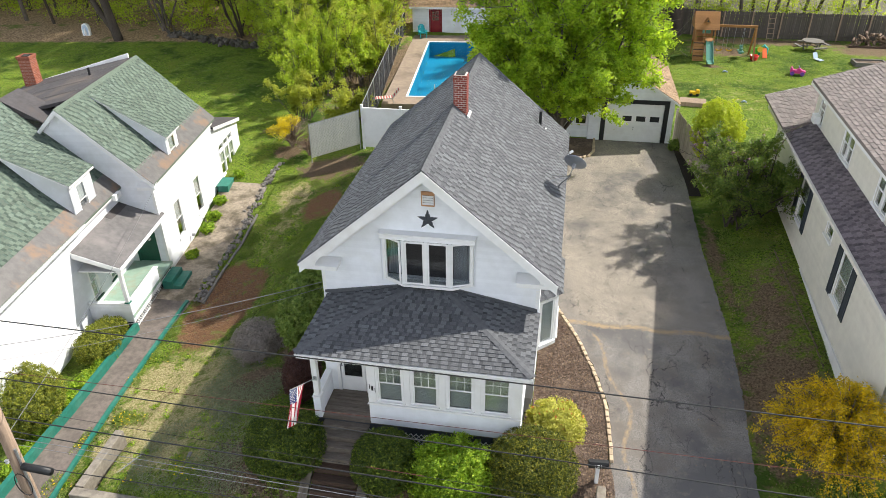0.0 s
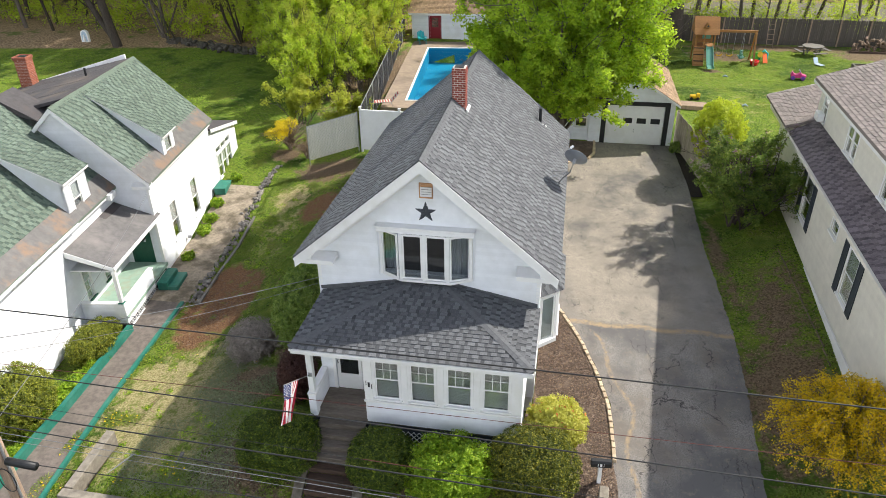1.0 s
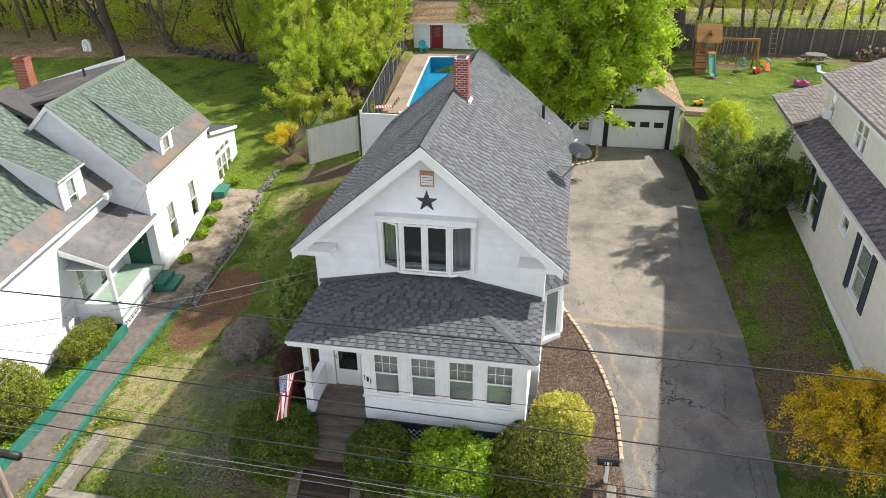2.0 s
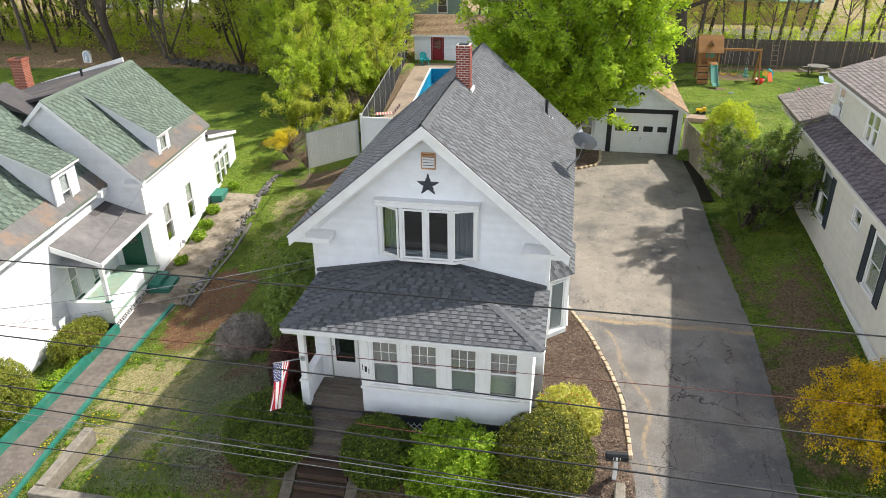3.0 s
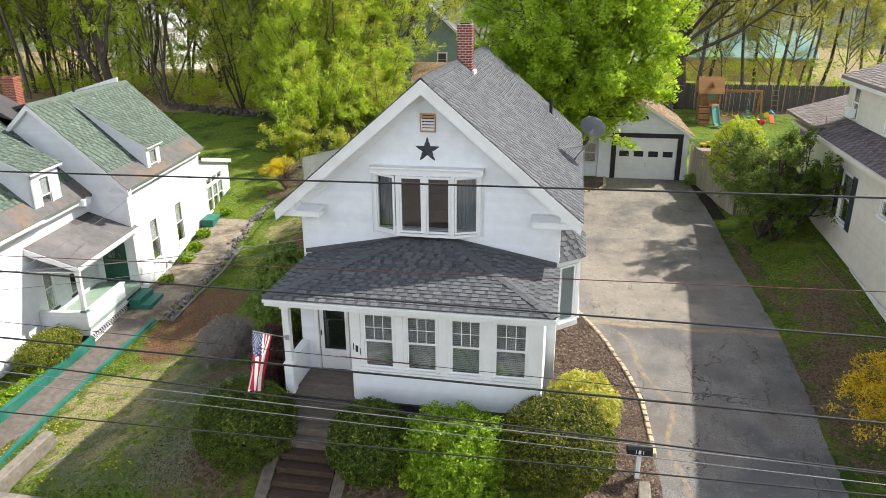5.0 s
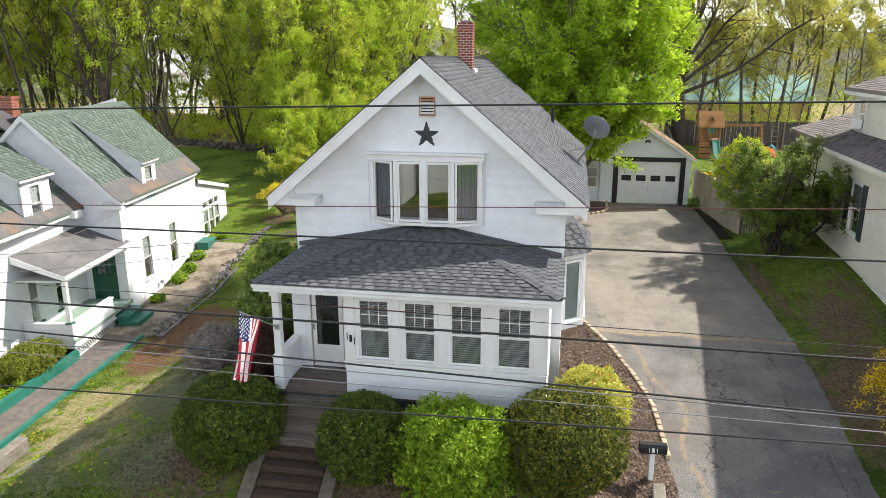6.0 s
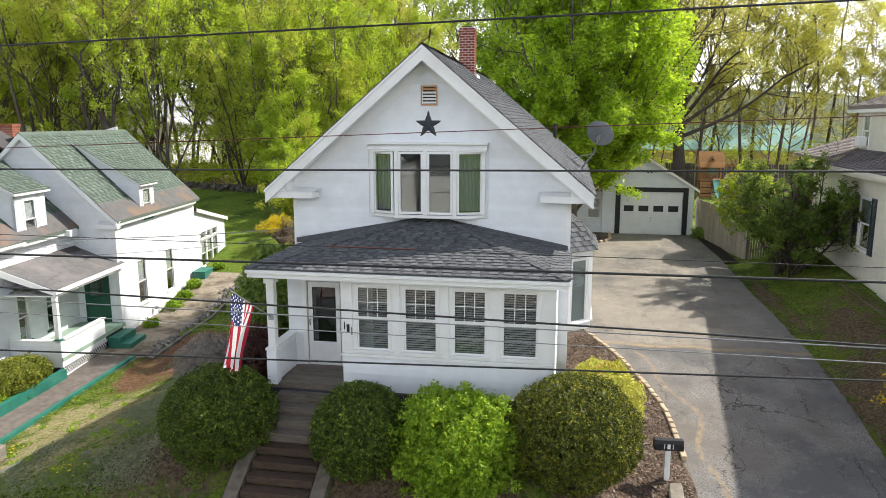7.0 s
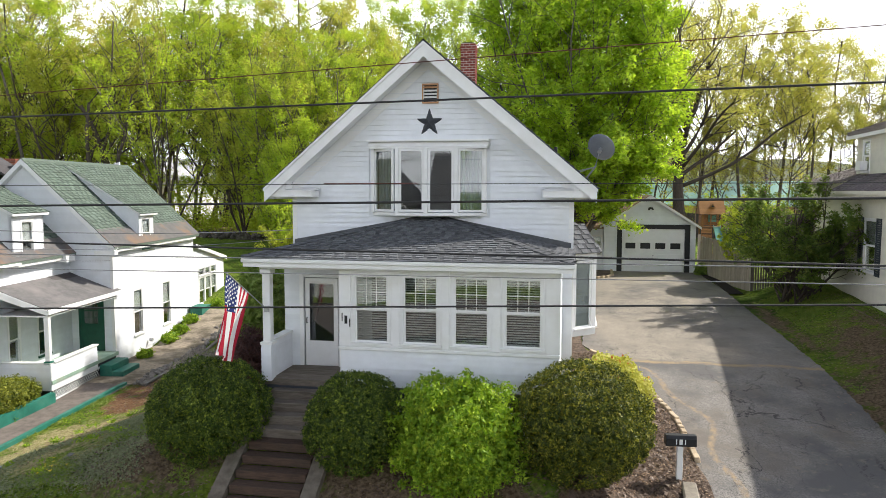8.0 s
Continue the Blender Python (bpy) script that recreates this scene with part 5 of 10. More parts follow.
# entry wall with storm door
dwall = part("entry_wall", wall_cells(Shape(), -2.98, -1.195, 1.03, 3.45, [(-2.52, -1.72, 1.03, 3.02)], -1.16, -1.06), WHITE, porch)
dwall.matrix_local = Matrix.Identity(4)
clapboards(dwall, facing((0, -1.16, 0), (1, 0, 0), (0, -1, 0)), lambda z: (-2.96, -2.62), 1.03, 3.4, [], WHITE)
part("entry_side_wall", Shape().box(-2.98, -2.88, -1.055, WY0 - 0.01, 1.03, 3.45), WHITE, porch)
door = part("storm_door", Shape().box(-2.50, -2.40, -1.15, -1.11, 1.04, 3.0).box(-1.84, -1.74, -1.15, -1.11, 1.04, 3.0).box(-2.40, -1.84, -1.15, -1.11, 1.04, 1.60).box(-2.40, -1.84, -1.15, -1.11, 2.88, 3.0), TRIM, porch, "white aluminium storm door with tall pane", bevel=0.006)
part("pane", Shape().box(-2.40, -1.84, -1.132, -1.128, 1.60, 2.88), DARKGLASS, door)
part("mid_rail", Shape().box(-2.40, -1.84, -1.145, -1.12, 2.42, 2.445), BLACKP, door)
part("inner_door", Shape().box(-2.52, -1.72, -1.06, -1.01, 1.03, 3.02), SCREEN, door)
part("handle", Shape().tube([(-2.45, -1.17, 2.0), (-2.45, -1.20, 2.0), (-2.45, -1.20, 2.12), (-2.45, -1.17, 2.12)], 0.012, 6), BLACKP, door)
for xa, xb in ((-2.62, -2.525), (-1.715, -1.62)):
    part("door_casing", Shape().box(xa, xb, -1.185, -1.162, 1.03, 3.10), TRIM, porch)
part("door_casing", Shape().box(-2.52, -1.72, -1.185, -1.162, 3.03, 3.10), TRIM, porch)
# post and solid clapboard railing
post = part("porch_post", Shape().box(-2.955, -2.785, FY - 0.02, FY + 0.15, 1.80, 3.32), TRIM, porch, bevel=0.012)
part("post_cap", Shape().box(-2.985, -2.755, FY - 0.05, FY + 0.18, 3.22, 3.325), TRIM, post)
part("post_pier", Shape().box(-2.98, -2.76, FY - 0.05, FY + 0.17, 1.0, 1.75), WHITE, post)
part("post_plinth", Shape().box(-3.0, -2.74, FY - 0.07, FY + 0.19, 1.75, 1.80), TRIM, post)
rail = part("railing_wall", Shape().box(-2.95, -2.82, FY + 0.175, -1.19, 1.03, 1.78), WHITE, porch)
clapboards(rail, facing((-2.82, 0, 0), (0, 1, 0), (1, 0, 0)), lambda z: (FY + 0.18, -1.19), 0.72, 1.76, [], WHITE)
clapboards(rail, facing((0, FY - 0.05, 0), (1, 0, 0), (0, -1, 0)), lambda z: (-2.98, -2.76), 1.0, 1.74, [], WHITE)
part("rail_cap", Shape().box(-2.99, -2.78, FY + 0.19, -1.19, 1.785, 1.83), TRIM, rail, bevel=0.008)

# porch hip roof
EX0, EX1, EY, EZ, PS = -3.24, 3.38, -2.67, 3.60, 0.235


def porch_z(x, y):
    return EZ + PS * min(y - EY, x - EX0, EX1 - x)


run = WY0 - EY
proof = Shape()
tl, tr, top = EX0 + run, EX1 - run, EZ + PS * run
proof.put([(EX0, EY, EZ), (EX1, EY, EZ), (tr, WY0, top), (tl, WY0, top), (EX0, WY0, EZ), (EX1, WY0, EZ), (EX0, EY, EZ - 0.03), (EX1, EY, EZ - 0.03), (EX1, WY0, EZ - 0.03), (EX0, WY0, EZ - 0.03)],
          [(0, 1, 2, 3), (0, 3, 4), (1, 5, 2), (0, 6, 7, 1), (1, 7, 8, 5), (4, 9, 6, 0), (6, 9, 8, 7), (4, 3, 2, 5, 8, 9)])
proof_ob = part("porch_roof", proof, SHING, porch)
slope = math.hypot(run, PS * run)
kk = run / slope
NEAR = lambda a, b: 1.75 < a < 4.95 and b < 1.62
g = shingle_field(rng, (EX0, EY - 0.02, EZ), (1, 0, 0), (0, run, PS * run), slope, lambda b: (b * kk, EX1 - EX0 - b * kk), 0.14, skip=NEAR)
shingled(g, SHING, SHING_SHADE, proof_ob)
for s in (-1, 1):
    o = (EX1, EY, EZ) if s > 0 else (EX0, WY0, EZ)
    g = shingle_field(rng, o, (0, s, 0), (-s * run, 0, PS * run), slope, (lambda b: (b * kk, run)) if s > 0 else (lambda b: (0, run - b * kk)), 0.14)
    shingled(g, SHING, SHING_SHADE, proof_ob)
    x = EX1 if s > 0 else EX0
    for q in ridge_caps(rng, (x, EY, EZ + 0.01), ((tr if s > 0 else tl), WY0, top + 0.01), 0.13, 0.15, 0.02):
        part("hip_cap", q, CAPS, proof_ob)
# narrow low tabs carry the painted recess shade
tab_me = [Shape().put([(-w / 2, 0, 0), (w / 2, 0, 0), (-w / 2, 0, t), (w / 2, 0, t), (-w / 2, 0.152, 0.003), (w / 2, 0.152, 0.003)], [(0, 1, 3, 2), (2, 3, 5, 4), (0, 2, 4), (1, 5, 3)]).mesh("shingle", m_) for w, t, m_ in ((0.15, 0.022, SHING_O), (0.17, 0.019, SHING_O), (0.19, 0.024, SHING_O), (0.08, 0.008, SHING_SHADE), (0.095, 0.01, SHING_SHADE), (0.11, 0.007, SHING_SHADE))]
tilt = math.degrees(math.atan(PS))
for r in range(12):
    b, a, k_ = 0.14 * r, 1.62 + rng.uniform(0, 0.1), r % 2 == 0
    while a < 5.0:
        k_ = not k_
        i = int(rng.integers(0, 3)) + (3 if k_ else 0)
        w = (0.15, 0.17, 0.19, 0.08, 0.095, 0.11)[i]
        c = a + w / 2
        a += w + 0.005
        if not NEAR(c, b + 0.07):
            continue
        ob = new("shingle", tab_me[i])
        ob.parent = proof_ob
        ob.matrix_local = pose(EX0 + c, EY - 0.02 + (b - 0.012) * kk, EZ + PS * (b - 0.012) * kk, tilt)
part("fascia", Shape().box(EX0 + 0.02, EX1 - 0.02, EY + 0.0, EY + 0.03, EZ - 0.2, EZ - 0.035), TRIM, proof_ob)
part("gutter_trim", Shape().box(EX0 - 0.01, EX1 + 0.01, EY - 0.04, EY - 0.001, EZ - 0.11, EZ - 0.035), TRIM, proof_ob, bevel=0.008)
for x in (EX0 + 0.02, EX1 - 0.05):
    part("fascia", Shape().box(x, x + 0.03, EY + 0.035, WY0 - 0.03, EZ - 0.2, EZ - 0.035), TRIM, proof_ob)
part("porch_soffit", Shape().box(EX0 + 0.06, EX1 - 0.06, EY + 0.035, FY - 0.025, EZ - 0.16, EZ - 0.14), TRIM, proof_ob)
part("wall_flashing", Shape().prism([(-3.3, WY0 - 0.03, EZ + 0.05), (-3.3, WY0 - 0.03, EZ + 0.16), (tl, WY0 - 0.03, top + 0.03), (tr, WY0 - 0.03, top + 0.03), (3.3, WY0 - 0.03, EZ + 0.16), (3.3, WY0 - 0.03, EZ + 0.05)], (0, 0.006, 0)), CAPS, proof_ob)

# side bay window
bay_pts = [(WX + 0.005, 1.25), (3.92, 1.80), (3.92, 3.75), (WX + 0.005, 4.30)]
bay = part("side_bay", Shape().prism([(x, y, 1.40) for x, y in bay_pts], (0, 0, 0.16)), TRIM, house, "white three-sided bay window")
part("bay_head", Shape().prism([(x, y, 3.27) for x, y in bay_pts], (0, 0, 0.14)), TRIM, bay)
brf = Shape()
ov = [(WX + 0.005, 1.12), (4.03, 1.72), (4.03, 3.83), (WX + 0.005, 4.43)]
brf.put([(x, y, 3.43) for x, y in ov] + [(WX + 0.005, 1.85, 4.12), (WX + 0.005, 3.7, 4.12)], [(0, 1, 4), (1, 2, 5, 4), (2, 3, 5), (3, 2, 1, 0), (0, 4, 5, 3)])
bro = part("bay_roof", brf, SHING, bay)
for (x0, y0), (x1, y1), ti in ((ov[0], ov[1], (WX, 1.85)), (ov[1], ov[2], (WX, 2.78))):
    o, e = Vector((x0, y0, 3.44)), Vector((x1 - x0, y1 - y0, 0))
    mid = o + e * 0.5
    up = Vector((ti[0], ti[1], 4.12)) - mid
    L = e.length
    n0, n1 = (0.55 * L, L * 0.92) if x0 < 3.5 else (0.15, L - 0.15)
    R = up.length
    g = shingle_field(rng, o, e, up - e.normalized() * up.dot(e.normalized()), R, lambda b, n0=n0, n1=n1, L=L, R=R: (n0 * b / R * 0.9, L - (L - n1) * b / R), 0.14)
    shingled(g, SHING, SHING_SHADE, bro)
for (x0, y0), (x1, y1) in zip(bay_pts, bay_pts[1:]):
    e = Vector((x1 - x0, y1 - y0, 0))
    out = Vector((e.y, -e.x, 0))
    w = e.length
    m = facing((x0, y0, 1.56), e, out)
    part("bay_post", Shape().box(0.0, 0.09, -0.09, 0.0, 0, 1.71, m).box(w - 0.09, w, -0.09, 0.0, 0, 1.71, m), TRIM, bay)
    if w < 1:
        window_unit(bay, m @ Matrix.Translation((0.14, -0.02, 0.04)), w - 0.28, 1.60, frame_w=0.045, rails=False, shade=True)
    else:
        window_unit(bay, m @ Matrix.Translation((0.14, -0.02, 0.04)), w - 0.28, 1.60, frame_w=0.045, shade=True)

# lattice under the porch
lat = part("lattice", Shape(), TRIM, porch)
lg = Shape()
for k in range(26):
    x = -1.2 + 0.16 * k
    lg.box(-0.012, 0.012, 0, 0.01, -0.5, 0.5, Matrix.Translation((x, FY - 0.004, 0.35)) @ pose(0, 0, 0, 0, 42, 0))
    lg.box(-0.012, 0.012, -0.01, 0, -0.5, 0.5, Matrix.Translation((x, FY - 0.004, 0.35)) @ pose(0, 0, 0, 0, -42, 0))
lat.data = lg.mesh("lattice", TRIM)

# house number plate left as bars, beside the door
num = thing("number_sign", (-1.15, FY - 0.021, 2.2), "three dark number marks on the white porch wall", "number sign")
for x, z, w in ((-0.095, 0.10, 0.02), (-0.035, 0.05, 0.06), (0.065, -0.01, 0.02)):
    part("mark", Shape().box(x, x + w, -0.005, 0, z, z + 0.165), BLACKP, num)

# front steps: grey boards above, dark timbers below, between cheek walls
stairs = thing("front_steps", (-1.95, -3.2, -1.6), "weathered wooden front steps between stone cheeks", "steps")
for k in range(15):
    z, y = 1.02 - 0.175 * (k + 1), FY + 0.10 - 0.27 * k
    mat = STEPW if k < 4 else TIMBER
    x0, x1 = (-2.74, -1.33) if k < 4 else (-2.72, -1.36)
    ob = part("tread", Shape().box(x0, x1, y - 0.29, y, z - 0.045 if k < 4 else z - 0.16, z), mat, stairs, bevel=0.01)
    ob.matrix_parent_inverse = stairs.matrix_world.inverted()
    if k < 5:
        ob = part("riser", Shape().box(x0 + 0.02, x1 - 0.02, y - 0.02, y - 0.001, z + 0.002, z + 0.13), STEPW, stairs)
        ob.matrix_parent_inverse = stairs.matrix_world.inverted()
for s, x in ((-1, -2.90), (1, -1.20)):
    c = Shape().prism([(x - 0.14, -3.3, -2.4), (x - 0.14, -6.66, -2.4), (x - 0.14, -6.66, -1.84), (x - 0.14, -3.3, 0.28)], (0.28, 0, 0))
    ob = part("cheek_wall", c, CHEEK, stairs, "stained concrete cheek wall")
    ob.matrix_parent_inverse = stairs.matrix_world.inverted()

# ---- the green-roofed white house ----
rng = np.random.default_rng(21)
lh = thing("house", (-14.4, 8.84, -2.1), "white clapboard house with green shingle roof and dormers", "house", rz=8.0)
LB = -2.1


def L(x, y, z):
    return Vector((x, y, z - LB))


class Local(Shape):
    """Shape whose heights count from the street datum of this house."""

    def box(self, x0, x1, y0, y1, z0, z1, m=None):
        return super().box(x0, x1, y0, y1, z0 - LB, z1 - LB, m)


def lface(o, along, out):
    return facing((o[0], o[1], o[2] - LB), along, out)


PW = 0.97
# rear wing: x out to the right, y to the back
RX, RZ = -3.3, 6.15
g = Shape()
holes = [(1.62, 2.36, -1.10, 0.76), (4.38, 5.12, -1.18, 0.74)]
side_l = wall_cells(Shape(), 0.16, 7.9, 0.0, 2.75 - LB, [(a, b, c - LB, d - LB) for a, b, c, d in holes], 0.0, 0.15)
lw = part("side_wall", side_l, WHITE, lh)
lw.matrix_local = pose(0, 0, 0, 0, 0, 90)
clapboards(lw, pose(0, 0, 0, 0, 0, -90) @ facing((0, 0, 0), (0, 1, 0), (1, 0, 0)), lambda z: (0.02, 7.88), 0.3, 2.7 - LB, [(a - 0.09, b + 0.09, c - 0.08 - LB, d + 0.1 - LB) for a, b, c, d in holes] + [(2.3, 3.7, 2.3 - LB, 5 - LB)], WHITE, 0.11)
for a, b, c, d in holes:
    window_unit(lh, lface((0, a, c), (0, 1, 0), (1, 0, 0)), b - a, d - c, frame_w=0.08, sill_mat=TRIM, shade="half")
fw = Shape().box(-1.87, -0.001, 0, 0.15, 0, 2.75 - LB).prism([(-1.87, 0, 2.75 - LB), (0, 0, 2.75 - LB), (RX, 0, RZ - 0.15 - LB), (-4.7, 0, 4.6 - LB), (-4.0, 0, 4.6 - LB)], (0, 0.15, 0))
gw = part("gable_wall", fw, WHITE, lh)
clapboards(gw, facing((0, 0, 0), (1, 0, 0), (0, -1, 0)), lambda z: (max(-1.72 - max(0, (z + LB - 2.5) / PW) * 1.0, RX - (RZ - 0.2 - z - LB) / PW), min(-0.02, RX + (RZ - 0.2 - z - LB) / PW)), 1.75 - LB, 5.7 - LB, [], WHITE, 0.11)
clapboards(gw, facing((0, 0, 0), (1, 0, 0), (0, -1, 0)), lambda z: (-1.72, -0.02), 0.1, 1.7 - LB, [(-1.42, -0.40, -1.42 - LB, 0.75 - LB)], WHITE, 0.11)
part("corner_board", Shape().box(-0.1, 0.02, -0.022, -0.001, 0.1, 2.72 - LB), TRIM, lh)
part("corner_board", Shape().box(0.001, 0.022, -0.022, 0.1, 0.1, 2.72 - LB), TRIM, lh)
part("far_wall", Shape().box(-6.6, 0, 7.9, 8.05, 0, 2.75 - LB).prism([(-6.6, 7.9, 2.75 - LB), (0, 7.9, 2.75 - LB), (RX, 7.9, RZ - 0.15 - LB)], (0, 0.15, 0)), WHITE, lh)
EVX, EVZ = 0.25, 2.72
lroof = part("roof", Shape().prism([(EVX, -0.28, EVZ - 0.1 - LB), (EVX, -0.28, EVZ - LB), (RX, -0.28, RZ - LB), (RX - 1.6, -0.28, RZ - 1.55 - LB), (RX - 1.6, -0.28, RZ - 1.7 - LB), (RX, -0.28, RZ - 0.14 - LB)], (0, 8.5, 0)), GREEN_SH, lh, "green asphalt shingle roof")
sl = math.hypot(EVX - RX, RZ - EVZ)
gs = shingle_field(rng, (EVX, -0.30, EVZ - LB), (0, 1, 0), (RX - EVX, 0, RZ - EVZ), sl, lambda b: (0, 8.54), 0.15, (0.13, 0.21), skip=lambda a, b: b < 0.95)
shingled(gs, GREEN_SH, GREEN_SHADE, lroof)
u = Vector((RX - EVX, 0, RZ - EVZ)).normalized()
nr = Vector((u.z, 0, -u.x))
o = Vector((EVX, -0.31, EVZ - LB)) + nr * 0.006
part("metal_eave", Shape().prism([o, o + Vector((0, 8.56, 0)), o + Vector((0, 8.56, 0)) + u * 0.98, o + u * 0.98], nr * 0.012), COPPER, lroof, "rust-stained metal eave strip")
for q in ridge_caps(rng, (RX, -0.3, RZ - LB), (RX, 8.2, RZ - LB), 0.14, 0.16, 0.13):
    part("ridge_cap", q, GREEN_SH, lroof)
for s in (1, -1):
    x1, z1 = (EVX, EVZ) if s > 0 else (RX - 1.0, RZ - 0.97)
    part("rake_board", Shape().prism([(x1, -0.31, z1 - 0.22 - LB), (x1, -0.31, z1 - 0.02 - LB), (RX, -0.31, RZ - 0.02 - LB), (RX, -0.31, RZ - 0.24 - LB)], (0, 0.025, 0)), TRIM, lh)
    part("soffit", Shape().prism([(x1, -0.28, z1 - 0.2 - LB), (x1, -0.28, z1 - 0.18 - LB), (RX, -0.28, RZ - 0.18 - LB), (RX, -0.28, RZ - 0.2 - LB)], (0, 0.27, 0)), TRIM, lh)
part("cornice_return", Shape().box(-0.55, 0.26, -0.3, -0.03, 2.42 - LB, 2.56 - LB).prism([(-0.57, -0.32, 2.56 - LB), (0.28, -0.32, 2.56 - LB), (0.28, -0.03, 2.68 - LB), (-0.57, -0.03, 2.68 - LB)], (0, 0, 0.015)), TRIM, lh)
part("eave_board", Shape().box(0.03, 0.22, -0.02, 7.85, 2.52 - LB, 2.66 - LB), TRIM, lh)
# shed dormer on the rear wing
dm = part("dormer", Shape().prism([(-0.12, 2.35, 2.9 - LB), (-0.12, 2.35, 3.95 - LB), (-2.95, 2.35, 5.72 - LB)], (0, 0.1, 0)).prism([(-0.12, 3.6, 2.9 - LB), (-0.12, 3.6, 3.95 - LB), (-2.95, 3.6, 5.72 - LB)], (0, 0.1, 0)).box(-0.12, -0.02, 2.35, 2.62, 2.35 - LB, 3.95 - LB).box(-0.12, -0.02, 3.33, 3.70, 2.35 - LB, 3.95 - LB).box(-0.12, -0.02, 2.62, 3.33, 3.72 - LB, 3.95 - LB), WHITE, lh)
clapboards(dm, facing((0, 2.35, 0), (1, 0, 0), (0, -1, 0)), lambda z: (-0.62 - (z + LB - 3.2), -0.13), 3.0 - LB, 3.94 - LB, [], WHITE, 0.11)
window_unit(dm, lface((-0.02, 2.62, 2.45), (0, 1, 0), (1, 0, 0)), 0.71, 1.27, frame_w=0.06, sill_mat=GREENP, shade="half")
part("dormer_roof", Shape().prism([(0.12, 2.22, 3.86 - LB), (0.12, 2.22, 3.94 - LB), (-3.05, 2.22, 5.93 - LB), (-3.05, 2.22, 5.85 - LB)], (0, 1.62, 0)), TRIM, dm)
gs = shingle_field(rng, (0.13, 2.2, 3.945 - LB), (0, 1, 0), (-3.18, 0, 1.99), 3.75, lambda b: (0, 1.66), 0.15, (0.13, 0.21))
shingled(gs, GREEN_SH, GREEN_SHADE, dm)
# low black roof behind the ridge, with its white end
part("flat_roof", Shape().prism([(RX - 0.05, 0.9, RZ + 0.02 - LB), (RX - 0.05, 0.9, RZ - 0.12 - LB), (-9.2, 0.9, 4.65 - LB), (-9.2, 0.9, 4.8 - LB)], (0, 7.0, 0)), ROLLED, lh, "black rolled low-slope roof")
part("flat_roof_end", Shape().prism([(RX - 0.3, 7.92, RZ + 0.18 - LB), (RX - 0.3, 7.92, RZ - 0.4 - LB), (-9.2, 7.92, 3.9 - LB), (-9.2, 7.92, 4.75 - LB)], (0, 0.1, 0)), TRIM, lh)
part("flat_roof_wall", Shape().box(-9.1, -6.65, 0.95, 7.85, 0, 4.6 - LB), WHITE, lh)
for k in range(3):
    y = 2.6 + 1.9 * k
    part("roof_seam", Shape().prism([(RX - 0.1, y, RZ + 0.024 - LB), (RX - 0.1, y + 0.05, RZ + 0.024 - LB), (-9.15, y + 0.05, 4.815 - LB), (-9.15, y, 4.815 - LB)], (0, 0, 0.006)), PORCHROOF, lh)
part("vent_pipe", Shape().tube([(-4.6, 5.6, 5.6 - LB), (-4.6, 5.6, 6.25 - LB)], 0.06, 10), BLACKP, lh, "black roof vent pipe")
chl = part("chimney", Shape().box(-8.85, -8.25, 6.85, 7.45, 4.6 - LB, 6.36 - LB), MORTAR, lh, "orange-red brick chimney")
brick_o = Shape().box(-0.5, 0.5, -0.5, 0.5, -0.5, 0.5).mesh("brick", BRICK_O)
row, z = 0, 4.9
while z < 6.42:
    grow = 0.04 if z > 6.24 else 0.0
    for side_k in range(4):
        w = 0.62 + 2 * grow
        x = -w / 2 + (0.0 if row % 2 else -0.1)
        while x < w / 2:
            a, b = max(x, -w / 2), min(x + 0.195, w / 2)
            if b - a > 0.03:
                ob = new("brick", brick_o)
                ob.parent = chl
                ob.matrix_local = pose(-8.55, 7.15, z - LB, 0, 0, 90 * side_k) @ Matrix.Translation(((a + b) / 2, -w / 2 + 0.02, 0.04)) @ Matrix.Diagonal((b - a - 0.012, 0.05, 0.066, 1))
            x += 0.2
    z += 0.078
    row += 1
part("flue", Shape().box(-8.7, -8.4, 7.0, 7.3, 6.4 - LB, 6.46 - LB), BLACKP, chl)
# rear lean-to with three windows
part("lean_to_wall", wall_cells(Shape(), 8.06, 12.3, 0.2, 2.95, [(8.62, 11.15, -1.0 - LB, 0.95 - LB)], 0.0, 0.14), WHITE, lh).matrix_local = pose(0, 0, 0, 0, 0, 90)
part("lean_to_wall", Shape().prism([(0, 8.06, 2.95), (0, 12.3, 2.95), (0, 12.3, 1.13 - LB), (0, 8.06, 2.1 - LB)], (-0.14, 0, 0)), WHITE, lh)
part("lean_to_wall", Shape().box(-3.2, -0.15, 12.16, 12.3, 0.2, 1.13 - LB), WHITE, lh)
part("lean_to_base", Shape().box(-3.1, -0.06, 8.1, 12.2, -0.6, 0.19), STUCCO, lh)
part("lean_to_roof", Shape().prism([(0.12, 8.06, 2.12 - LB), (0.12, 12.45, 1.12 - LB), (0.12, 12.45, 1.24 - LB), (0.12, 8.06, 2.24 - LB)], (-3.4, 0, 0)), ROLLED, lh)
part("eave_board", Shape().prism([(0.125, 8.06, 2.04 - LB), (0.125, 12.47, 1.03 - LB), (0.125, 12.47, 1.22 - LB), (0.125, 8.06, 2.22 - LB)], (0.03, 0, 0)), TRIM, lh)
for k in range(3):
    m = lface((0.0, 8.70 + 0.83 * k, -0.95), (0, 1, 0), (1, 0, 0))
    window_unit(lh, m, 0.70, 1.35, frame_w=0.06, shade="half")
    window_unit(lh, m @ Matrix.Translation((0, 0, 1.47)), 0.70, 0.36, rails=False, frame_w=0.05, shade="half")
part("foundation", Shape().box(-6.5, 0.02, 0.03, 7.9, -0.8, 0.09), STUCCO, lh)
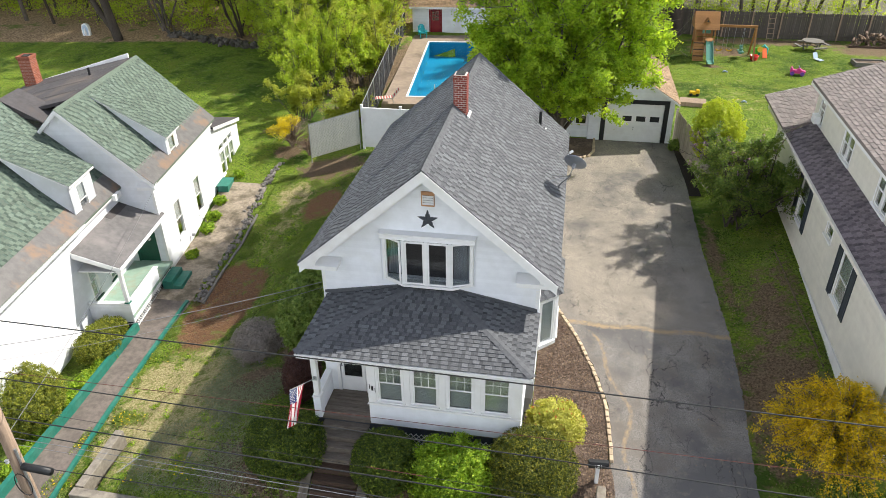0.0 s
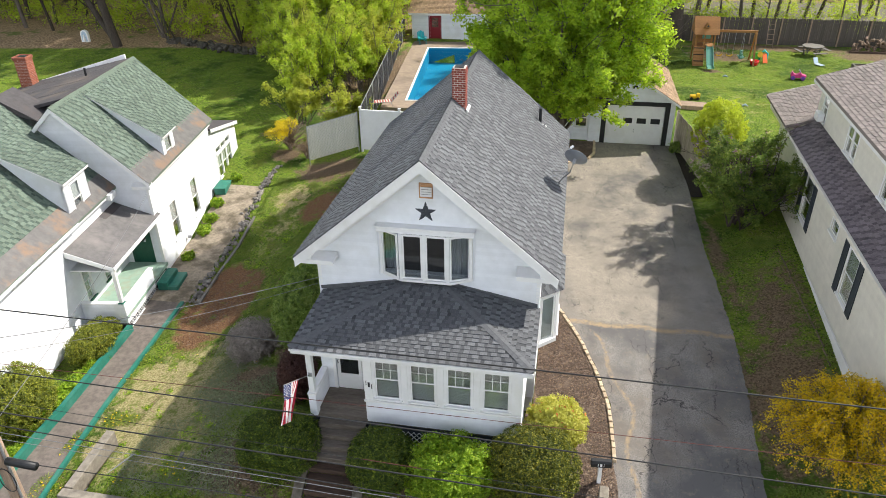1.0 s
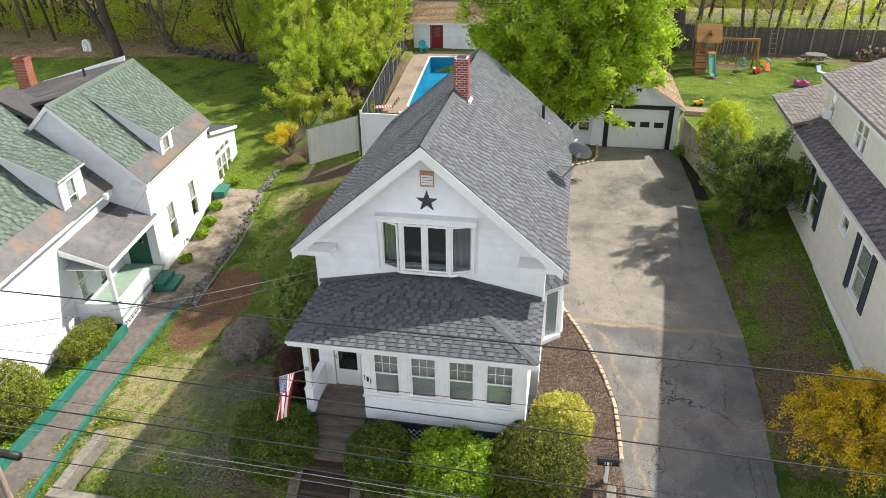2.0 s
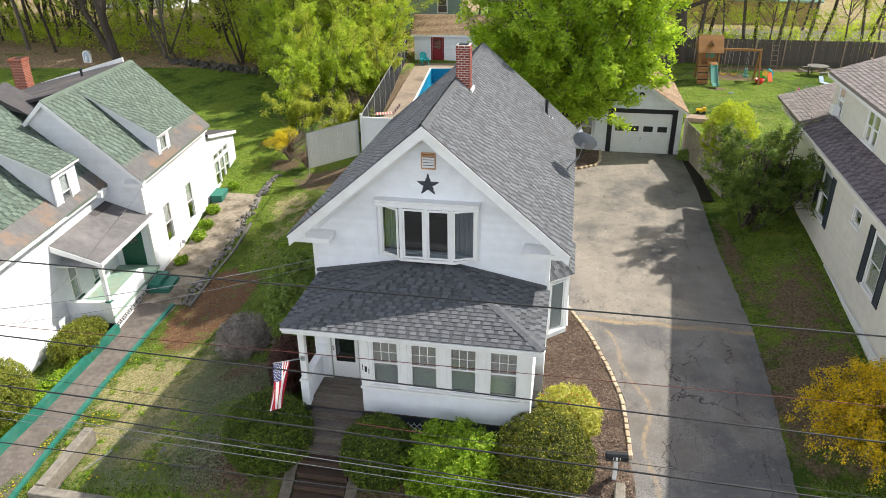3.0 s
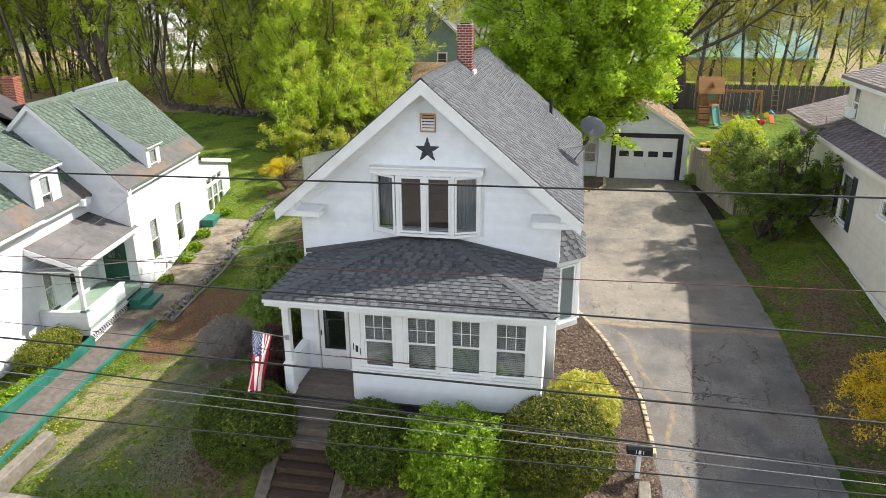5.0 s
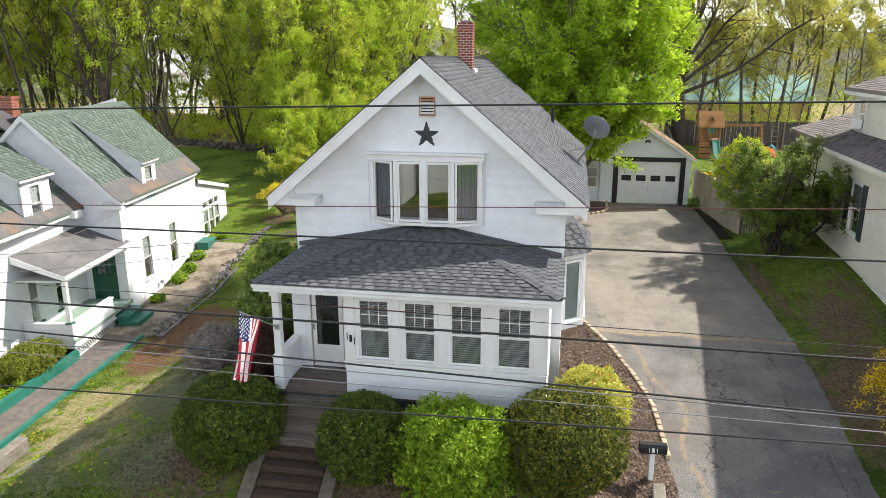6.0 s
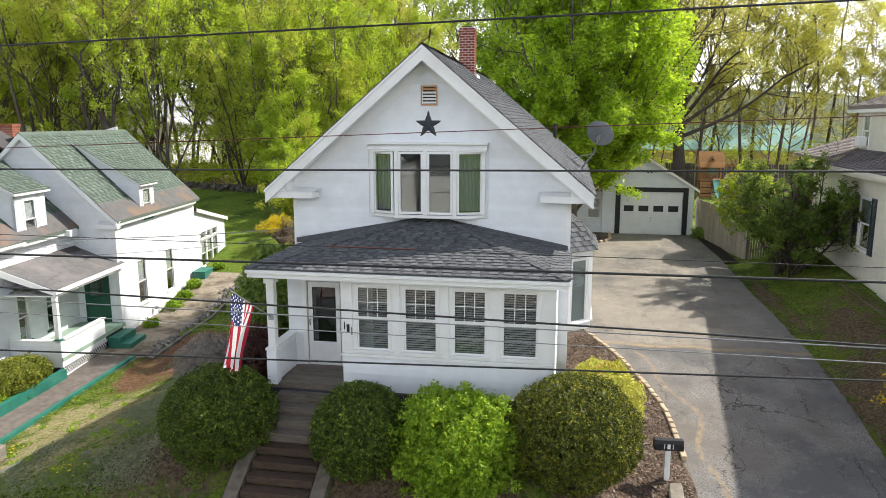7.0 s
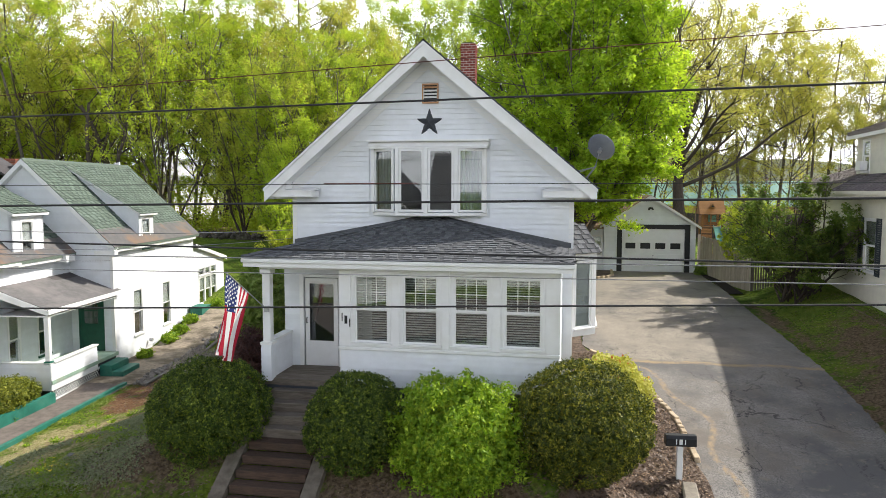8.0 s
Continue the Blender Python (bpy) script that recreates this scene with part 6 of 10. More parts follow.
# front wing
FX = -1.72
FR, FRZ = -5.75, 6.5
holes2 = [(-2.86, -2.24, 2.42, 3.83), (-3.80, -3.26, -1.12, 0.62), (-2.15, -1.55, -1.12, 0.62)]
fwall = part("side_wall", wall_cells(Shape(), -11.0, -0.002, 0.0, 2.55 - LB, [(a, b, c - LB, d - LB) for a, b, c, d in holes2[1:]], -FX, -FX + 0.15), WHITE, lh)
fwall.matrix_local = pose(0, 0, 0, 0, 0, 90)
clapboards(fwall, pose(0, 0, 0, 0, 0, -90) @ facing((FX, 0, 0), (0, 1, 0), (1, 0, 0)), lambda z: (-10.95, -0.02), 0.1, 2.5 - LB, [(a - 0.09, b + 0.09, c - 0.08 - LB, d + 0.1 - LB) for a, b, c, d in holes2[1:]] + [(-3.4, -1.55, 2.3 - LB, 5.0 - LB), (-4.4, 0, 0.9 - LB, 1.6 - LB)], WHITE, 0.11)
for a, b, c, d in holes2[1:]:
    window_unit(lh, lface((FX, a, c), (0, 1, 0), (1, 0, 0)), b - a, d - c, frame_w=0.08, sill_mat=GREEN_D, shade="half")
part("front_gable_wall", Shape().box(-9.8, FX - 0.16, -11.0, -10.85, 0, 2.5 - LB).prism([(-9.8, -11, 2.5 - LB), (FX - 0.16, -11, 2.5 - LB), (FR, -11, FRZ - 0.2 - LB)], (0, 0.15, 0)), WHITE, lh)
FEX, FEZ = -1.42, 2.48
fs = (FRZ - FEZ) / (FEX - FR)
froof = part("roof", Shape().prism([(FEX, -11.3, FEZ - 0.1 - LB), (FEX, -11.3, FEZ - LB), (FR, -11.3, FRZ - LB), (-10.1, -11.3, FEZ - LB), (-10.1, -11.3, FEZ - 0.1 - LB), (FR, -11.3, FRZ - 0.14 - LB)], (0, 11.28, 0)), GREEN_SH, lh, "green asphalt shingle roof")
sl = math.hypot(FEX - FR, FRZ - FEZ)
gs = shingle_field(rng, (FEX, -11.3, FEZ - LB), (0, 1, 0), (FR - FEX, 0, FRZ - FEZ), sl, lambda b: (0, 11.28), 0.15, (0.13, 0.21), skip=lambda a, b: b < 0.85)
shingled(gs, GREEN_SH, GREEN_SHADE, froof)
part("roof_tail", Shape().prism([(RX - 0.6, -0.02, RZ - 0.75 - LB), (FR, -0.02, FRZ - LB), (FR, -0.02, FRZ - 0.5 - LB)], (0, 1.6, 0)), ROLLED, froof)
u = Vector((FR - FEX, 0, FRZ - FEZ)).normalized()
nr = Vector((u.z, 0, -u.x))
o = Vector((FEX, -11.31, FEZ - LB)) + nr * 0.006
part("metal_eave", Shape().prism([o, o + Vector((0, 11.29, 0)), o + Vector((0, 11.29, 0)) + u * 0.88, o + u * 0.88], nr * 0.012), COPPER, froof, "rust-stained metal eave strip")
part("eave_board", Shape().box(FX + 0.025, FEX - 0.03, -10.9, -0.35, 2.28 - LB, 2.42 - LB), TRIM, lh)
part("gutter", Shape().box(FEX - 0.02, FEX + 0.08, -11.2, -3.5, 2.36 - LB, 2.44 - LB), TRIM, lh)
part("cornice_box", Shape().box(FX + 0.03, FEX + 0.15, -0.95, -0.4, 2.2 - LB, 2.46 - LB), TRIM, lh)
# shed dormer of the front wing
dslope = (FRZ - 0.4 - 4.15) / (FX - (FR + 0.4))
dm2 = part("dormer", Shape().prism([(FX, -3.38, 2.6 - LB), (FX, -3.38, 4.12 - LB), (-4.4, -3.38, 5.5 - LB)], (0, 0.1, 0)).prism([(FX, -1.68, 2.6 - LB), (FX, -1.68, 4.12 - LB), (-4.4, -1.68, 5.5 - LB)], (0, 0.1, 0)).box(FX - 0.1, FX, -3.38, -2.86, 2.3 - LB, 4.12 - LB).box(FX - 0.1, FX, -2.24, -1.58, 2.3 - LB, 4.12 - LB).box(FX - 0.1, FX, -2.86, -2.24, 3.83 - LB, 4.12 - LB), WHITE, lh)
window_unit(dm2, lface((FX, -2.86, 2.42), (0, 1, 0), (1, 0, 0)), 0.62, 1.41, frame_w=0.07, sill_mat=GREENP, shade="half")
d_end = FR + 0.75
d_top = 4.12 + (FX - d_end) * 0.51
part("dormer_roof", Shape().prism([(FX + 0.15, -3.52, 4.03 - LB), (FX + 0.15, -3.52, 4.13 - LB), (d_end, -3.52, d_top + 0.08 - LB), (d_end, -3.52, d_top - 0.02 - LB)], (0, 2.08, 0)), TRIM, dm2)
gs = shingle_field(rng, (FX + 0.16, -3.54, 4.135 - LB), (0, 1, 0), (d_end - FX - 0.16, 0, d_top - 4.05), math.hypot(d_end - FX - 0.16, d_top - 4.05), lambda b: (0, 2.12), 0.15, (0.13, 0.21))
shingled(gs, GREEN_SH, GREEN_SHADE, dm2)
# side porch with green floor, door and steps
lp = part("porch", Shape().box(FX + 0.02, 0.14, -4.45, -0.03, -1.55 - LB, -1.42 - LB), GREEN_F, lh, "small side porch with pale green floor")
part("porch_roof", Shape().prism([(FX + 0.02, -4.55, 1.62 - LB), (0.16, -4.55, 0.92 - LB), (0.16, -4.55, 0.99 - LB), (FX + 0.02, -4.55, 1.70 - LB)], (0, 4.85, 0)), PORCHROOF, lp, "brown-grey rolled porch roofing")
part("roof_patch", Shape().prism([(FX + 0.025, -1.5, 1.708 - LB), (-1.0, -1.5, 1.40 - LB), (-0.95, -0.03, 1.385 - LB), (FX + 0.025, -0.03, 1.708 - LB)], (0, 0, 0.008)), ROLLED, lp)
part("porch_fascia", Shape().box(0.165, 0.19, -4.57, 0.3, 0.83 - LB, 0.985 - LB), TRIM, lp)
part("porch_fascia", Shape().prism([(FX + 0.03, -4.58, 1.42 - LB), (0.16, -4.58, 0.80 - LB), (0.16, -4.58, 0.97 - LB), (FX + 0.03, -4.58, 1.68 - LB)], (0, 0.025, 0)), TRIM, lp)
part("porch_ceiling", Shape().box(FX + 0.03, 0.12, -4.5, -0.03, 0.74 - LB, 0.78 - LB), TRIM, lp)
part("post", Shape().box(-0.06, 0.10, -4.48, -4.32, -0.75 - LB, 0.735 - LB), TRIM, lp, bevel=0.012)
part("post_foot", Shape().box(-0.09, 0.13, -4.51, -4.29, -0.80 - LB, -0.755 - LB), GREENP, lp)
r1 = part("railing_wall", Shape().box(-0.02, 0.10, -4.45, -1.55, -1.415 - LB, -0.86 - LB), WHITE, lp)
part("rail_cap", Shape().box(-0.07, 0.15, -4.25, -1.5, -0.855 - LB, -0.80 - LB), TRIM, r1, bevel=0.008)
r2 = part("railing_wall", Shape().box(FX + 0.03, -0.03, -4.45, -4.33, -1.415 - LB, -0.86 - LB), WHITE, lp)
part("rail_cap", Shape().box(FX + 0.03, -0.1, -4.5, -4.28, -0.855 - LB, -0.80 - LB), TRIM, r2, bevel=0.008)
clapboards(r1, facing((0.10, 0, 0), (0, 1, 0), (1, 0, 0)), lambda z: (-4.45, -1.55), -1.75 - LB, -0.87 - LB, [], WHITE, 0.11)
clapboards(r2, facing((0, -4.45, 0), (1, 0, 0), (0, -1, 0)), lambda z: (FX + 0.03, 0.1), -1.75 - LB, -0.87 - LB, [], WHITE, 0.11)
lt = Shape()
for k in range(20):
    for s in (1, -1):
        lt.box(0.05 + 0.005 * s, 0.058 + 0.005 * s, -0.012, 0.012, -0.19, 0.19, Matrix.Translation((0, -4.35 + 0.15 * k, 0.19)) @ pose(0, 0, 0, 42 * s, 0, 0))
part("lattice", lt, TRIM, lp)
part("porch_skirt", Shape().box(-1.6, 0.03, -4.4, -0.05, -0.3, 0.5), GREYF, lp)
part("skirt_board", Shape().box(0.05, 0.12, -4.45, -0.3, -0.05, 0.03).box(0.05, 0.12, -4.45, -0.3, 0.34, 0.39), TRIM, lp)
gd = part("green_door", Shape().box(-1.32, -0.50, -0.03, -0.002, -1.41 - LB, 0.62 - LB), GREEN_D, lh, "dark green panelled door with small panes")
for i in range(3):
    for j in range(3):
        x, z = -1.18 + 0.19 * i, -0.32 + 0.27 * j
        part("pane", Shape().box(x, x + 0.16, -0.036, -0.031, z - LB, z + 0.23 - LB), GLASS, gd)
        # dark sheet behind the pane stands in for the unlit room
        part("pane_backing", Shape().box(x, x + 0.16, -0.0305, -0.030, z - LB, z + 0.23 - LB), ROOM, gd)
part("door_casing", Shape().box(-1.42, -1.325, -0.04, -0.002, -1.41 - LB, 0.72 - LB).box(-0.495, -0.40, -0.04, -0.002, -1.41 - LB, 0.72 - LB).box(-1.32, -0.50, -0.04, -0.002, 0.625 - LB, 0.72 - LB), GREEN_D, gd)
lsteps = part("steps", Shape().box(0.15, 0.62, -1.5, -0.2, -0.2, -1.62 - LB).box(0.62, 1.05, -1.5, -0.2, -0.2, -1.84 - LB), GREENP, lh, "two green painted wooden steps", bevel=0.015)
solid("step_box", Shape().box(-0.3, 0.3, -0.55, 0.55, -0.2, 0.28).box(-0.34, 0.34, -0.6, 0.6, 0.28, 0.33), GREENP, "green painted basement hatch beside the wall", "hatch", bevel=0.01, at=pose(-15.05, 16.5, land(-15.05, 16.5), 0, 0, 8))
solid("utility_meter", Shape().tube([(0, 0, -0.06), (0, 0, 0.06)], 0.08, 14), GALV, "small grey pipe cap on the house wall", "pipe cap", at=Matrix.Translation((-14.62, 11.6, -1.55)) @ pose(0, 0, 0, 0, 90, 8))

# ---- the cream house with the skirt roof ----
rng = np.random.default_rng(31)
rh = thing("house", (13.3, 6.0, 0.6), "cream two-storey house with weathered purple-grey skirt roof", "house")
RB = 0.6


def rpart(name, shape, mat, parent=None, label="", **kw):
    ob = part(name, shape, mat, rh, label, **kw)
    ob.matrix_parent_inverse = rh.matrix_world.inverted()
    return ob


RX0, RY0, RY1 = 13.3, -0.4, 16.75
holes3 = [(4.0, 4.95, 2.2, 3.95), (9.95, 10.95, 2.22, 3.95), (6.42, 7.15, 3.45, 3.95)]
m90 = pose(0, 0, 0, 0, 0, 90)
rw = rpart("side_wall", wall_cells(Shape(), RY0, RY1, 0.3, 4.9, holes3, -RX0 - 0.16, -RX0), CREAM)
rw.matrix_parent_inverse = Matrix.Identity(4)
rw.matrix_basis = rh.matrix_world.inverted() @ m90
clap_m = m90.inverted() @ facing((RX0, 0, 0), (0, 1, 0), (-1, 0, 0))
clapboards(rw, clap_m, lambda z: (RY0, RY1), 1.04, 4.85, [(a - 0.1, b + 0.1, c - 0.1, d + 0.1) for a, b, c, d in holes3], CREAM, 0.115)
rpart("foundation", Shape().box(RX0 - 0.05, 22, RY0 - 0.05, RY1 + 0.05, -1.2, 1.02), TRIM, label="pale painted stone foundation")
for a, b, c, d in holes3:
    m = facing((RX0, b, c), (0, -1, 0), (-1, 0, 0))
    w = window_unit(rh, m, b - a, d - c, frame_w=0.08, rails=(d - c) > 1, shade="half")
    w.matrix_parent_inverse = rh.matrix_world.inverted()
    if d - c > 1:
        for y0 in (a - 0.52, b + 0.10):
            sh = Shape().box(RX0 - 0.05, RX0 - 0.018, y0, y0 + 0.42, c - 0.12, c - 0.05).box(RX0 - 0.05, RX0 - 0.018, y0, y0 + 0.42, d + 0.02, d + 0.09).box(RX0 - 0.05, RX0 - 0.018, y0, y0 + 0.05, c - 0.05, d + 0.02).box(RX0 - 0.05, RX0 - 0.018, y0 + 0.37, y0 + 0.42, c - 0.05, d + 0.02)
            shut = rpart("shutter", sh, NAVY, label="dark slate louvred shutter")
            n = 24
            lv = Shape()
            for k in range(n):
                z = c - 0.05 + (d - c + 0.07) * k / n
                lv.put([(RX0 - 0.02, y0 + 0.05, z + 0.06), (RX0 - 0.02, y0 + 0.37, z + 0.06), (RX0 - 0.045, y0 + 0.37, z), (RX0 - 0.045, y0 + 0.05, z)], [(0, 1, 2, 3)])
            ob = part("louvres", lv, NAVY, shut)
for y in (8.3, 1.2):
    rpart("foundation_vent", Shape().box(RX0 - 0.07, RX0 - 0.051, y, y + 0.35, 0.72, 0.98), BLACKP)
    rpart("foundation_vent_frame", Shape().box(RX0 - 0.08, RX0 - 0.071, y + 0.15, y + 0.2, 0.70, 1.0), TRIM)
SX0, SZ0, SX1, SZ1 = 12.72, 4.98, 13.72, 5.56
skirt = rpart("skirt_roof", Shape().prism([(SX0, RY0 - 0.5, SZ0 - 0.1), (SX0, RY0 - 0.5, SZ0), (SX1, RY0 - 0.5, SZ1), (SX1, RY0 - 0.5, SZ1 - 0.12)], (0, 13.9, 0)), PURP_SH, label="weathered purple-grey skirt roof")
gs = shingle_field(rng, (SX0, RY0 - 0.5, SZ0), (0, 1, 0), (SX1 - SX0, 0, SZ1 - SZ0), math.hypot(SX1 - SX0, SZ1 - SZ0), lambda b: (0, 13.9), 0.13, (0.16, 0.24))
shingled(gs, PURP_SH, PURP_SHADE, skirt)
rpart("eave_soffit", Shape().box(SX0 + 0.02, RX0 - 0.02, RY0 - 0.45, 17.1, 4.72, 4.86), CREAM)
rpart("gutter", Shape().box(SX0 - 0.09, SX0 - 0.002, RY0 - 0.5, 13.4, SZ0 - 0.15, SZ0 - 0.03), CREAM)
UX, UY1 = 13.74, 13.45
holes4 = [(12.2, 12.82, 5.68, 6.78), (8.15, 9.3, 5.66, 6.76), (4.1, 5.25, 5.66, 6.76)]
uw = rpart("upper_wall", wall_cells(Shape(), RY0, UY1, 5.3, 7.15, holes4, -UX - 0.14, -UX), CREAM)
uw.matrix_parent_inverse = Matrix.Identity(4)
uw.matrix_basis = rh.matrix_world.inverted() @ m90
clapboards(uw, m90.inverted() @ facing((UX, 0, 0), (0, 1, 0), (-1, 0, 0)), lambda z: (RY0, UY1), 5.5, 7.05, [(a - 0.1, b + 0.1, c - 0.1, d + 0.1) for a, b, c, d in holes4], CREAM, 0.115)
for a, b, c, d in holes4:
    w = window_unit(rh, facing((UX, b, c), (0, -1, 0), (-1, 0, 0)), (b - a) if b - a < 1 else (b - a) / 2 - 0.05, d - c, frame_w=0.07, shade="half")
    w.matrix_parent_inverse = rh.matrix_world.inverted()
    if b - a > 1:
        w = window_unit(rh, facing((UX, (a + b) / 2 - 0.05, c), (0, -1, 0), (-1, 0, 0)), (b - a) / 2 - 0.05, d - c, frame_w=0.07)
        w.matrix_parent_inverse = rh.matrix_world.inverted()
ac = Shape().box(UX - 0.28, UX - 0.03, 12.28, 12.76, 5.70, 6.03)
a_c = rpart("air_conditioner", ac, TRIM, label="white window air conditioner", bevel=0.01)
rpart("upper_rear_wall", Shape().box(UX + 0.002, 21.8, UY1 - 0.14, UY1, 5.0, 7.15), CREAM)
rpart("front_wall", Shape().box(RX0 + 0.002, 21.8, RY0, RY0 + 0.15, 1.13, 7.15), CREAM)
rpart("rear_wall", Shape().prism([(RX0 + 0.165, RY1 - 0.15, 1.13), (21.8, RY1 - 0.15, 1.13), (21.8, RY1 - 0.15, 5.15), (17.6, RY1 - 0.15, 6.6), (RX0 + 0.165, RY1 - 0.15, 5.3)], (0, 0.15, 0)), CREAM)
TX0, TZ0, TXR, TZR = 13.42, 7.14, 17.6, 8.55
troof = rpart("roof", Shape().prism([(TX0, RY0 - 0.5, TZ0 - 0.12), (TX0, RY0 - 0.5, TZ0), (TXR, RY0 - 0.5, TZR), (22.0, RY0 - 0.5, TZ0), (22.0, RY0 - 0.5, TZ0 - 0.12)], (0, 14.57, 0)), BROWN_SH, label="brown-grey asphalt shingle roof")
gs = shingle_field(rng, (TX0, RY0 - 0.5, TZ0), (0, 1, 0), (TXR - TX0, 0, TZR - TZ0), math.hypot(TXR - TX0, TZR - TZ0), lambda b: (0, 14.57), 0.15, (0.2, 0.32))
tagged(part("shingles", gs, BROWN_SH, troof), kind="stuff")
rpart("eave_board", Shape().box(TX0 + 0.02, TX0 + 0.05, RY0 - 0.45, 13.85, TZ0 - 0.25, TZ0 - 0.125), TRIM)
rpart("eave_soffit", Shape().box(TX0 + 0.055, UX + 0.1, RY0 - 0.45, 13.85, TZ0 - 0.2, TZ0 - 0.17), TRIM)
# lower roof of the rear wing
hx, hz0, hz1, hy0, hyl = 12.56, 5.22, 6.75, 13.01, 4.4
hroof = rpart("rear_roof", Shape().prism([(hx, hy0, hz0 - 0.1), (hx, hy0, hz0), (17.6, hy0, hz1), (22.0, hy0, hz0), (22.0, hy0, hz0 - 0.1), (17.6, hy0, hz1 - 0.12)], (0, hyl, 0)), BROWN_SH, label="brown-grey shingle roof of the rear wing")
gs = shingle_field(rng, (hx, hy0, hz0 + 0.005), (0, 1, 0), (17.6 - hx, 0, hz1 - hz0), math.hypot(17.6 - hx, hz1 - hz0), lambda b: (0, hyl), 0.15, (0.28, 0.32))
tagged(part("shingles", gs, BROWN_SH, hroof), kind="stuff")
rpart("rake_board", Shape().prism([(hx, hy0 + hyl + 0.003, hz0 - 0.14), (hx, hy0 + hyl + 0.003, hz0 + 0.01), (17.6, hy0 + hyl + 0.003, hz1 + 0.01), (17.6, hy0 + hyl + 0.003, hz1 - 0.14)], (0, 0.025, 0)), TRIM)

rh.matrix_world = Matrix.Translation((13.3, 9.0, 0)) @ pose(0, 0, 0, 0, 0, -2.0) @ Matrix.Translation((-13.3, -9.0, 0)) @ rh.matrix_world

# ---- garage and its annex ----
rng = np.random.default_rng(41)
ga = thing("garage", (7.25, 22.0, 0.7), "white clapboard garage with black-trimmed overhead door", "garage")


def gpart(name, shape, mat, parent=None, label="", **kw):
    ob = part(name, shape, mat, parent or ga, label, **kw)
    if parent is None:
        ob.matrix_parent_inverse = ga.matrix_world.inverted()
    return ob


GX0, GX1, GZ, GA, GC = 4.95, 9.55, 3.15, 4.72, 7.25
gf_ = wall_cells(Shape(), GX0, GX1, 0.4, GZ, [(5.87, 9.02, 0.4, 2.97)], 22.0, 22.14).prism([(GX0, 22.0, GZ), (GX1, 22.0, GZ), (GC, 22.0, GA - 0.1)], (0, 0.14, 0))
gw = gpart("front_wall", gf_, WHITE)
clapboards(gw, facing((0, 22.0, 0), (1, 0, 0), (0, -1, 0)), lambda z: (GX0, GX1) if z < GZ else (GC - (GA - 0.1 - z) * 1.46, GC + (GA - 0.1 - z) * 1.46), 0.75, 4.55, [(5.6, 9.28, 0.4, 3.22)], WHITE, 0.115)
gpart("side_wall", Shape().box(GX0, GX0 + 0.14, 22.145, 29, 0.4, GZ), WHITE)
gpart("side_wall", Shape().box(GX1 - 0.14, GX1, 22.145, 29, 0.4, GZ), WHITE)
gpart("rear_wall", Shape().box(GX0 + 0.145, GX1 - 0.145, 28.86, 29, 0.4, GZ), WHITE)
gpart("door_trim", Shape().box(5.62, 5.87, 21.955, 21.998, 0.55, 3.20).box(9.02, 9.27, 21.955, 21.998, 0.55, 3.20).box(5.87, 9.02, 21.955, 21.998, 2.97, 3.20), BLACKP, label="black painted door surround")
gpart("base_block", Shape().box(GX0 - 0.02, 5.6, 21.94, 22.0, 0.4, 0.74).box(9.29, GX1 + 0.02, 21.94, 22.0, 0.4, 0.74), GREYF)
gd = gpart("garage_door", Shape().box(5.89, 9.0, 22.05, 22.08, 0.62, 2.96), TRIM, label="white panelled overhead door with four small panes")
for r in range(4):
    z0 = 0.64 + 0.58 * r
    part("door_section", Shape().box(5.9, 8.99, 22.042, 22.0495, z0, z0 + 0.565), TRIM, gd).matrix_parent_inverse = Matrix.Identity(4)
    for c in range(4):
        x0 = 6.02 + 0.75 * c
        if r == 2:
            part("pane", Shape().box(x0 + 0.04, x0 + 0.54, 22.034, 22.041, z0 + 0.14, z0 + 0.44), BLACKP, gd, "dark little door pane")
        else:
            part("door_panel", Shape().box(x0, x0 + 0.6, 22.03, 22.0415, z0 + 0.13, z0 + 0.44), TRIM, gd, bevel=0.01)
part("handle", Shape().box(7.42, 7.48, 22.01, 22.029, 1.55, 1.62).box(7.42, 7.48, 22.01, 22.029, 1.42, 1.47), GALV, gd)
pg = (GA - 3.1) / (GC - 4.72)
grf = gpart("roof", Shape().prism([(4.72, 21.75, 3.02), (4.72, 21.75, 3.12), (GC, 21.75, GA), (9.78, 21.75, 3.12), (9.78, 21.75, 3.02), (GC, 21.75, GA - 0.1)], (0, 7.5, 0)), TAN_SH, label="tan-brown shingle garage roof")
for s in (-1, 1):
    x = GC + s * 2.55
    gs = shingle_field(rng, (x, 21.73 if s > 0 else 29.27, 3.115), (0, s, 0), (-s * 2.55, 0, GA - 3.115), math.hypot(2.55, GA - 3.115), lambda b: (0, 7.54), 0.145)
    tagged(part("shingles", gs, TAN_SH, grf), kind="stuff")
    gpart("rake_board", Shape().prism([(GC + s * 2.53, 21.72, 2.98), (GC + s * 2.53, 21.72, 3.1), (GC, 21.72, GA - 0.01), (GC, 21.72, GA - 0.14)], (0, 0.028, 0)), TRIM)
lampg = gpart("flood_lamp", Shape().box(7.2, 7.36, 21.93, 21.998, 4.02, 4.1).tube([(7.22, 21.95, 4.06), (7.18, 21.86, 3.98)], 0.05, 8).tube([(7.34, 21.95, 4.06), (7.38, 21.86, 3.98)], 0.05, 8), BLACKP, label="black twin flood lamp")
ax = wall_cells(Shape(), 2.2, 4.94, 0.4, 2.95, [(4.22, 4.86, 1.5, 2.55)], 22.35, 22.48)
axw = gpart("annex_wall", ax, WHITE)
clapboards(axw, facing((0, 22.35, 0), (1, 0, 0), (0, -1, 0)), lambda z: (2.2, 4.92), 0.75, 2.9, [(4.12, 4.93, 1.4, 2.65)], WHITE, 0.115)
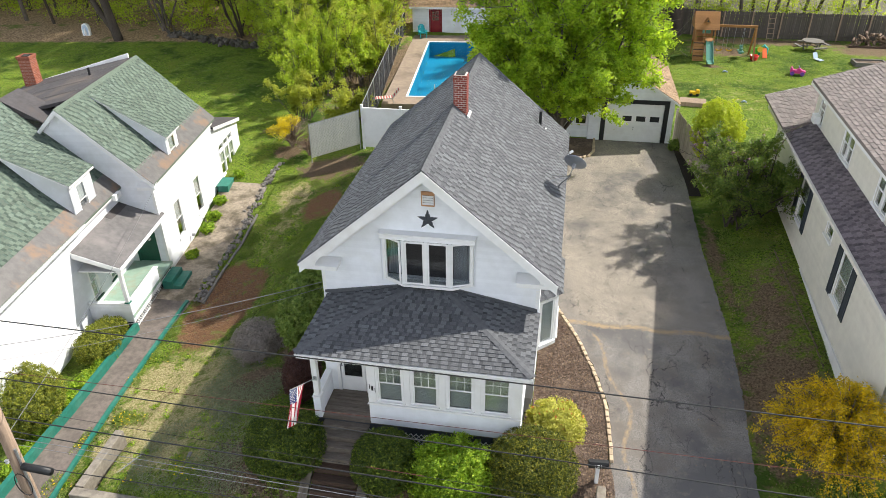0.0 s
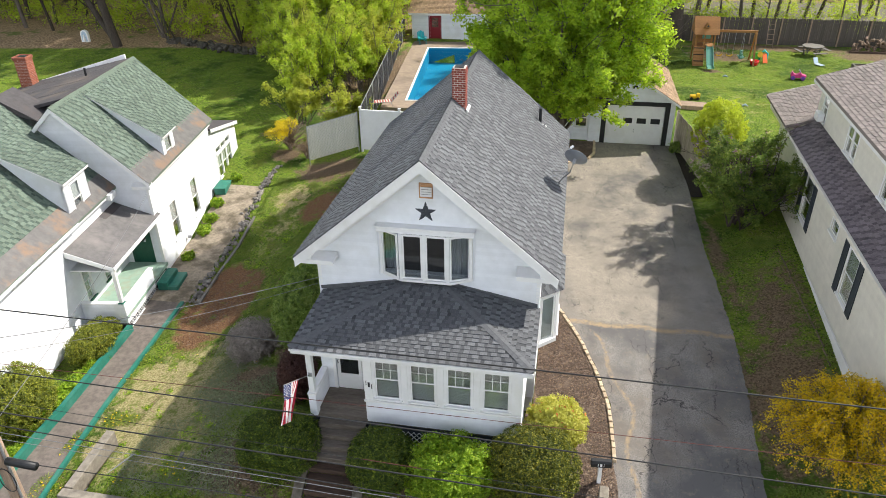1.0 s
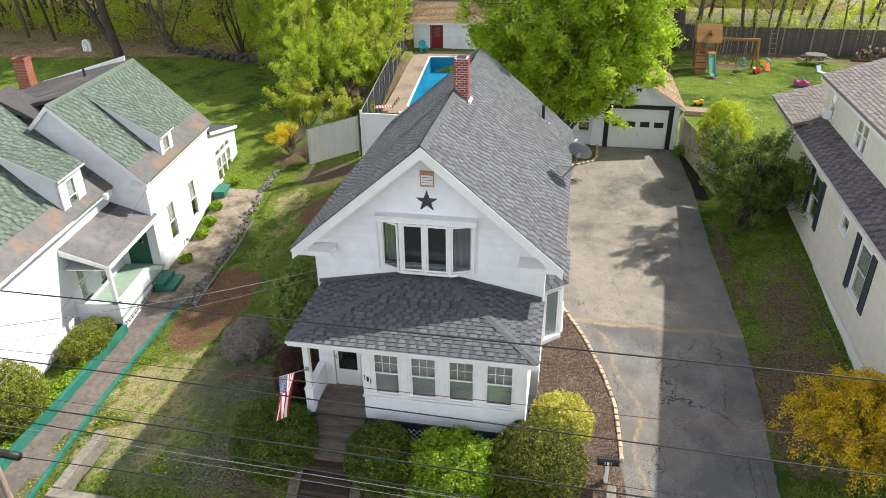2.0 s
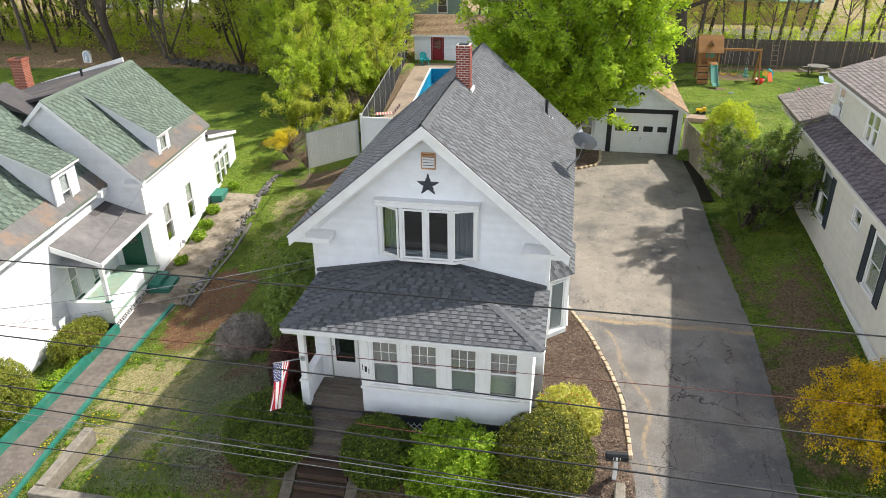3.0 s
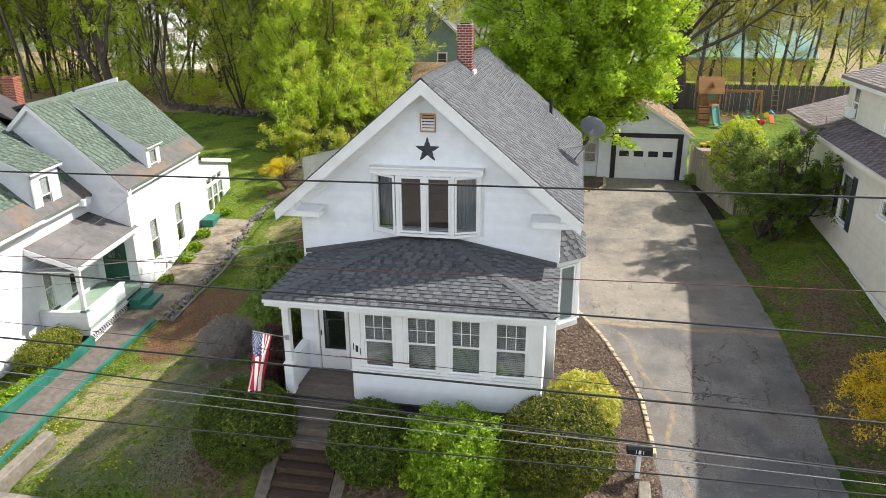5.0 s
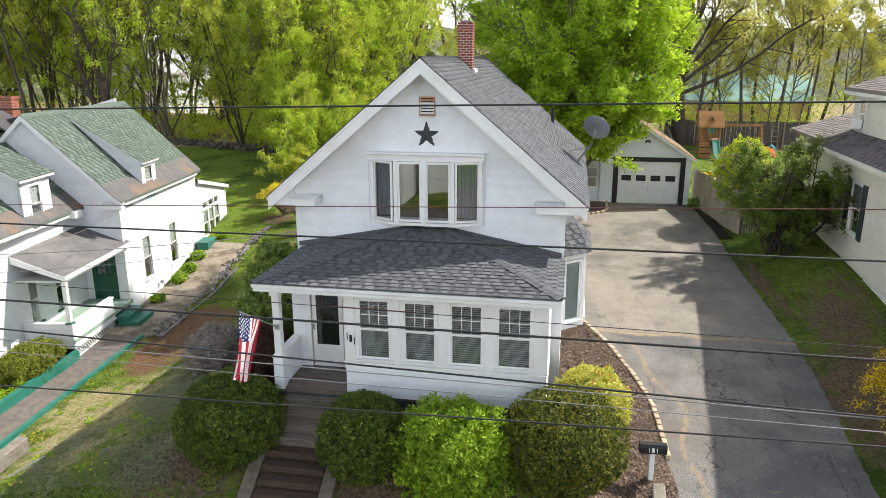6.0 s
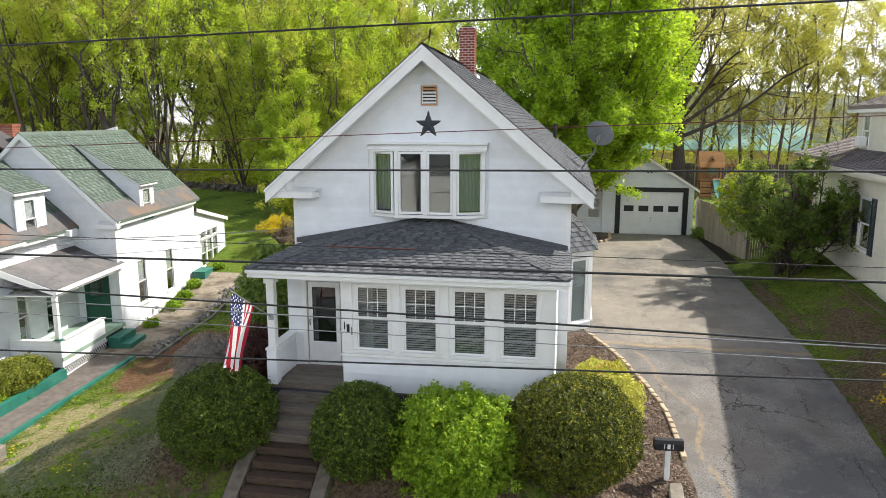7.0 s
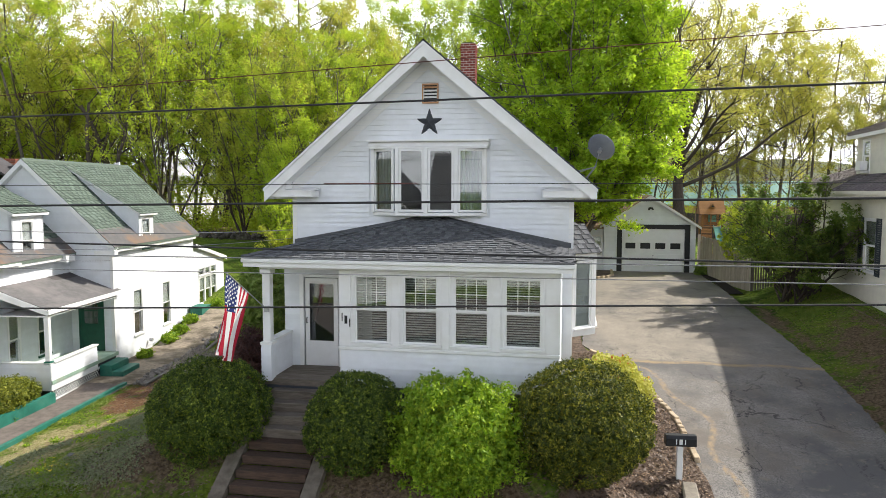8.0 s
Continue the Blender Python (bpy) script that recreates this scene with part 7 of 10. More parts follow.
window_unit(axw, facing((4.22, 22.35, 1.5), (1, 0, 0), (0, -1, 0)), 0.62, 1.05, frame_w=0.06)
gpart("annex_side", Shape().box(2.2, 2.34, 22.485, 27, 0.4, 2.95), WHITE)
gpart("annex_back", Shape().box(2.35, 4.94, 26.86, 27, 0.4, 2.95), WHITE)
ar = gpart("annex_roof", Shape().prism([(2.0, 22.0, 2.95), (2.0, 22.0, 3.03), (2.0, 27.2, 3.75), (2.0, 27.2, 3.67)], (2.93, 0, 0)), TAN_SH)
gs = shingle_field(rng, (2.0, 21.98, 3.035), (1, 0, 0), (0, 5.2, 0.72), 5.25, lambda b: (0, 2.93), 0.145)
tagged(part("shingles", gs, TAN_SH, ar), kind="stuff")

# ---- plants ----
def grow(rng, stems, leaf_from, twig_r=0.012, lite=False):
    """Branch skeleton. stems: list of (foot, heading, length, radius, plan) where plan is a list of (children, share of length, spread) per level. Returns the wood and leaf anchors."""
    wood, anchors = Shape(), []

    def limb(p, d, length, r, plan, level):
        n = 5 if level == 0 else (4 if level == 1 else 3)
        path, heads = [p.copy()], [d.copy()]
        for i in range(n):
            d = (d + Vector(rng.normal(size=3)) * (0.10 + 0.05 * level) + Vector((0, 0, 0.05))).normalized()
            path.append(path[-1] + d * (length / n))
            heads.append(d.copy())
        tip = max(twig_r, r * 0.35)
        if not (lite and level > 1):
            wood.tube(path, [r + (tip - r) * i / n for i in range(n + 1)], (5 if lite else 7) if level == 0 else (3 if lite or level > 1 else 5), cap=False)
        if level >= leaf_from:
            for i in range(1, n + 1):
                anchors.append(path[i])
        if not plan:
            return
        kids, share, spread = plan[0]
        for k in range(kids):
            f = 0.30 + 0.70 * (k + rng.uniform(0.2, 0.9)) / kids
            j = min(n - 1, int(f * n))
            q = path[j].lerp(path[j + 1], f * n - j)
            side = Vector(rng.normal(size=3))
            side = (side - heads[j] * side.dot(heads[j])).normalized()
            a = radians(rng.uniform(spread[0], spread[1]))
            limb(q, heads[j] * math.cos(a) + side * math.sin(a), length * share * rng.uniform(0.7, 1.2) * (1.15 - 0.5 * f), max(twig_r, r * 0.42 * (1.2 - 0.6 * f)), plan[1:], level + 1)

    for foot, heading, length, radius, plan in stems:
        limb(Vector(foot), Vector(heading).normalized(), length, radius, plan, 0)
    return wood, np.array([tuple(a) for a in anchors])


def leaves_at(rng, anchors, per, blur, size, lean_up=0.5, narrow=0.7, gaps=0.0, empty=0.42):
    if gaps:
        f = np.array([noise.noise(Vector(tuple(p * gaps))) for p in anchors])
        few = anchors[f > np.quantile(f, empty)]
        per = per * len(anchors) / len(few)
        anchors = few
    c = anchors[np.sort(rng.integers(0, len(anchors), int(len(anchors) * per)))]
    c = c + rng.normal(size=c.shape) * blur
    up = np.tile(np.array([[0.0, 0.0, 1.0]]), (len(c), 1))
    return leaf_tris(rng, c, size, up, lean_up, narrow)


def plant(name, at, label, category, wood, wood_mat, quads_list, group="", rz=0.0, kind=""):
    """A tree or shrub: trunk with limbs, and its crown."""
    t = thing(name, at, label, category, group, kind, rz)
    if wood is not None:
        part("trunk", wood, wood_mat, t, smooth=True)
    for nm, q, m in quads_list:
        part(nm, quads(nm, q, m), m, t)
    return t


def shell_points(rng, radii, n, rough=0.10, depth=0.22, freq=2.2, low=-0.93, tuft=0.0):
    """Leaf places in the outer skin of a lumpy rounded shrub, in tufts, and the way out."""
    per = 22
    m = n // per if tuft else n
    v = unit(rng.normal(size=(int(m * 1.6), 3)))
    v = v[v[:, 2] > low][:m]
    f = np.array([1 + rough * (noise.noise(Vector(tuple(p * freq))) + 0.6 * noise.noise(Vector(tuple(p * freq * 2.7)))) for p in v])
    f = f * (1 - depth * rng.beta(1.0, 2.2, len(v)))
    p, o = v * f[:, None] * np.array(radii), unit(v / np.array(radii))
    if tuft:
        p, o = np.repeat(p, per, axis=0), np.repeat(o, per, axis=0)
        j = rng.normal(size=p.shape)
        j = j + o * (0.55 - (j * o).sum(1, keepdims=True)) * 0.35
        p, o = p + j * tuft, unit(o + 1.1 * unit(j))
    return p, o


def clipped_bush(name, at, radii, n, size, mat, label, seed, rough=0.10, depth=0.2, group="", lean=0.45, narrow=0.5, extra=None, freq=2.2, tuft=0.05):
    rng = np.random.default_rng(seed)
    t = thing(name, at, label, "shrub", group)
    base = land(at[0], at[1]) - at[2]
    stems = Shape()
    for k in range(9):
        a = rng.uniform(0, 6.28)
        e = Vector((math.cos(a) * radii[0] * 0.55, math.sin(a) * radii[1] * 0.55, radii[2] * 0.3))
        stems.tube([(0.12 * math.cos(a), 0.12 * math.sin(a), base - 0.05), (e.x * 0.5, e.y * 0.5, base * 0.4), tuple(e)], [0.035, 0.028, 0.012], 5)
    part("branchwork", stems, BARK_D, t)
    inner, o = shell_points(rng, (radii[0] * 0.8, radii[1] * 0.8, radii[2] * 0.8), n // 3, rough, 0.35, freq)
    p, o2 = shell_points(rng, radii, n, rough, depth, freq, tuft=tuft)
    q = np.concatenate([leaf_tris(rng, inner, size * 1.7, o, 0.6, 0.8), leaf_tris(rng, p, size, o2, lean, narrow)])
    part("foliage", quads("foliage", q, mat), mat, t)
    if extra:
        nm, m, k, sz, zmin = extra
        sel = p[p[:, 2] > zmin * radii[2]]
        sel = sel[rng.choice(len(sel), min(k, len(sel)), replace=False)] * 1.03
        part(nm, quads(nm, leaf_quads(rng, sel, sz), m), m, t)
    return t


# round clipped yews before the porch
YG = "round shrubs before the porch"
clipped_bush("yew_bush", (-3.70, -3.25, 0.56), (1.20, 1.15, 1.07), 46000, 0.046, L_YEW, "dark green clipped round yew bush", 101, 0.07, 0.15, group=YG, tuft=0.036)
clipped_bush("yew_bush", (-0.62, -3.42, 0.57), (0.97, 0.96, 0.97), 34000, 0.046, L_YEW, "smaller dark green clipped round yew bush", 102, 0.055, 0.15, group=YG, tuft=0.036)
clipped_bush("lime_bush", (1.30, -3.45, 0.30), (1.24, 1.1, 1.28), 27000, 0.072, L_LIME, "bright lime-green loose leafy bush", 103, 0.24, 0.34, group=YG, narrow=0.6, freq=3.4, tuft=0.06)
clipped_bush("yew_bush", (3.54, -3.15, 0.76), (1.25, 1.2, 1.11), 46000, 0.046, L_YEW_LIT, "large clipped round yew bush with yellowish tips, sunlight painted in", 104, 0.075, 0.15, group=YG, tuft=0.036)
clipped_bush("pieris_bush", (4.08, -1.35, 0.72), (0.85, 0.8, 0.85), 9000, 0.08, L_PIER, "pale yellow bush with orange-red young shoots", 105, 0.14, extra=("red_shoots", L_PIERR, 40, 0.11, 0.35))
clipped_bush("yew_bush", (-14.45, -1.15, -1.2), (1.28, 1.35, 1.25), 20000, 0.065, L_YEW3, "round clipped golden-green yew bush", 106, 0.08)
clipped_bush("juniper_bush", (-14.25, 2.95, -1.62), (0.80, 1.35, 0.62), 14000, 0.065, L_YEW3, "low spreading yellow-green juniper", 107, 0.16)
clipped_bush("heath_shrub", (-7.1, 2.5, -0.5), (1.05, 1.05, 0.85), 15000, 0.085, L_HEATH, "grey bare twiggy heath shrub", 108, 0.15, 0.4, narrow=0.2)
clipped_bush("rhododendron", (-4.62, 1.75, 1.65), (1.0, 1.3, 1.65), 13000, 0.125, L_RHOD, "tall dark-leaved rhododendron beside the house", 109, 0.16, 0.3, narrow=0.4)
clipped_bush("rhododendron", (-4.5, 5.2, 0.9), (0.85, 2.2, 1.5), 13000, 0.125, L_RHOD, "tall rhododendron along the house wall", 110, 0.18, 0.3, narrow=0.4)
clipped_bush("rhododendron", (-4.6, 9.6, 1.1), (1.0, 2.6, 1.5), 12000, 0.125, L_RHOD, "leafy hedge shrub along the house wall", 111, 0.2, 0.3, narrow=0.4)
clipped_bush("barberry", (-4.2, -0.35, 0.7), (0.6, 0.75, 0.95), 9000, 0.06, L_BARB, "dark red-brown barberry shrub beside the porch", 112, 0.2)
clipped_bush("spirea_bush", (11.2, 18.0, 3.1), (1.25, 1.7, 1.6), 16000, 0.085, L_SPIR, "bright yellow-green loose bush behind the fence", 113, 0.2, 0.35)
clipped_bush("spirea_bush", (9.75, 21.2, 0.95), (0.35, 0.4, 0.35), 900, 0.09, L_RHOD, "small dark green shrub by the garage", 114, 0.2, 0.35)
for k, (x, y, r) in enumerate(((-14.05, 10.2, 0.32), (-14.35, 12.6, 0.38), (-14.45, 13.6, 0.4), (-14.7, 15.0, 0.36), (-14.75, 17.6, 0.3), (-13.95, 0.4, 0.35), (-14.1, -0.6, 0.38), (-13.9, 1.3, 0.3), (-13.75, -1.6, 0.3), (-13.72, -2.6, 0.34), (-13.7, -3.3, 0.3), (-13.78, 1.9, 0.32), (-13.8, 0.9, 0.34), (-13.7, 2.5, 0.26), (-13.75, -0.1, 0.36))):
    clipped_bush("leafy_clump", (x, y, land(x, y) + r * 0.45), (r, r * 1.2, r * 0.7), 650, 0.10, L_LIME, "bright green leafy weeds by the wall", 120 + k, 0.25, 0.4, group="green clumps along the wall")


def forsythia(at, spread, height, seed, label, mat, stems=70, per=16, twig=TWIG, size=0.055, bare=False, thick=1.0):
    rng = np.random.default_rng(seed)
    w, a = Shape(), []
    for k in range(stems):
        ang, out = rng.uniform(0, 6.28), rng.uniform(0.25, 1.0) * spread
        h = height * rng.uniform(0.65, 1.05) * (1 - 0.35 * (out / spread) ** 2)
        path = []
        for i in range(8):
            f = i / 7
            path.append(Vector((math.cos(ang) * out * f ** 1.3, math.sin(ang) * out * f ** 1.3, h * (1 - (1 - f) ** 1.7) - 0.25 * h * f ** 4)) + Vector(rng.normal(size=3)) * 0.03)
        w.tube(path, [thick * q_ for q_ in (0.014, 0.013, 0.012, 0.01, 0.009, 0.008, 0.006, 0.005)], 3, cap=False)
        a += [tuple(path[i].lerp(path[i + 1], rng.uniform())) for i in range(2, 7) for _ in range(3)]
    a = np.array(a)
    if bare:
        a = a[(a[:, 0] < 0.1) & (a[:, 2] > 0.5 * height)]
    q = leaves_at(rng, a, per, 0.08, size, 0.1, 0.8, gaps=3.2, empty=0.3)
    crowns = [("blossom", q, mat)]
    if not bare and per > 5:
        crowns.append(("foliage", leaves_at(rng, a * np.array((0.93, 0.93, 0.9)), 5, 0.10, 0.06, 0.2, 0.5), L_OLIVE))
    return plant("forsythia", at, label, "shrub", w, twig, crowns)


forsythia((12.0, -1.0, land(12.0, -1.0)), 2.3, 3.65, 201, "large forsythia bush in fading yellow bloom", L_FORS, 300, 15, thick=1.2)
forsythia((-12.7, 21.1, land(-12.7, 21.1)), 1.9, 2.2, 202, "straggly brown bush with yellow forsythia blossom", L_FORSY, 120, 16, bare=True, thick=1.9)
forsythia((-11.3, 20.2, land(-11.3, 20.2)), 1.3, 1.5, 203, "bare brown brush beside the slatted panel", L_DEAD, 70, 1, thick=1.9)

# lilac by the cream house
rng = np.random.default_rng(210)
st = [((rng.normal() * 0.4, rng.normal() * 0.4, -0.1), (rng.normal() * 0.38, rng.normal() * 0.42 - 0.12, 1), rng.uniform(2.2, 4.2), 0.04, [(8, 0.40, (25, 60)), (4, 0.45, (25, 60))]) for _ in range(32)]
w, a = grow(rng, st, 1, 0.007)
a = a[a[:, 2] > 0.4 + 0.25 * np.maximum(0, a[:, 1])]
fl = a[(a[:, 2] > 2.3)]
fl = fl[rng.choice(len(fl), 110, replace=False)]
plant("lilac", (11.8, 12.7, land(11.8, 12.7)), "tall leggy lilac bush with fading purple flowers", "shrub", w, BARK_D,
      [("leaves", leaves_at(rng, a, 13, 0.075, 0.092, gaps=1.5), L_LILAC), ("blossom", leaves_at(rng, fl, 14, 0.055, 0.055), L_LILF)])

# the big maple behind the house: a fan of upright limbs
rng = np.random.default_rng(300)
CROWN = [(0.8, 1.2), (1.9, 3.0), (3.2, 4.6), (4.6, 5.5), (7.0, 5.7), (11.0, 5.3), (14.0, 4.6), (16.5, 2.4), (18.0, 0.4)]
st = [((0, 0, -0.2), (0.02, 0.0, 1), 4.2, 0.36, [])]
for k in range(30):
    ang = 2.4 * k + rng.normal() * 0.15
    lean = 0.08 + 0.62 * (k % 10) / 9
    st.append(((0.17 * math.cos(ang), 0.17 * math.sin(ang), rng.uniform(1.0, 3.2)), (math.cos(ang) * lean, math.sin(ang) * lean, 1), min(rng.uniform(11.5, 14.0), 6.2 / math.sin(math.atan(lean * 0.85))), 0.062, [(12, 0.32, (22, 55)), (5, 0.45, (25, 60))]))
for k in range(36):
    ang = 2.4 * k + 0.9
    st.append(((0.15 * math.cos(ang), 0.15 * math.sin(ang), rng.uniform(1.2, 2.8)), (math.cos(ang), math.sin(ang), rng.uniform(0.45, 1.3) + (0.45 if math.cos(ang) > 0 else 0)), rng.uniform(4.6, 6.0), 0.07, [(9, 0.36, (20, 50)), (4, 0.42, (22, 55))]))
w, a = grow(rng, st, 1, 0.009)
rad = np.hypot(a[:, 0], a[:, 1]) * np.array([1 + 0.22 * noise.noise(Vector(tuple(p * 0.45))) for p in a])
a = a[(rad < np.array([lerp_tab(CROWN, z) for z in a[:, 2]])) & (a[:, 2] > 1.3 + 0.45 * np.maximum(0, a[:, 0] - 0.8))]
plant("maple_tree", (3.3, 19.2, land(3.3, 19.2)), "large maple with many upright limbs in fresh green leaf", "tree", w, BARK, [("crown", leaves_at(rng, a, 25, 0.15, 0.165, 0.5, gaps=1.15, empty=0.22), L_MAPLE)])


def wood_tree(seed, height, first, kids, leaf, per, blur, size, crooked=0.0):
    rng = np.random.default_rng(seed)
    st = [((0, 0, -0.3), (rng.normal() * (0.05 + crooked), rng.normal() * (0.05 + crooked), 1), height * 0.86, 0.007 * height + 0.02, [])]
    for k in range(kids):
        f = first + (0.86 - first) * (k + rng.uniform(0, 1)) / kids
        ang = rng.uniform(0, 6.28)
        st.append(((0, 0, height * f), (math.cos(ang), math.sin(ang), rng.uniform(0.4, 1.3)), height * 0.30 * (1.25 - f) + 0.8, 0.055 * (1.3 - f), [(5, 0.45, (25, 60)), (2, 0.5, (25, 60))]))
    w, a = grow(rng, st, 1, 0.012, True)
    return w, leaves_at(rng, a, per, blur * 0.85, size, gaps=0.75)


def clump_tree(seed, height, stems, per, size):
    """Several thin trunks fanning out of one stool."""
    rng = np.random.default_rng(seed)
    st = [((rng.normal() * 0.25, rng.normal() * 0.25, -0.2), (rng.normal() * 0.2, rng.normal() * 0.2, 1), height * rng.uniform(0.75, 1.05), 0.085, [(12, 0.24, (22, 50)), (4, 0.42, (25, 60))]) for _ in range(stems)]
    w, a = grow(rng, st, 1, 0.012, True)
    a = a[a[:, 2] > height * 0.12]
    return w, leaves_at(rng, a, per, 0.16, size, gaps=0.75)


# the wood behind the lawns: a few kinds, planted many times
KINDS = []
for i, (h, first, kids, mat, per, blur) in enumerate(((17, 0.27, 27, L_WOOD, 3, 0.40), (20, 0.30, 30, L_WOOD, 3, 0.42), (16, 0.25, 26, L_WOOD2, 3, 0.40), (19, 0.30, 28, L_WOOD2, 2, 0.42), (11, 0.12, 24, L_WOOD, 4, 0.34), (17, 0.36, 20, L_YEL, 2.6, 0.38), (20, 0.33, 22, L_YEL, 2.6, 0.40), (16, 0, 8, L_WOOD, 3, 0), (13, 0, 6, L_WOOD2, 3, 0), (13, 0.24, 24, L_YEL, 3, 0.4))):
    w, q = clump_tree(400 + i, h, kids, per * 2.5, 0.165) if not first else wood_tree(400 + i, h, first, kids, mat, per * 2.4, blur * 0.55, 0.165, 0.03)
    labels = {L_WOOD: "slender tree in bright yellow-green spring leaf", L_WOOD2: "slender tree in thin olive spring leaf", L_YEL: "tall tree with sparse yellow young leaves"}
    KINDS.append(plant("tree", (-30 - 3 * i, 52 + (i % 3) * 3, land(-30 - 3 * i, 52)), labels[mat], "tree", w, BARK if i % 2 else BARK_D, [("crown", q, mat)], "trees of the wood"))
rng = np.random.default_rng(500)
spots_taken = []


def set_tree(kind, x, y, s, group=""):
    t = copy_thing(KINDS[kind], pose(x, y, land(x, y), rng.normal() * 2, rng.normal() * 2, rng.uniform(0, 360)))
    t.scale = (s, s, s * rng.uniform(0.9, 1.1))
    spots_taken.append((x, y))
    return t


tries = 0
while len(spots_taken) < 66 and tries < 6000:
    tries += 1
    y = 39.5 + 30 * rng.uniform() ** 1.3
    x = rng.uniform(-75, -11)
    if y < 41 - 0.10 * (x + 25) or (x > -20 and y < 47 - 1.0 * (-x - 11)):
        continue
    if x > -19 and 52 < y < 70:
        continue
    if all((x - a) ** 2 + (y - b) ** 2 > 2.3 ** 2 for a, b in spots_taken):
        set_tree(int(rng.choice([0, 0, 1, 1, 2, 3, 4, 3, 2, 5, 7, 8, 6])), x, y, rng.uniform(1.25, 1.6) if y > 53 else rng.uniform(0.95, 1.3))
for x, y, k, s in ((-14.5, 31.5, 8, 0.5), (-16.8, 34.0, 4, 0.75), (-17.2, 38.6, 7, 1.0), (-21.0, 40.0, 7, 1.05), (-14.8, 42.0, 7, 0.85), (-24.5, 41.0, 8, 1.0), (-12.6, 45.0, 7, 0.9), (-18.8, 37.5, 4, 0.8), (-13.6, 36.0, 4, 0.72), (-15.6, 39.5, 0, 0.7), (-12.8, 41.0, 4, 0.8), (-20.5, 40.5, 4, 0.7), (-17.5, 41.5, 1, 0.9), (-21.5, 41.8, 0, 0.9), (-13.2, 43.5, 0, 0.85), (-19.8, 38.6, 3, 0.8), (-14.2, 37.2, 2, 0.75), (-23.5, 42.5, 1, 0.85), (-12.0, 47.5, 1, 0.85), (-13.5, 51, 3, 0.9),
                   (18.5, 52, 5, 1.2), (20.5, 57, 6, 1.15), (22.3, 56, 5, 1.3), (24.0, 53.5, 5, 1.15), (26.5, 58, 6, 1.1), (29, 54, 5, 1.0), (31.5, 60, 6, 1.0), (14.8, 55, 5, 1.3), (17, 62, 6, 1.2), (27, 66, 5, 1.1),
                   (14, 88, 3, 1.3), (30, 87, 3, 1.3), (46, 85, 3, 1.3), (14.6, 51.5, 9, 0.8), (17.2, 55, 9, 0.9), (20.4, 51.5, 9, 0.75), (23.5, 57, 9, 0.95), (27, 52.5, 9, 0.8), (31, 56, 9, 0.9), (12.2, 60, 9, 0.95), (36, 55, 9, 0.8), (-12, 77, 0, 1.75), (-16, 75, 1, 1.6), (-3, 77, 0, 1.75), (-8, 81, 1, 1.65), (-21, 77, 1, 1.5), (-26, 74, 0, 1.6), (-2, 60, 3, 1.0), (2.5, 66, 0, 1.0), (6, 58, 3, 0.9), (9.5, 65, 6, 1.1), (-5, 70, 1, 1.1), (12.5, 72, 2, 1.1), (-8.5, 74, 2, 1.1), (1, 78, 1, 1.1), (7, 80, 0, 1.1)):
    set_tree(k, x, y, s)
# bright thicket beside the dark fence
for sd, (x, y, h, m) in enumerate(((-13.3, 24.6, 2.6, 1), (-14.4, 27.4, 3.8, 0), (-13.0, 29.0, 4.6, 0), (-12.2, 31.2, 4.4, 0), (-16.6, 31.6, 5.6, 0), (-14.3, 32.6, 5.8, 0), (-17.9, 34.3, 6.4, 0), (-15.6, 35.6, 6.6, 0), (-19.2, 37.4, 6.8, 0), (-13.4, 38.2, 6.0, 0), (-16.6, 39.4, 7.0, 1), (-11.9, 38.0, 4.6, 1), (-11.8, 41.0, 5.0, 0), (-10.0, 24.2, 2.2, 1), (-11.0, 31.0, 3.4, 0), (-11.2, 35.0, 4.0, 1))):
    r2 = np.random.default_rng(601 + sd)
    st = [((r2.normal() * 0.35, r2.normal() * 0.35, -0.1), (r2.normal() * 0.28, r2.normal() * 0.28, 1), h * r2.uniform(0.55, 1.15), 0.035, [(8, 0.32, (20, 50)), (4, 0.42, (25, 60))]) for _ in range(15)]
    w, a = grow(r2, st, 1, 0.008, True)
    plant("thicket", (x, y, land(x, y)), "twiggy olive thicket of young stems" if m else "dense bright yellow-green thicket of young stems", "shrub", w, BARK, [("crown", leaves_at(r2, a, 5.2, 0.10, 0.125, gaps=1.3), L_WOOD2 if m else L_WOOD)], "thicket by the dark fence")
# old leaning tree at the lawn's edge
rng = np.random.default_rng(520)
st = [((0, 0, -0.3), (-0.22, 0.05, 1), 13, 0.42, []), ((0.1, 0, 0.2), (-0.75, 0.1, 1), 12, 0.30, [(9, 0.35, (25, 60)), (4, 0.45, (25, 60))]), ((-0.9, 0.1, 3.5), (0.35, 0.2, 1), 9, 0.2, [(9, 0.4, (25, 60)), (4, 0.45, (25, 60))]), ((-1.8, 0.3, 7.0), (-0.1, 0.6, 1), 7, 0.16, [(8, 0.45, (25, 60)), (4, 0.45, (25, 60))])]
w, a = grow(rng, st, 1, 0.012)
plant("old_tree", (-34.9, 38.7, land(-34.9, 38.7)), "old leaning twin-trunked tree, thinly leaved", "tree", w, BARK_D, [("crown", leaves_at(rng, a, 8, 0.18, 0.15), L_WOOD2)])
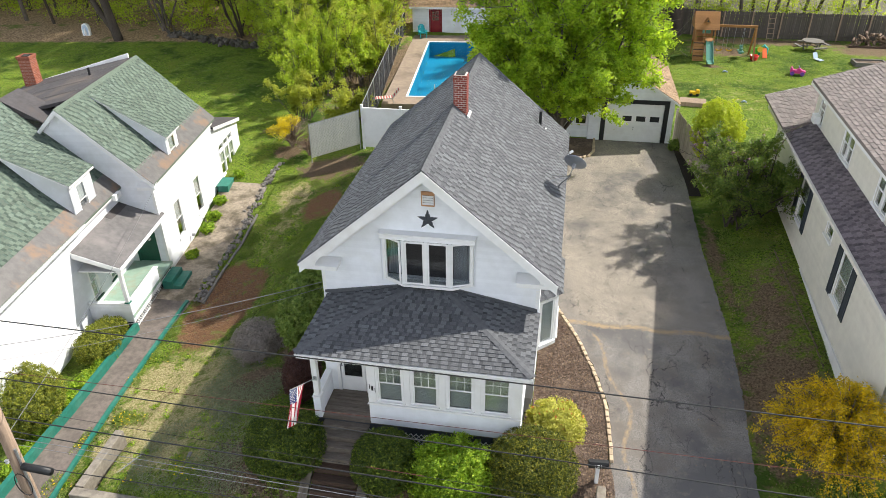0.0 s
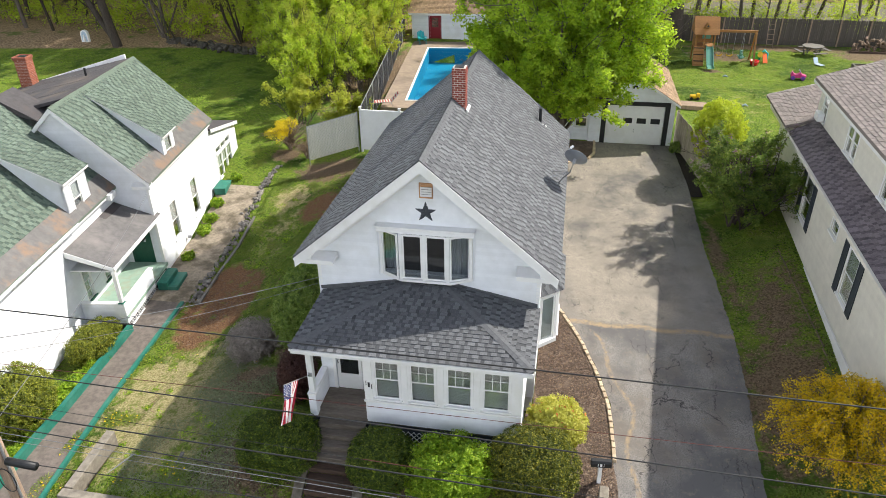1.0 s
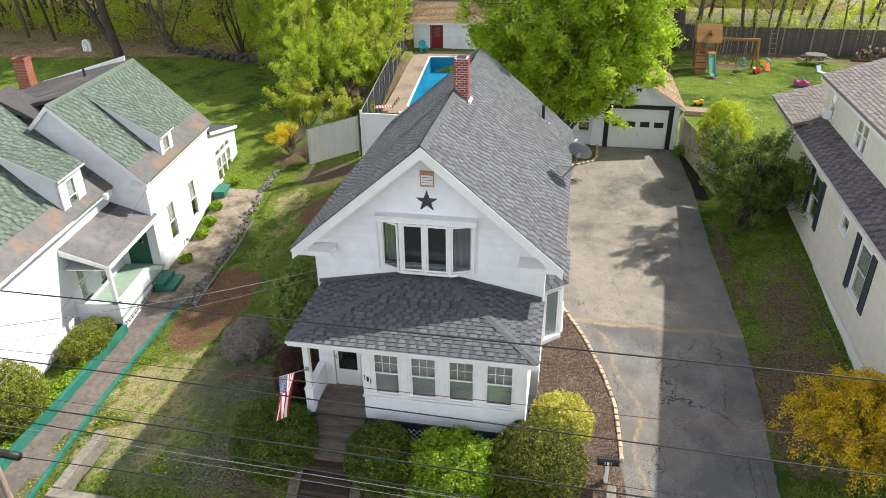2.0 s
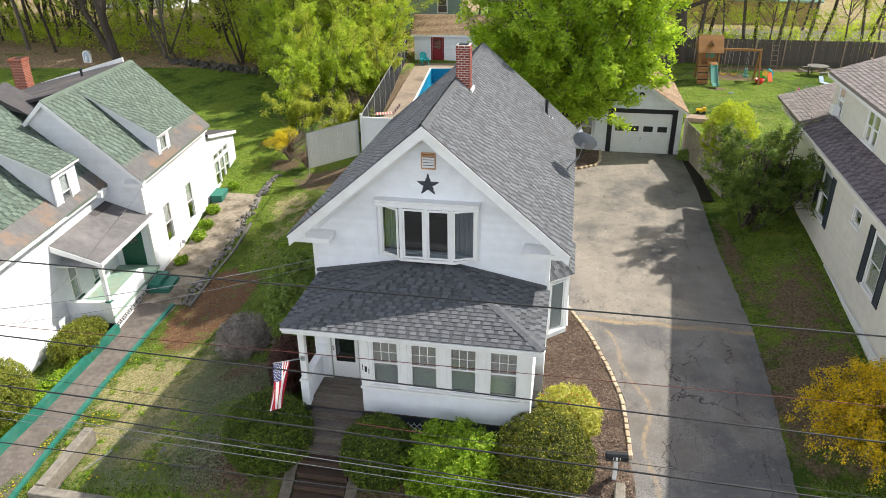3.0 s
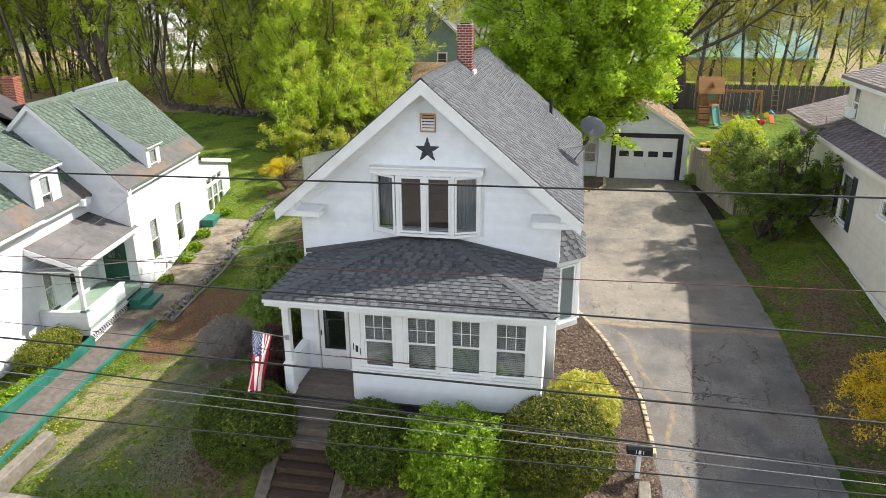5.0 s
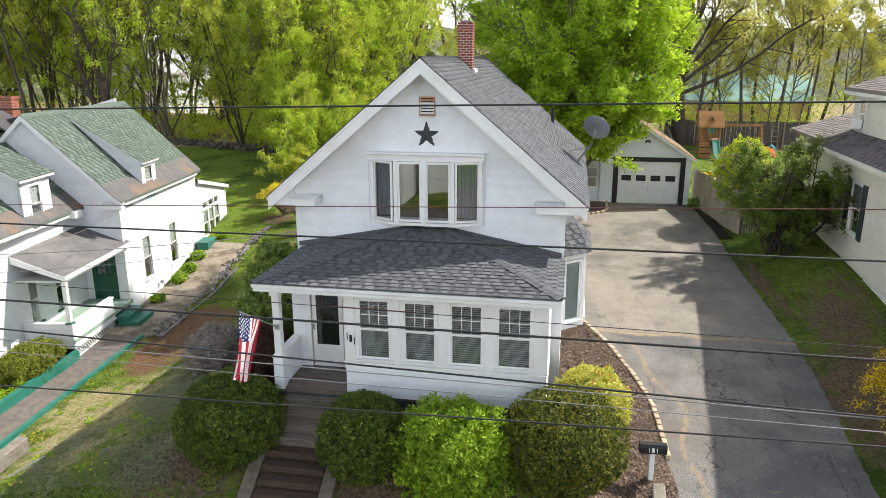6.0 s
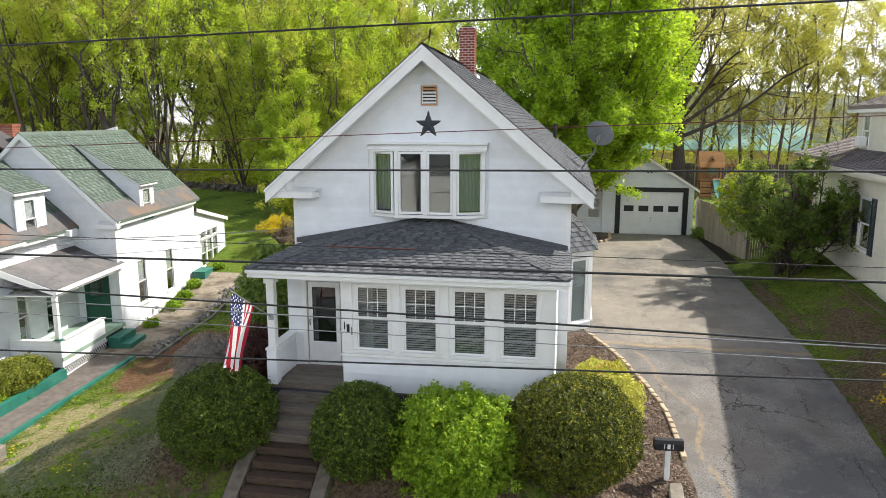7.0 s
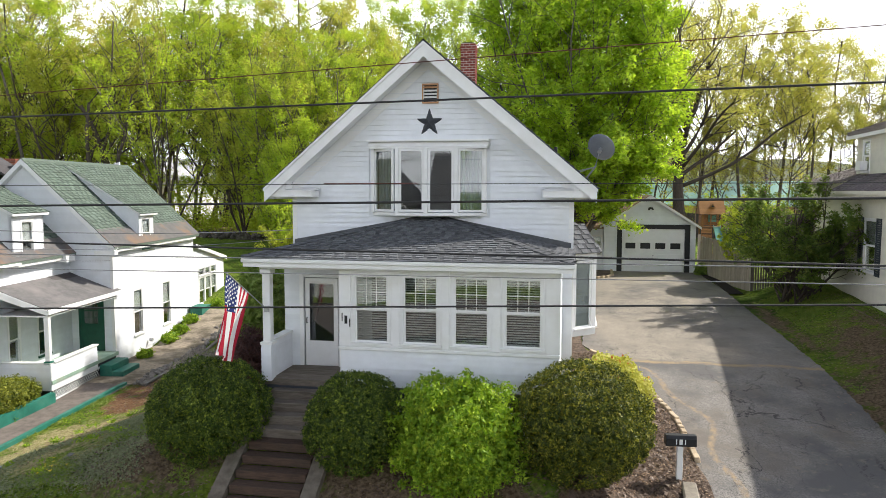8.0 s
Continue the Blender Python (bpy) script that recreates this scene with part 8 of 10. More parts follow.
# large tree beyond the garage, in yellow young leaf
rng = np.random.default_rng(530)
st = [((0, 0, -0.3), (0.04, 0.0, 1), 10.0, 0.62, [])]
for k in range(17):
    ang = 2.4 * k + rng.normal() * 0.25
    z = 4.4 + 5.4 * k / 16
    st.append(((0.03 * z, 0, z), (math.cos(ang), math.sin(ang), 0.35 + 2.0 * (k / 16) + rng.uniform(0, 0.3)), rng.uniform(7.5, 11.5), 0.17, [(9, 0.42, (25, 65)), (4, 0.45, (25, 60))]))
w, a = grow(rng, st, 1, 0.012)
plant("shade_tree", (12.3, 47.2, land(12.3, 47.2)), "broad dark-limbed tree in sparse yellow young leaf", "tree", w, BARK_D, [("crown", leaves_at(rng, a, 14, 0.20, 0.14), L_YEL)])
# dark spruce far right
rng = np.random.default_rng(540)
tiers, pts = Shape().tube([(0, 0, -0.3), (0, 0, 13)], [0.22, 0.03], 8), []
for k in range(420):
    f = rng.uniform(0.05, 1.0)
    ang, r = rng.uniform(0, 6.28), 2.6 * (1 - f) + 0.15
    for i in range(10):
        g_ = (i + rng.uniform()) / 10
        pts.append((math.cos(ang) * r * g_, math.sin(ang) * r * g_, 0.8 + 12.2 * f - 0.35 * r * g_))
plant("spruce", (40, 74, land(40, 74)), "dark pointed spruce beyond the fence", "tree", tiers, BARK_D, [("crown", leaves_at(rng, np.array(pts), 2, 0.12, 0.26), L_FIR)])

# underwood, as one mass
rng = np.random.default_rng(550)
pts = []
for k in range(760):
    x, y = rng.uniform(-64, -11), 40 + 22 * rng.uniform() ** 2.2
    if y < 41.5 - 0.10 * (x + 25) or (x > -19 and y > 50):
        continue
    r = rng.uniform(0.5, 1.5)
    up = 0.4 * r + 5.0 * rng.uniform() ** 1.8
    pts.append(rng.normal(size=(60, 3)) * np.array([r, r, r * 0.7]) * 0.55 + np.array([x, y, land(x, y) + up]))
for k in range(110):
    x, y = rng.uniform(11, 38), rng.uniform(49.5, 62)
    r = rng.uniform(0.5, 1.4)
    pts.append(rng.normal(size=(60, 3)) * np.array([r, r, r * 0.7]) * 0.5 + np.array([x, y, land(x, y) + 0.4 * r + 3.5 * rng.uniform() ** 2]))
tagged(new("underwood", quads("underwood", leaf_tris(rng, np.repeat(np.concatenate(pts), 2, axis=0) + rng.normal(size=(2 * len(pts) * 60, 3)) * 0.12, 0.17, None, 0, 0.7), L_WOOD)), "thin yellow-green underwood below the trees", "underwood", kind="stuff")

# grass blades, dandelions and fallen leaves near the houses
rng = np.random.default_rng(560)


def open_lawn(x, y):
    if -12.3 < x < -3.6 and -4.3 < y < 18:
        return not (x > -5.8 and y > -1)
    return (10.35 < x < 13.1 and -3 < y < 14) or (10.4 < x < 28 and 24 < y < 45)


blades, heads, dead = [], [], []
while len(blades) < 130000:
    x, y = (rng.uniform(-12.3, -3.6), rng.uniform(-4.3, 18)) if rng.uniform() < 0.72 else ((rng.uniform(10.35, 13.1), rng.uniform(-3, 14)) if rng.uniform() < 0.6 else (rng.uniform(10.4, 28), rng.uniform(24, 45)))
    if not open_lawn(x, y):
        continue
    b = spots(BARE_SPOTS, x, y) + 1.2 * spots(RUST_SPOTS, x, y) + 0.75 * spots(DRY_SPOTS, x, y)
    if noise.noise(Vector((x * 0.9, y * 0.9, 3.0))) * 0.9 + 0.25 - b < rng.uniform() * 0.5:
        continue
    blades.append((x, y, land(x, y) + 0.02))
    if len(heads) < 260 and x < -6.5 and -4 < y < 3.5 and rng.uniform() < 0.016:
        heads.append((x, y, land(x, y) + 0.07))
blades = np.array(blades)
n = len(blades)
ang = rng.uniform(0, 6.28, n)
wv = np.stack([np.cos(ang), np.sin(ang), np.zeros(n)], 1) * rng.uniform(0.009, 0.026, n)[:, None]
tv = np.stack([rng.normal(size=n) * 0.04, rng.normal(size=n) * 0.04, rng.uniform(0.02, 0.06, n)], 1)
q = np.stack([blades - wv, blades + wv, blades + tv], 1)
tagged(new("grass", quads("grass", q, L_GRASS)), "short green grass blades on the lawns", "grass", kind="stuff")
tagged(new("dandelions", quads("dandelions", leaf_quads(rng, np.array(heads), 0.055, np.tile([[0, 0, 1.0]], (len(heads), 1)), 0.9, 1.0), L_DANDY)), "scattered yellow dandelion heads in the lawn", "dandelions", kind="stuff")
for k in range(5200):
    i = int(rng.integers(0, len(BARE_SPOTS)))
    a_, b_, c_, d_ = BARE_SPOTS[i][:4]
    x, y = a_ + rng.normal() * c_ * 0.5, b_ + rng.normal() * d_ * 0.5
    dead.append((x, y, land(x, y) + 0.04))
for k in range(9000):
    x, y = (rng.uniform(-12, -4), rng.uniform(-4.3, 17)) if k % 4 else (rng.uniform(10.4, 13.1), rng.uniform(-3, 14))
    dead.append((x, y, land(x, y) + 0.035))
for k in range(4000):
    y = rng.uniform(-5, 5.4)
    x = rng.uniform(lerp_tab(BED_L, y), lerp_tab(BED_R, y))
    dead.append((x, y, land(x, y) + 0.065))
for k in range(2600):
    x, y = rng.normal() * 1.5 - 8.6, rng.normal() * 1.5 + 17.3
    dead.append((x, y, land(x, y) + 0.045))
for k in range(2500):
    x, y = rng.uniform(-55, -12), rng.uniform(39, 52)
    dead.append((x, y, land(x, y) + 0.05))
chips, cover = [], []
for k in range(9000):
    y = rng.uniform(-5, 5.4)
    x = rng.uniform(lerp_tab(BED_L, y) + 0.05, lerp_tab(BED_R, y) - 0.05)
    chips.append((x, y, land(x, y) + 0.06 + rng.uniform(0, 0.02)))
for k in range(7000):
    x, y = (rng.uniform(-6.4, 4.5), rng.uniform(-5.6, -2.5)) if k % 8 else (rng.normal() * 0.8 - 10.7, rng.normal() * 1.6 + 6.8)
    if not -3.05 < x < -1.05:
        chips.append((x, y, land(x, y) + 0.03))
weeds = []
while len(weeds) < 90:
    x, y = rng.uniform(-11.9, -6.2), rng.uniform(-4.0, 16.5)
    if spots(BARE_SPOTS + RUST_SPOTS, x, y) < 0.5:
        r = rng.uniform(0.06, 0.2)
        weeds.append(rng.normal(size=(46, 3)) * np.array([r, r, 0.035]) * 0.6 + np.array([x, y, land(x, y) + 0.07]))
weeds = np.concatenate(weeds)
tagged(new("weeds", quads("weeds", leaf_tris(rng, weeds, 0.07, np.tile([[0, 0, 1.0]], (len(weeds), 1)), 0.4, 0.5), L_LIME)), "low bright green weed clumps in the lawn", "weeds", kind="stuff")
while len(cover) < 34000:
    x, y = rng.uniform(-9.0, -4.4), rng.uniform(-4.3, 3.8)
    if noise.noise(Vector((x * 0.6, y * 0.6, 9.0))) + 0.46 - 0.16 * abs(x + 6.6) > rng.uniform() * 0.6:
        cover.append((x, y, land(x, y) + rng.uniform(0.015, 0.05)))
chips, cover = np.array(chips), np.array(cover)
tagged(new("bark_chips", quads("bark_chips", leaf_tris(rng, chips, 0.085, np.tile([[0, 0, 1.0]], (len(chips), 1)), 0.65, 0.45), L_CHIP)), "brown bark chips strewn on the beds", "bark chips", kind="stuff")
tagged(new("ground_cover", quads("ground_cover", leaf_tris(rng, cover, 0.042, np.tile([[0, 0, 1.0]], (len(cover), 1)), 0.5, 0.8), L_COVER)), "grey-green creeping ground cover on the bank", "ground cover", kind="stuff")
dead = np.array(dead)
tagged(new("litter", quads("litter", leaf_quads(rng, dead, 0.055, np.tile([[0, 0, 1.0]], (len(dead), 1)), 0.7, 0.5), L_DEAD)), "fallen leaves and bark chips on bare soil", "litter", kind="stuff")

# ---- fences ----
def board_fence(name, pts, height, board, mat, label, gap=0.008, thick=0.022, post_every=2.4, post_mat=None, rails=True, peak=0.0, group="", rail_side=-1):
    """Upright boards between posts, each board a part; heights follow the ground."""
    x0, y0 = pts[0]
    f = thing(name, (x0, y0, land(x0, y0)), label, "fence", group)
    inv = f.matrix_world.inverted()
    rng = np.random.default_rng(len(bpy.data.objects))
    meshes = {}
    dist = 0.0
    for (xa, ya), (xb, yb) in zip(pts, pts[1:]):
        d = Vector((xb - xa, yb - ya, 0))
        n = max(1, int(d.length / board))
        e = d.normalized()
        rz = math.degrees(math.atan2(e.y, e.x))
        w = d.length / n - gap
        if round(w, 3) not in meshes:
            g = Shape().prism([(-w / 2, 0, 0), (w / 2, 0, 0), (w / 2, 0, height), (0, 0, height + peak), (-w / 2, 0, height)], (0, thick, 0)) if peak else Shape().box(-w / 2, w / 2, 0, thick, 0, height)
            meshes[round(w, 3)] = g.mesh("board", mat)
        for i in range(n):
            p = Vector((xa, ya, 0)) + d * ((i + 0.5) / n)
            ob = new("board", meshes[round(w, 3)])
            ob.parent = f
            ob.matrix_parent_inverse = inv
            ob.matrix_world = pose(p.x, p.y, land(p.x, p.y) - 0.02 + rng.normal() * 0.012, rng.normal() * 0.5, rng.normal() * 0.4, rz)
        m = max(1, round(d.length / post_every))
        for i in range(m + 1):
            p = Vector((xa, ya, 0)) + d * (i / m)
            q = p + e.cross(Vector((0, 0, 1))) * 0.07 * (1 if rail_side > 0 else -1)
            z = land(p.x, p.y)
            ob = part("post", Shape().box(-0.05, 0.05, -0.05, 0.05, -0.3, height + 0.06), post_mat or mat, f, bevel=0.008)
            ob.matrix_parent_inverse = inv
            ob.matrix_world = pose(q.x, q.y, z, 0, 0, rz)
            if rails and i < m:
                p2 = Vector((xa, ya, 0)) + d * ((i + 1) / m)
                off = e.cross(Vector((0, 0, 1))) * 0.035 * (1 if rail_side > 0 else -1)
                for h in (0.35, height - 0.3):
                    a, b = p + off + Vector((0, 0, land(p.x, p.y) + h)), p2 + off + Vector((0, 0, land(p2.x, p2.y) + h))
                    s = Vector((0, 0, 0.08))
                    t = off.normalized() * 0.035
                    g = Shape().put([a, b, b + s, a + s, a + t, b + t, b + s + t, a + s + t], [(0, 1, 2, 3), (7, 6, 5, 4), (0, 4, 5, 1), (3, 2, 6, 7), (0, 3, 7, 4), (1, 5, 6, 2)])
                    ob = part("rail", g, mat, f)
                    ob.matrix_parent_inverse = inv
    return f


board_fence("wooden_fence", [(9.72, 22.3), (10.85, 16.1)], 1.95, 0.15, FENCEW, "pale silvery board fence beside the driveway", post_every=3.1)
board_fence("wooden_fence", [(10.9, 16.0), (12.9, 15.3)], 1.75, 0.10, FENCED, "weathered picket fence behind the lilac", gap=0.03)
board_fence("wooden_fence", [(9.75, 29.3), (10.2, 34), (11.2, 47.4)], 1.7, 0.15, FENCED, "weathered grey board fence along the yard", peak=0.06, rail_side=1)
board_fence("stockade_fence", [(11.2, 47.6), (16.0, 46.6), (29.5, 46.3)], 2.1, 0.14, FENCED, "tall weathered stockade fence behind the yard", peak=0.08, rail_side=1, post_mat=POLEW)

# long dark slatted fence by the pool
bf = thing("slatted_fence", (-8.0, 20.3, land(-8, 20.3)), "long blackish chain-link fence with privacy slats", "fence")
inv = bf.matrix_world.inverted()
P0, P1, N = Vector((-8.0, 20.4, 0)), Vector((-11.0, 45.2, 0)), 10
for i in range(N):
    a, b = P0.lerp(P1, i / N), P0.lerp(P1, (i + 1) / N)
    za, zb = land(a.x, a.y) - 0.05, land(b.x, b.y) - 0.05
    g = Shape()
    m = 34
    for k in range(m):
        p, q = a.lerp(b, k / m), a.lerp(b, (k + 0.86) / m)
        z = za + (zb - za) * k / m
        top = 2.55 + (2.75 - 2.55) * (i + k / m) / N
        off = Vector((0.012 * (k % 2), 0, 0))
        g.prism([p + off + Vector((0, 0, z)), q + off + Vector((0, 0, z)), q + off + Vector((0, 0, top)), p + off + Vector((0, 0, top))], (0.012, 0, 0))
    ob = tagged(part("slats", g, FENCEB, bf), kind="stuff")
    ob.matrix_parent_inverse = inv
    ob = part("post", Shape().tube([(a.x + 0.05, a.y, za), (a.x + 0.05, a.y, 2.65)], 0.035, 8), GALV, bf)
    ob.matrix_parent_inverse = inv
ob = part("top_rail", Shape().tube([(P0.x + 0.05, P0.y, 2.6), (P1.x + 0.05, P1.y, 2.8)], 0.025, 6), GALV, bf)
ob.matrix_parent_inverse = inv

# white vinyl fence and the slatted panel beside it
vf = thing("vinyl_fence", (-7.8, 19.9, land(-7.8, 19.9)), "smooth white vinyl fence panel with posts", "fence")
inv = vf.matrix_world.inverted()
for x0, x1 in ((-7.7, -5.55), (-5.45, -3.4)):
    ob = part("panel", Shape().box(x0, x1, 19.87, 19.91, 0.35, 2.62), TRIM, vf)
    ob.matrix_parent_inverse = inv
    ob = part("top_rail", Shape().box(x0, x1, 19.84, 19.94, 2.62, 2.72), TRIM, vf, bevel=0.01)
    ob.matrix_parent_inverse = inv
for x in (-7.76, -5.5):
    ob = part("post", Shape().box(x - 0.06, x + 0.06, 19.83, 19.95, 0.2, 2.85).prism([(x - 0.08, 19.81, 2.85), (x + 0.08, 19.81, 2.85), (x + 0.08, 19.97, 2.85), (x - 0.08, 19.97, 2.85)], (0, 0, 0.03)), TRIM, vf, bevel=0.008)
    ob.matrix_parent_inverse = inv
pp = thing("chainlink_fence", (-10.5, 18.6, land(-10.5, 18.6)), "leaning galvanised chain-link panel with pale slats", "fence panel")
inv = pp.matrix_world.inverted()
A, B = Vector((-10.55, 18.6, 0.0)), Vector((-7.95, 19.8, 0.55))
hgt = Vector((0, 0.05, 2.0))
g = Shape()
for k in range(34):
    p, q = A.lerp(B, k / 34), A.lerp(B, (k + 0.93) / 34)
    g.prism([p, q, q + hgt, p + hgt], (0.006, -0.015, 0))
ob = tagged(part("slats", g, SLATW, pp), kind="stuff")
ob.matrix_parent_inverse = inv
e = B - A
w = Shape()
for k in range(26):
    for s in (1, -1):
        f0 = k / 25 * 1.7 - 0.35
        p0, p1 = f0, f0 + 0.7 * s
        c0, c1 = max(0.0, min(1.0, p0)), max(0.0, min(1.0, p1))
        h0, h1 = (c0 - p0) / (p1 - p0), (c1 - p0) / (p1 - p0)
        if abs(c1 - c0) < 0.03:
            continue
        off = Vector((0.01, -0.03, 0))
        w.tube([A + e * c0 + hgt * h0 + off, A + e * c1 + hgt * h1 + off], 0.006, 3, cap=False)
ob = part("wire_mesh", w, GALV, pp)
ob.matrix_parent_inverse = inv
for fpos in (0.0, 1.0):
    p = A + e * fpos
    ob = part("post", Shape().tube([p - Vector((0, 0, 0.3)), p + hgt * 1.02], 0.03, 8), GALV, pp)
    ob.matrix_parent_inverse = inv
ob = part("top_rail", Shape().tube([A + hgt, B + hgt], 0.022, 6), GALV, pp)
ob.matrix_parent_inverse = inv

# ---- pool, deck, pool house ----
pool = thing("pool", (-6.85, 27.6, 0.9), "blue in-ground swimming pool with white coping", "pool", kind="structure", rz=5.3)
PWID, PLEN = 6.2, 14.3
part("basin", Shape().box(0, PWID, 0, PLEN, -1.25, -1.2).box(-0.05, 0, 0, PLEN, -1.2, -0.02).box(PWID, PWID + 0.05, 0, PLEN, -1.2, -0.02).box(0, PWID, -0.05, 0, -1.2, -0.02).box(0, PWID, PLEN, PLEN + 0.05, -1.2, -0.02), POOLW, pool, "blue vinyl pool liner")
WATER = glass_mat("pool_water", (0.75, 0.92, 0.96), 0.05)
wm = Shape()
wm.put([(0, 0, -0.16), (PWID, 0, -0.16), (PWID, PLEN, -0.16), (0, PLEN, -0.16)], [(0, 1, 2, 3)])
part("water", wm, WATER, pool, "clear blue pool water", smooth=True).visible_shadow = False
part("coping", Shape().box(-0.14, 0, -0.14, PLEN + 0.14, -0.02, 0.03).box(PWID, PWID + 0.14, -0.14, PLEN + 0.14, -0.02, 0.03).box(0, PWID, -0.14, 0, -0.02, 0.03).box(0, PWID, PLEN, PLEN + 0.14, -0.02, 0.03), TRIM, pool, "white pool coping")
for x0, x1, y0, y1, nm in ((-1.55, -0.142, -1.6, PLEN + 2.4, "deck_slab"), (PWID + 0.142, PWID + 2.4, -1.6, PLEN + 2.4, "deck_slab"), (-0.14, PWID + 0.14, PLEN + 0.142, PLEN + 2.4, "deck_slab"), (-0.14, PWID + 0.14, -1.6, -0.142, "deck_slab")):
    part(nm, Shape().box(x0, x1, y0, y1, -0.8, 0.0), DECK_P, pool, "tan concrete pool deck")
part("diving_board", Shape().box(PWID * 0.72, PWID * 0.72 + 0.45, PLEN - 0.7, PLEN + 1.3, 0.42, 0.48).box(PWID * 0.72 + 0.05, PWID * 0.72 + 0.4, PLEN + 0.3, PLEN + 0.9, 0.0, 0.42), TRIM, pool, "white diving board", bevel=0.02)
lad = Shape()
for x in (1.8, 2.3):
    lad.tube([(x, -0.35, 0.0), (x, -0.3, 0.7), (x, -0.05, 0.85), (x, 0.15, 0.6), (x, 0.15, -0.8)], 0.025, 8)
part("ladder", lad, GALV, pool, "shiny pool ladder")

ph = thing("pool_house", (-6.6, 44.9, 0.95), "white clapboard pool house with brown roof", "shed", rz=3.0)
phw = part("front_wall", wall_cells(Shape(), -3.6, 6.5, 0, 2.2, [(-2.05, -1.13, 0, 2.1)], 0, 0.12), WHITE, ph)
clapboards(phw, facing((0, 0, 0), (1, 0, 0), (0, -1, 0)), lambda z: (-3.58, 6.48), 0.05, 2.15, [(-2.15, -1.03, 0, 2.2), (2.2, 2.4, 0, 2.2)], WHITE, 0.12)
part("side_wall", Shape().box(-3.6, -3.48, 0.125, 3.8, 0, 2.2), WHITE, ph)
part("side_wall", Shape().box(6.38, 6.5, 0.125, 3.8, 0, 2.2), WHITE, ph)
part("rear_wall", Shape().box(-3.47, 6.37, 3.68, 3.8, 0, 2.2), WHITE, ph)
phr = part("roof", Shape().prism([(-3.85, -0.35, 2.15), (-3.85, -0.35, 2.25), (-3.85, 1.9, 3.65), (-3.85, 4.15, 2.25), (-3.85, 4.15, 2.15)], (10.6, 0, 0)), TAN_SH, ph, "dark tan shingle roof")
rng = np.random.default_rng(61)
gs = shingle_field(rng, (-3.85, -0.37, 2.255), (1, 0, 0), (0, 2.27, 1.4), math.hypot(2.27, 1.4), lambda b: (0, 10.6), 0.15)
tagged(part("shingles", gs, TAN_SH, phr), kind="stuff")
part("eave_board", Shape().box(-3.85, 6.75, -0.39, -0.355, 2.08, 2.25), TRIM, ph)
part("corner_board", Shape().box(-3.62, -3.5, -0.03, -0.001, 0, 2.15), TRIM, ph)
part("post_board", Shape().box(2.2, 2.4, -0.03, -0.001, 0, 2.15), TRIM, ph)
rd = part("door", Shape().box(-2.03, -1.15, 0.02, 0.06, 0.02, 2.08), REDDOOR, ph, "dark red door with small panes")
part("door_casing", Shape().box(-2.15, -2.05, -0.03, -0.001, 0, 2.2).box(-1.13, -1.03, -0.03, -0.001, 0, 2.2).box(-2.05, -1.13, -0.03, -0.001, 2.1, 2.2), REDDOOR, ph)
for i in range(3):
    for j in range(3):
        part("pane", Shape().box(-1.88 + 0.2 * i, -1.71 + 0.2 * i, 0.012, 0.019, 1.05 + 0.27 * j, 1.28 + 0.27 * j), DARKGLASS, rd)


def adirondack(at, rz, mat, label):
    c = thing("garden_chair", at, label, "chair", rz=rz)
    for x in (-0.3, 0.24):
        part("leg", Shape().box(x, x + 0.06, -0.35, -0.28, 0, 0.5), mat, c)
        part("side_board", Shape().prism([(x, -0.3, 0.38), (x, 0.45, 0.08), (x, 0.45, 0.18), (x, -0.3, 0.48)], (0.05, 0, 0)), mat, c)
        part("armrest", Shape().box(x - 0.06, x + 0.12, -0.4, 0.35, 0.5, 0.53), mat, c)
    for k in range(5):
        part("seat_slat", Shape().box(-0.3, 0.3, -0.33 + 0.13 * k, -0.22 + 0.13 * k, 0.44 - 0.05 * k, 0.465 - 0.05 * k), mat, c)
        h = (0.86, 0.95, 0.99, 0.95, 0.86)[k]
        part("back_slat", Shape().prism([(-0.3 + 0.12 * k, 0.28, 0.25), (-0.19 + 0.12 * k, 0.28, 0.25), (-0.19 + 0.12 * k, 0.28 + 0.3, h), (-0.3 + 0.12 * k, 0.28 + 0.3, h)], (0, 0.025, 0.0)), mat, c)
    return c


adirondack((-9.05, 43.3, 0.92), 25, TURQ, "turquoise plastic adirondack chair by the shed")
lg = thing("folding_lounger", (-7.9, 26.2, 0.92), "folding lounge chair with red and white webbing", "lounge chair", rz=-70)
fr = Shape()
for x in (-0.3, 0.3):
    fr.tube([(x, -0.9, 0.3), (x, 0.35, 0.33), (x, 0.8, 0.85)], 0.015, 6).tube([(x, -0.7, 0.3), (x, -0.6, 0.0)], 0.015, 6).tube([(x, 0.25, 0.3), (x, 0.4, 0.0)], 0.015, 6)
part("frame", fr, GALV, lg)
for k in range(14):
    y = -0.88 + 0.088 * k
    part("webbing", Shape().box(-0.29, 0.29, y, y + 0.07, 0.325, 0.333), CLOTH_R if k % 2 else CLOTH_W, lg)
for k in range(6):
    a, b = Vector((-0.29, 0.37 + 0.07 * k, 0.36 + 0.081 * k)), Vector((0.29, 0.37 + 0.07 * k, 0.36 + 0.081 * k))
    part("webbing", Shape().prism([a, b, b + Vector((0, 0.055, 0.064)), a + Vector((0, 0.055, 0.064))], (0, 0.006, -0.005)), CLOTH_R if k % 2 else CLOTH_W, lg)

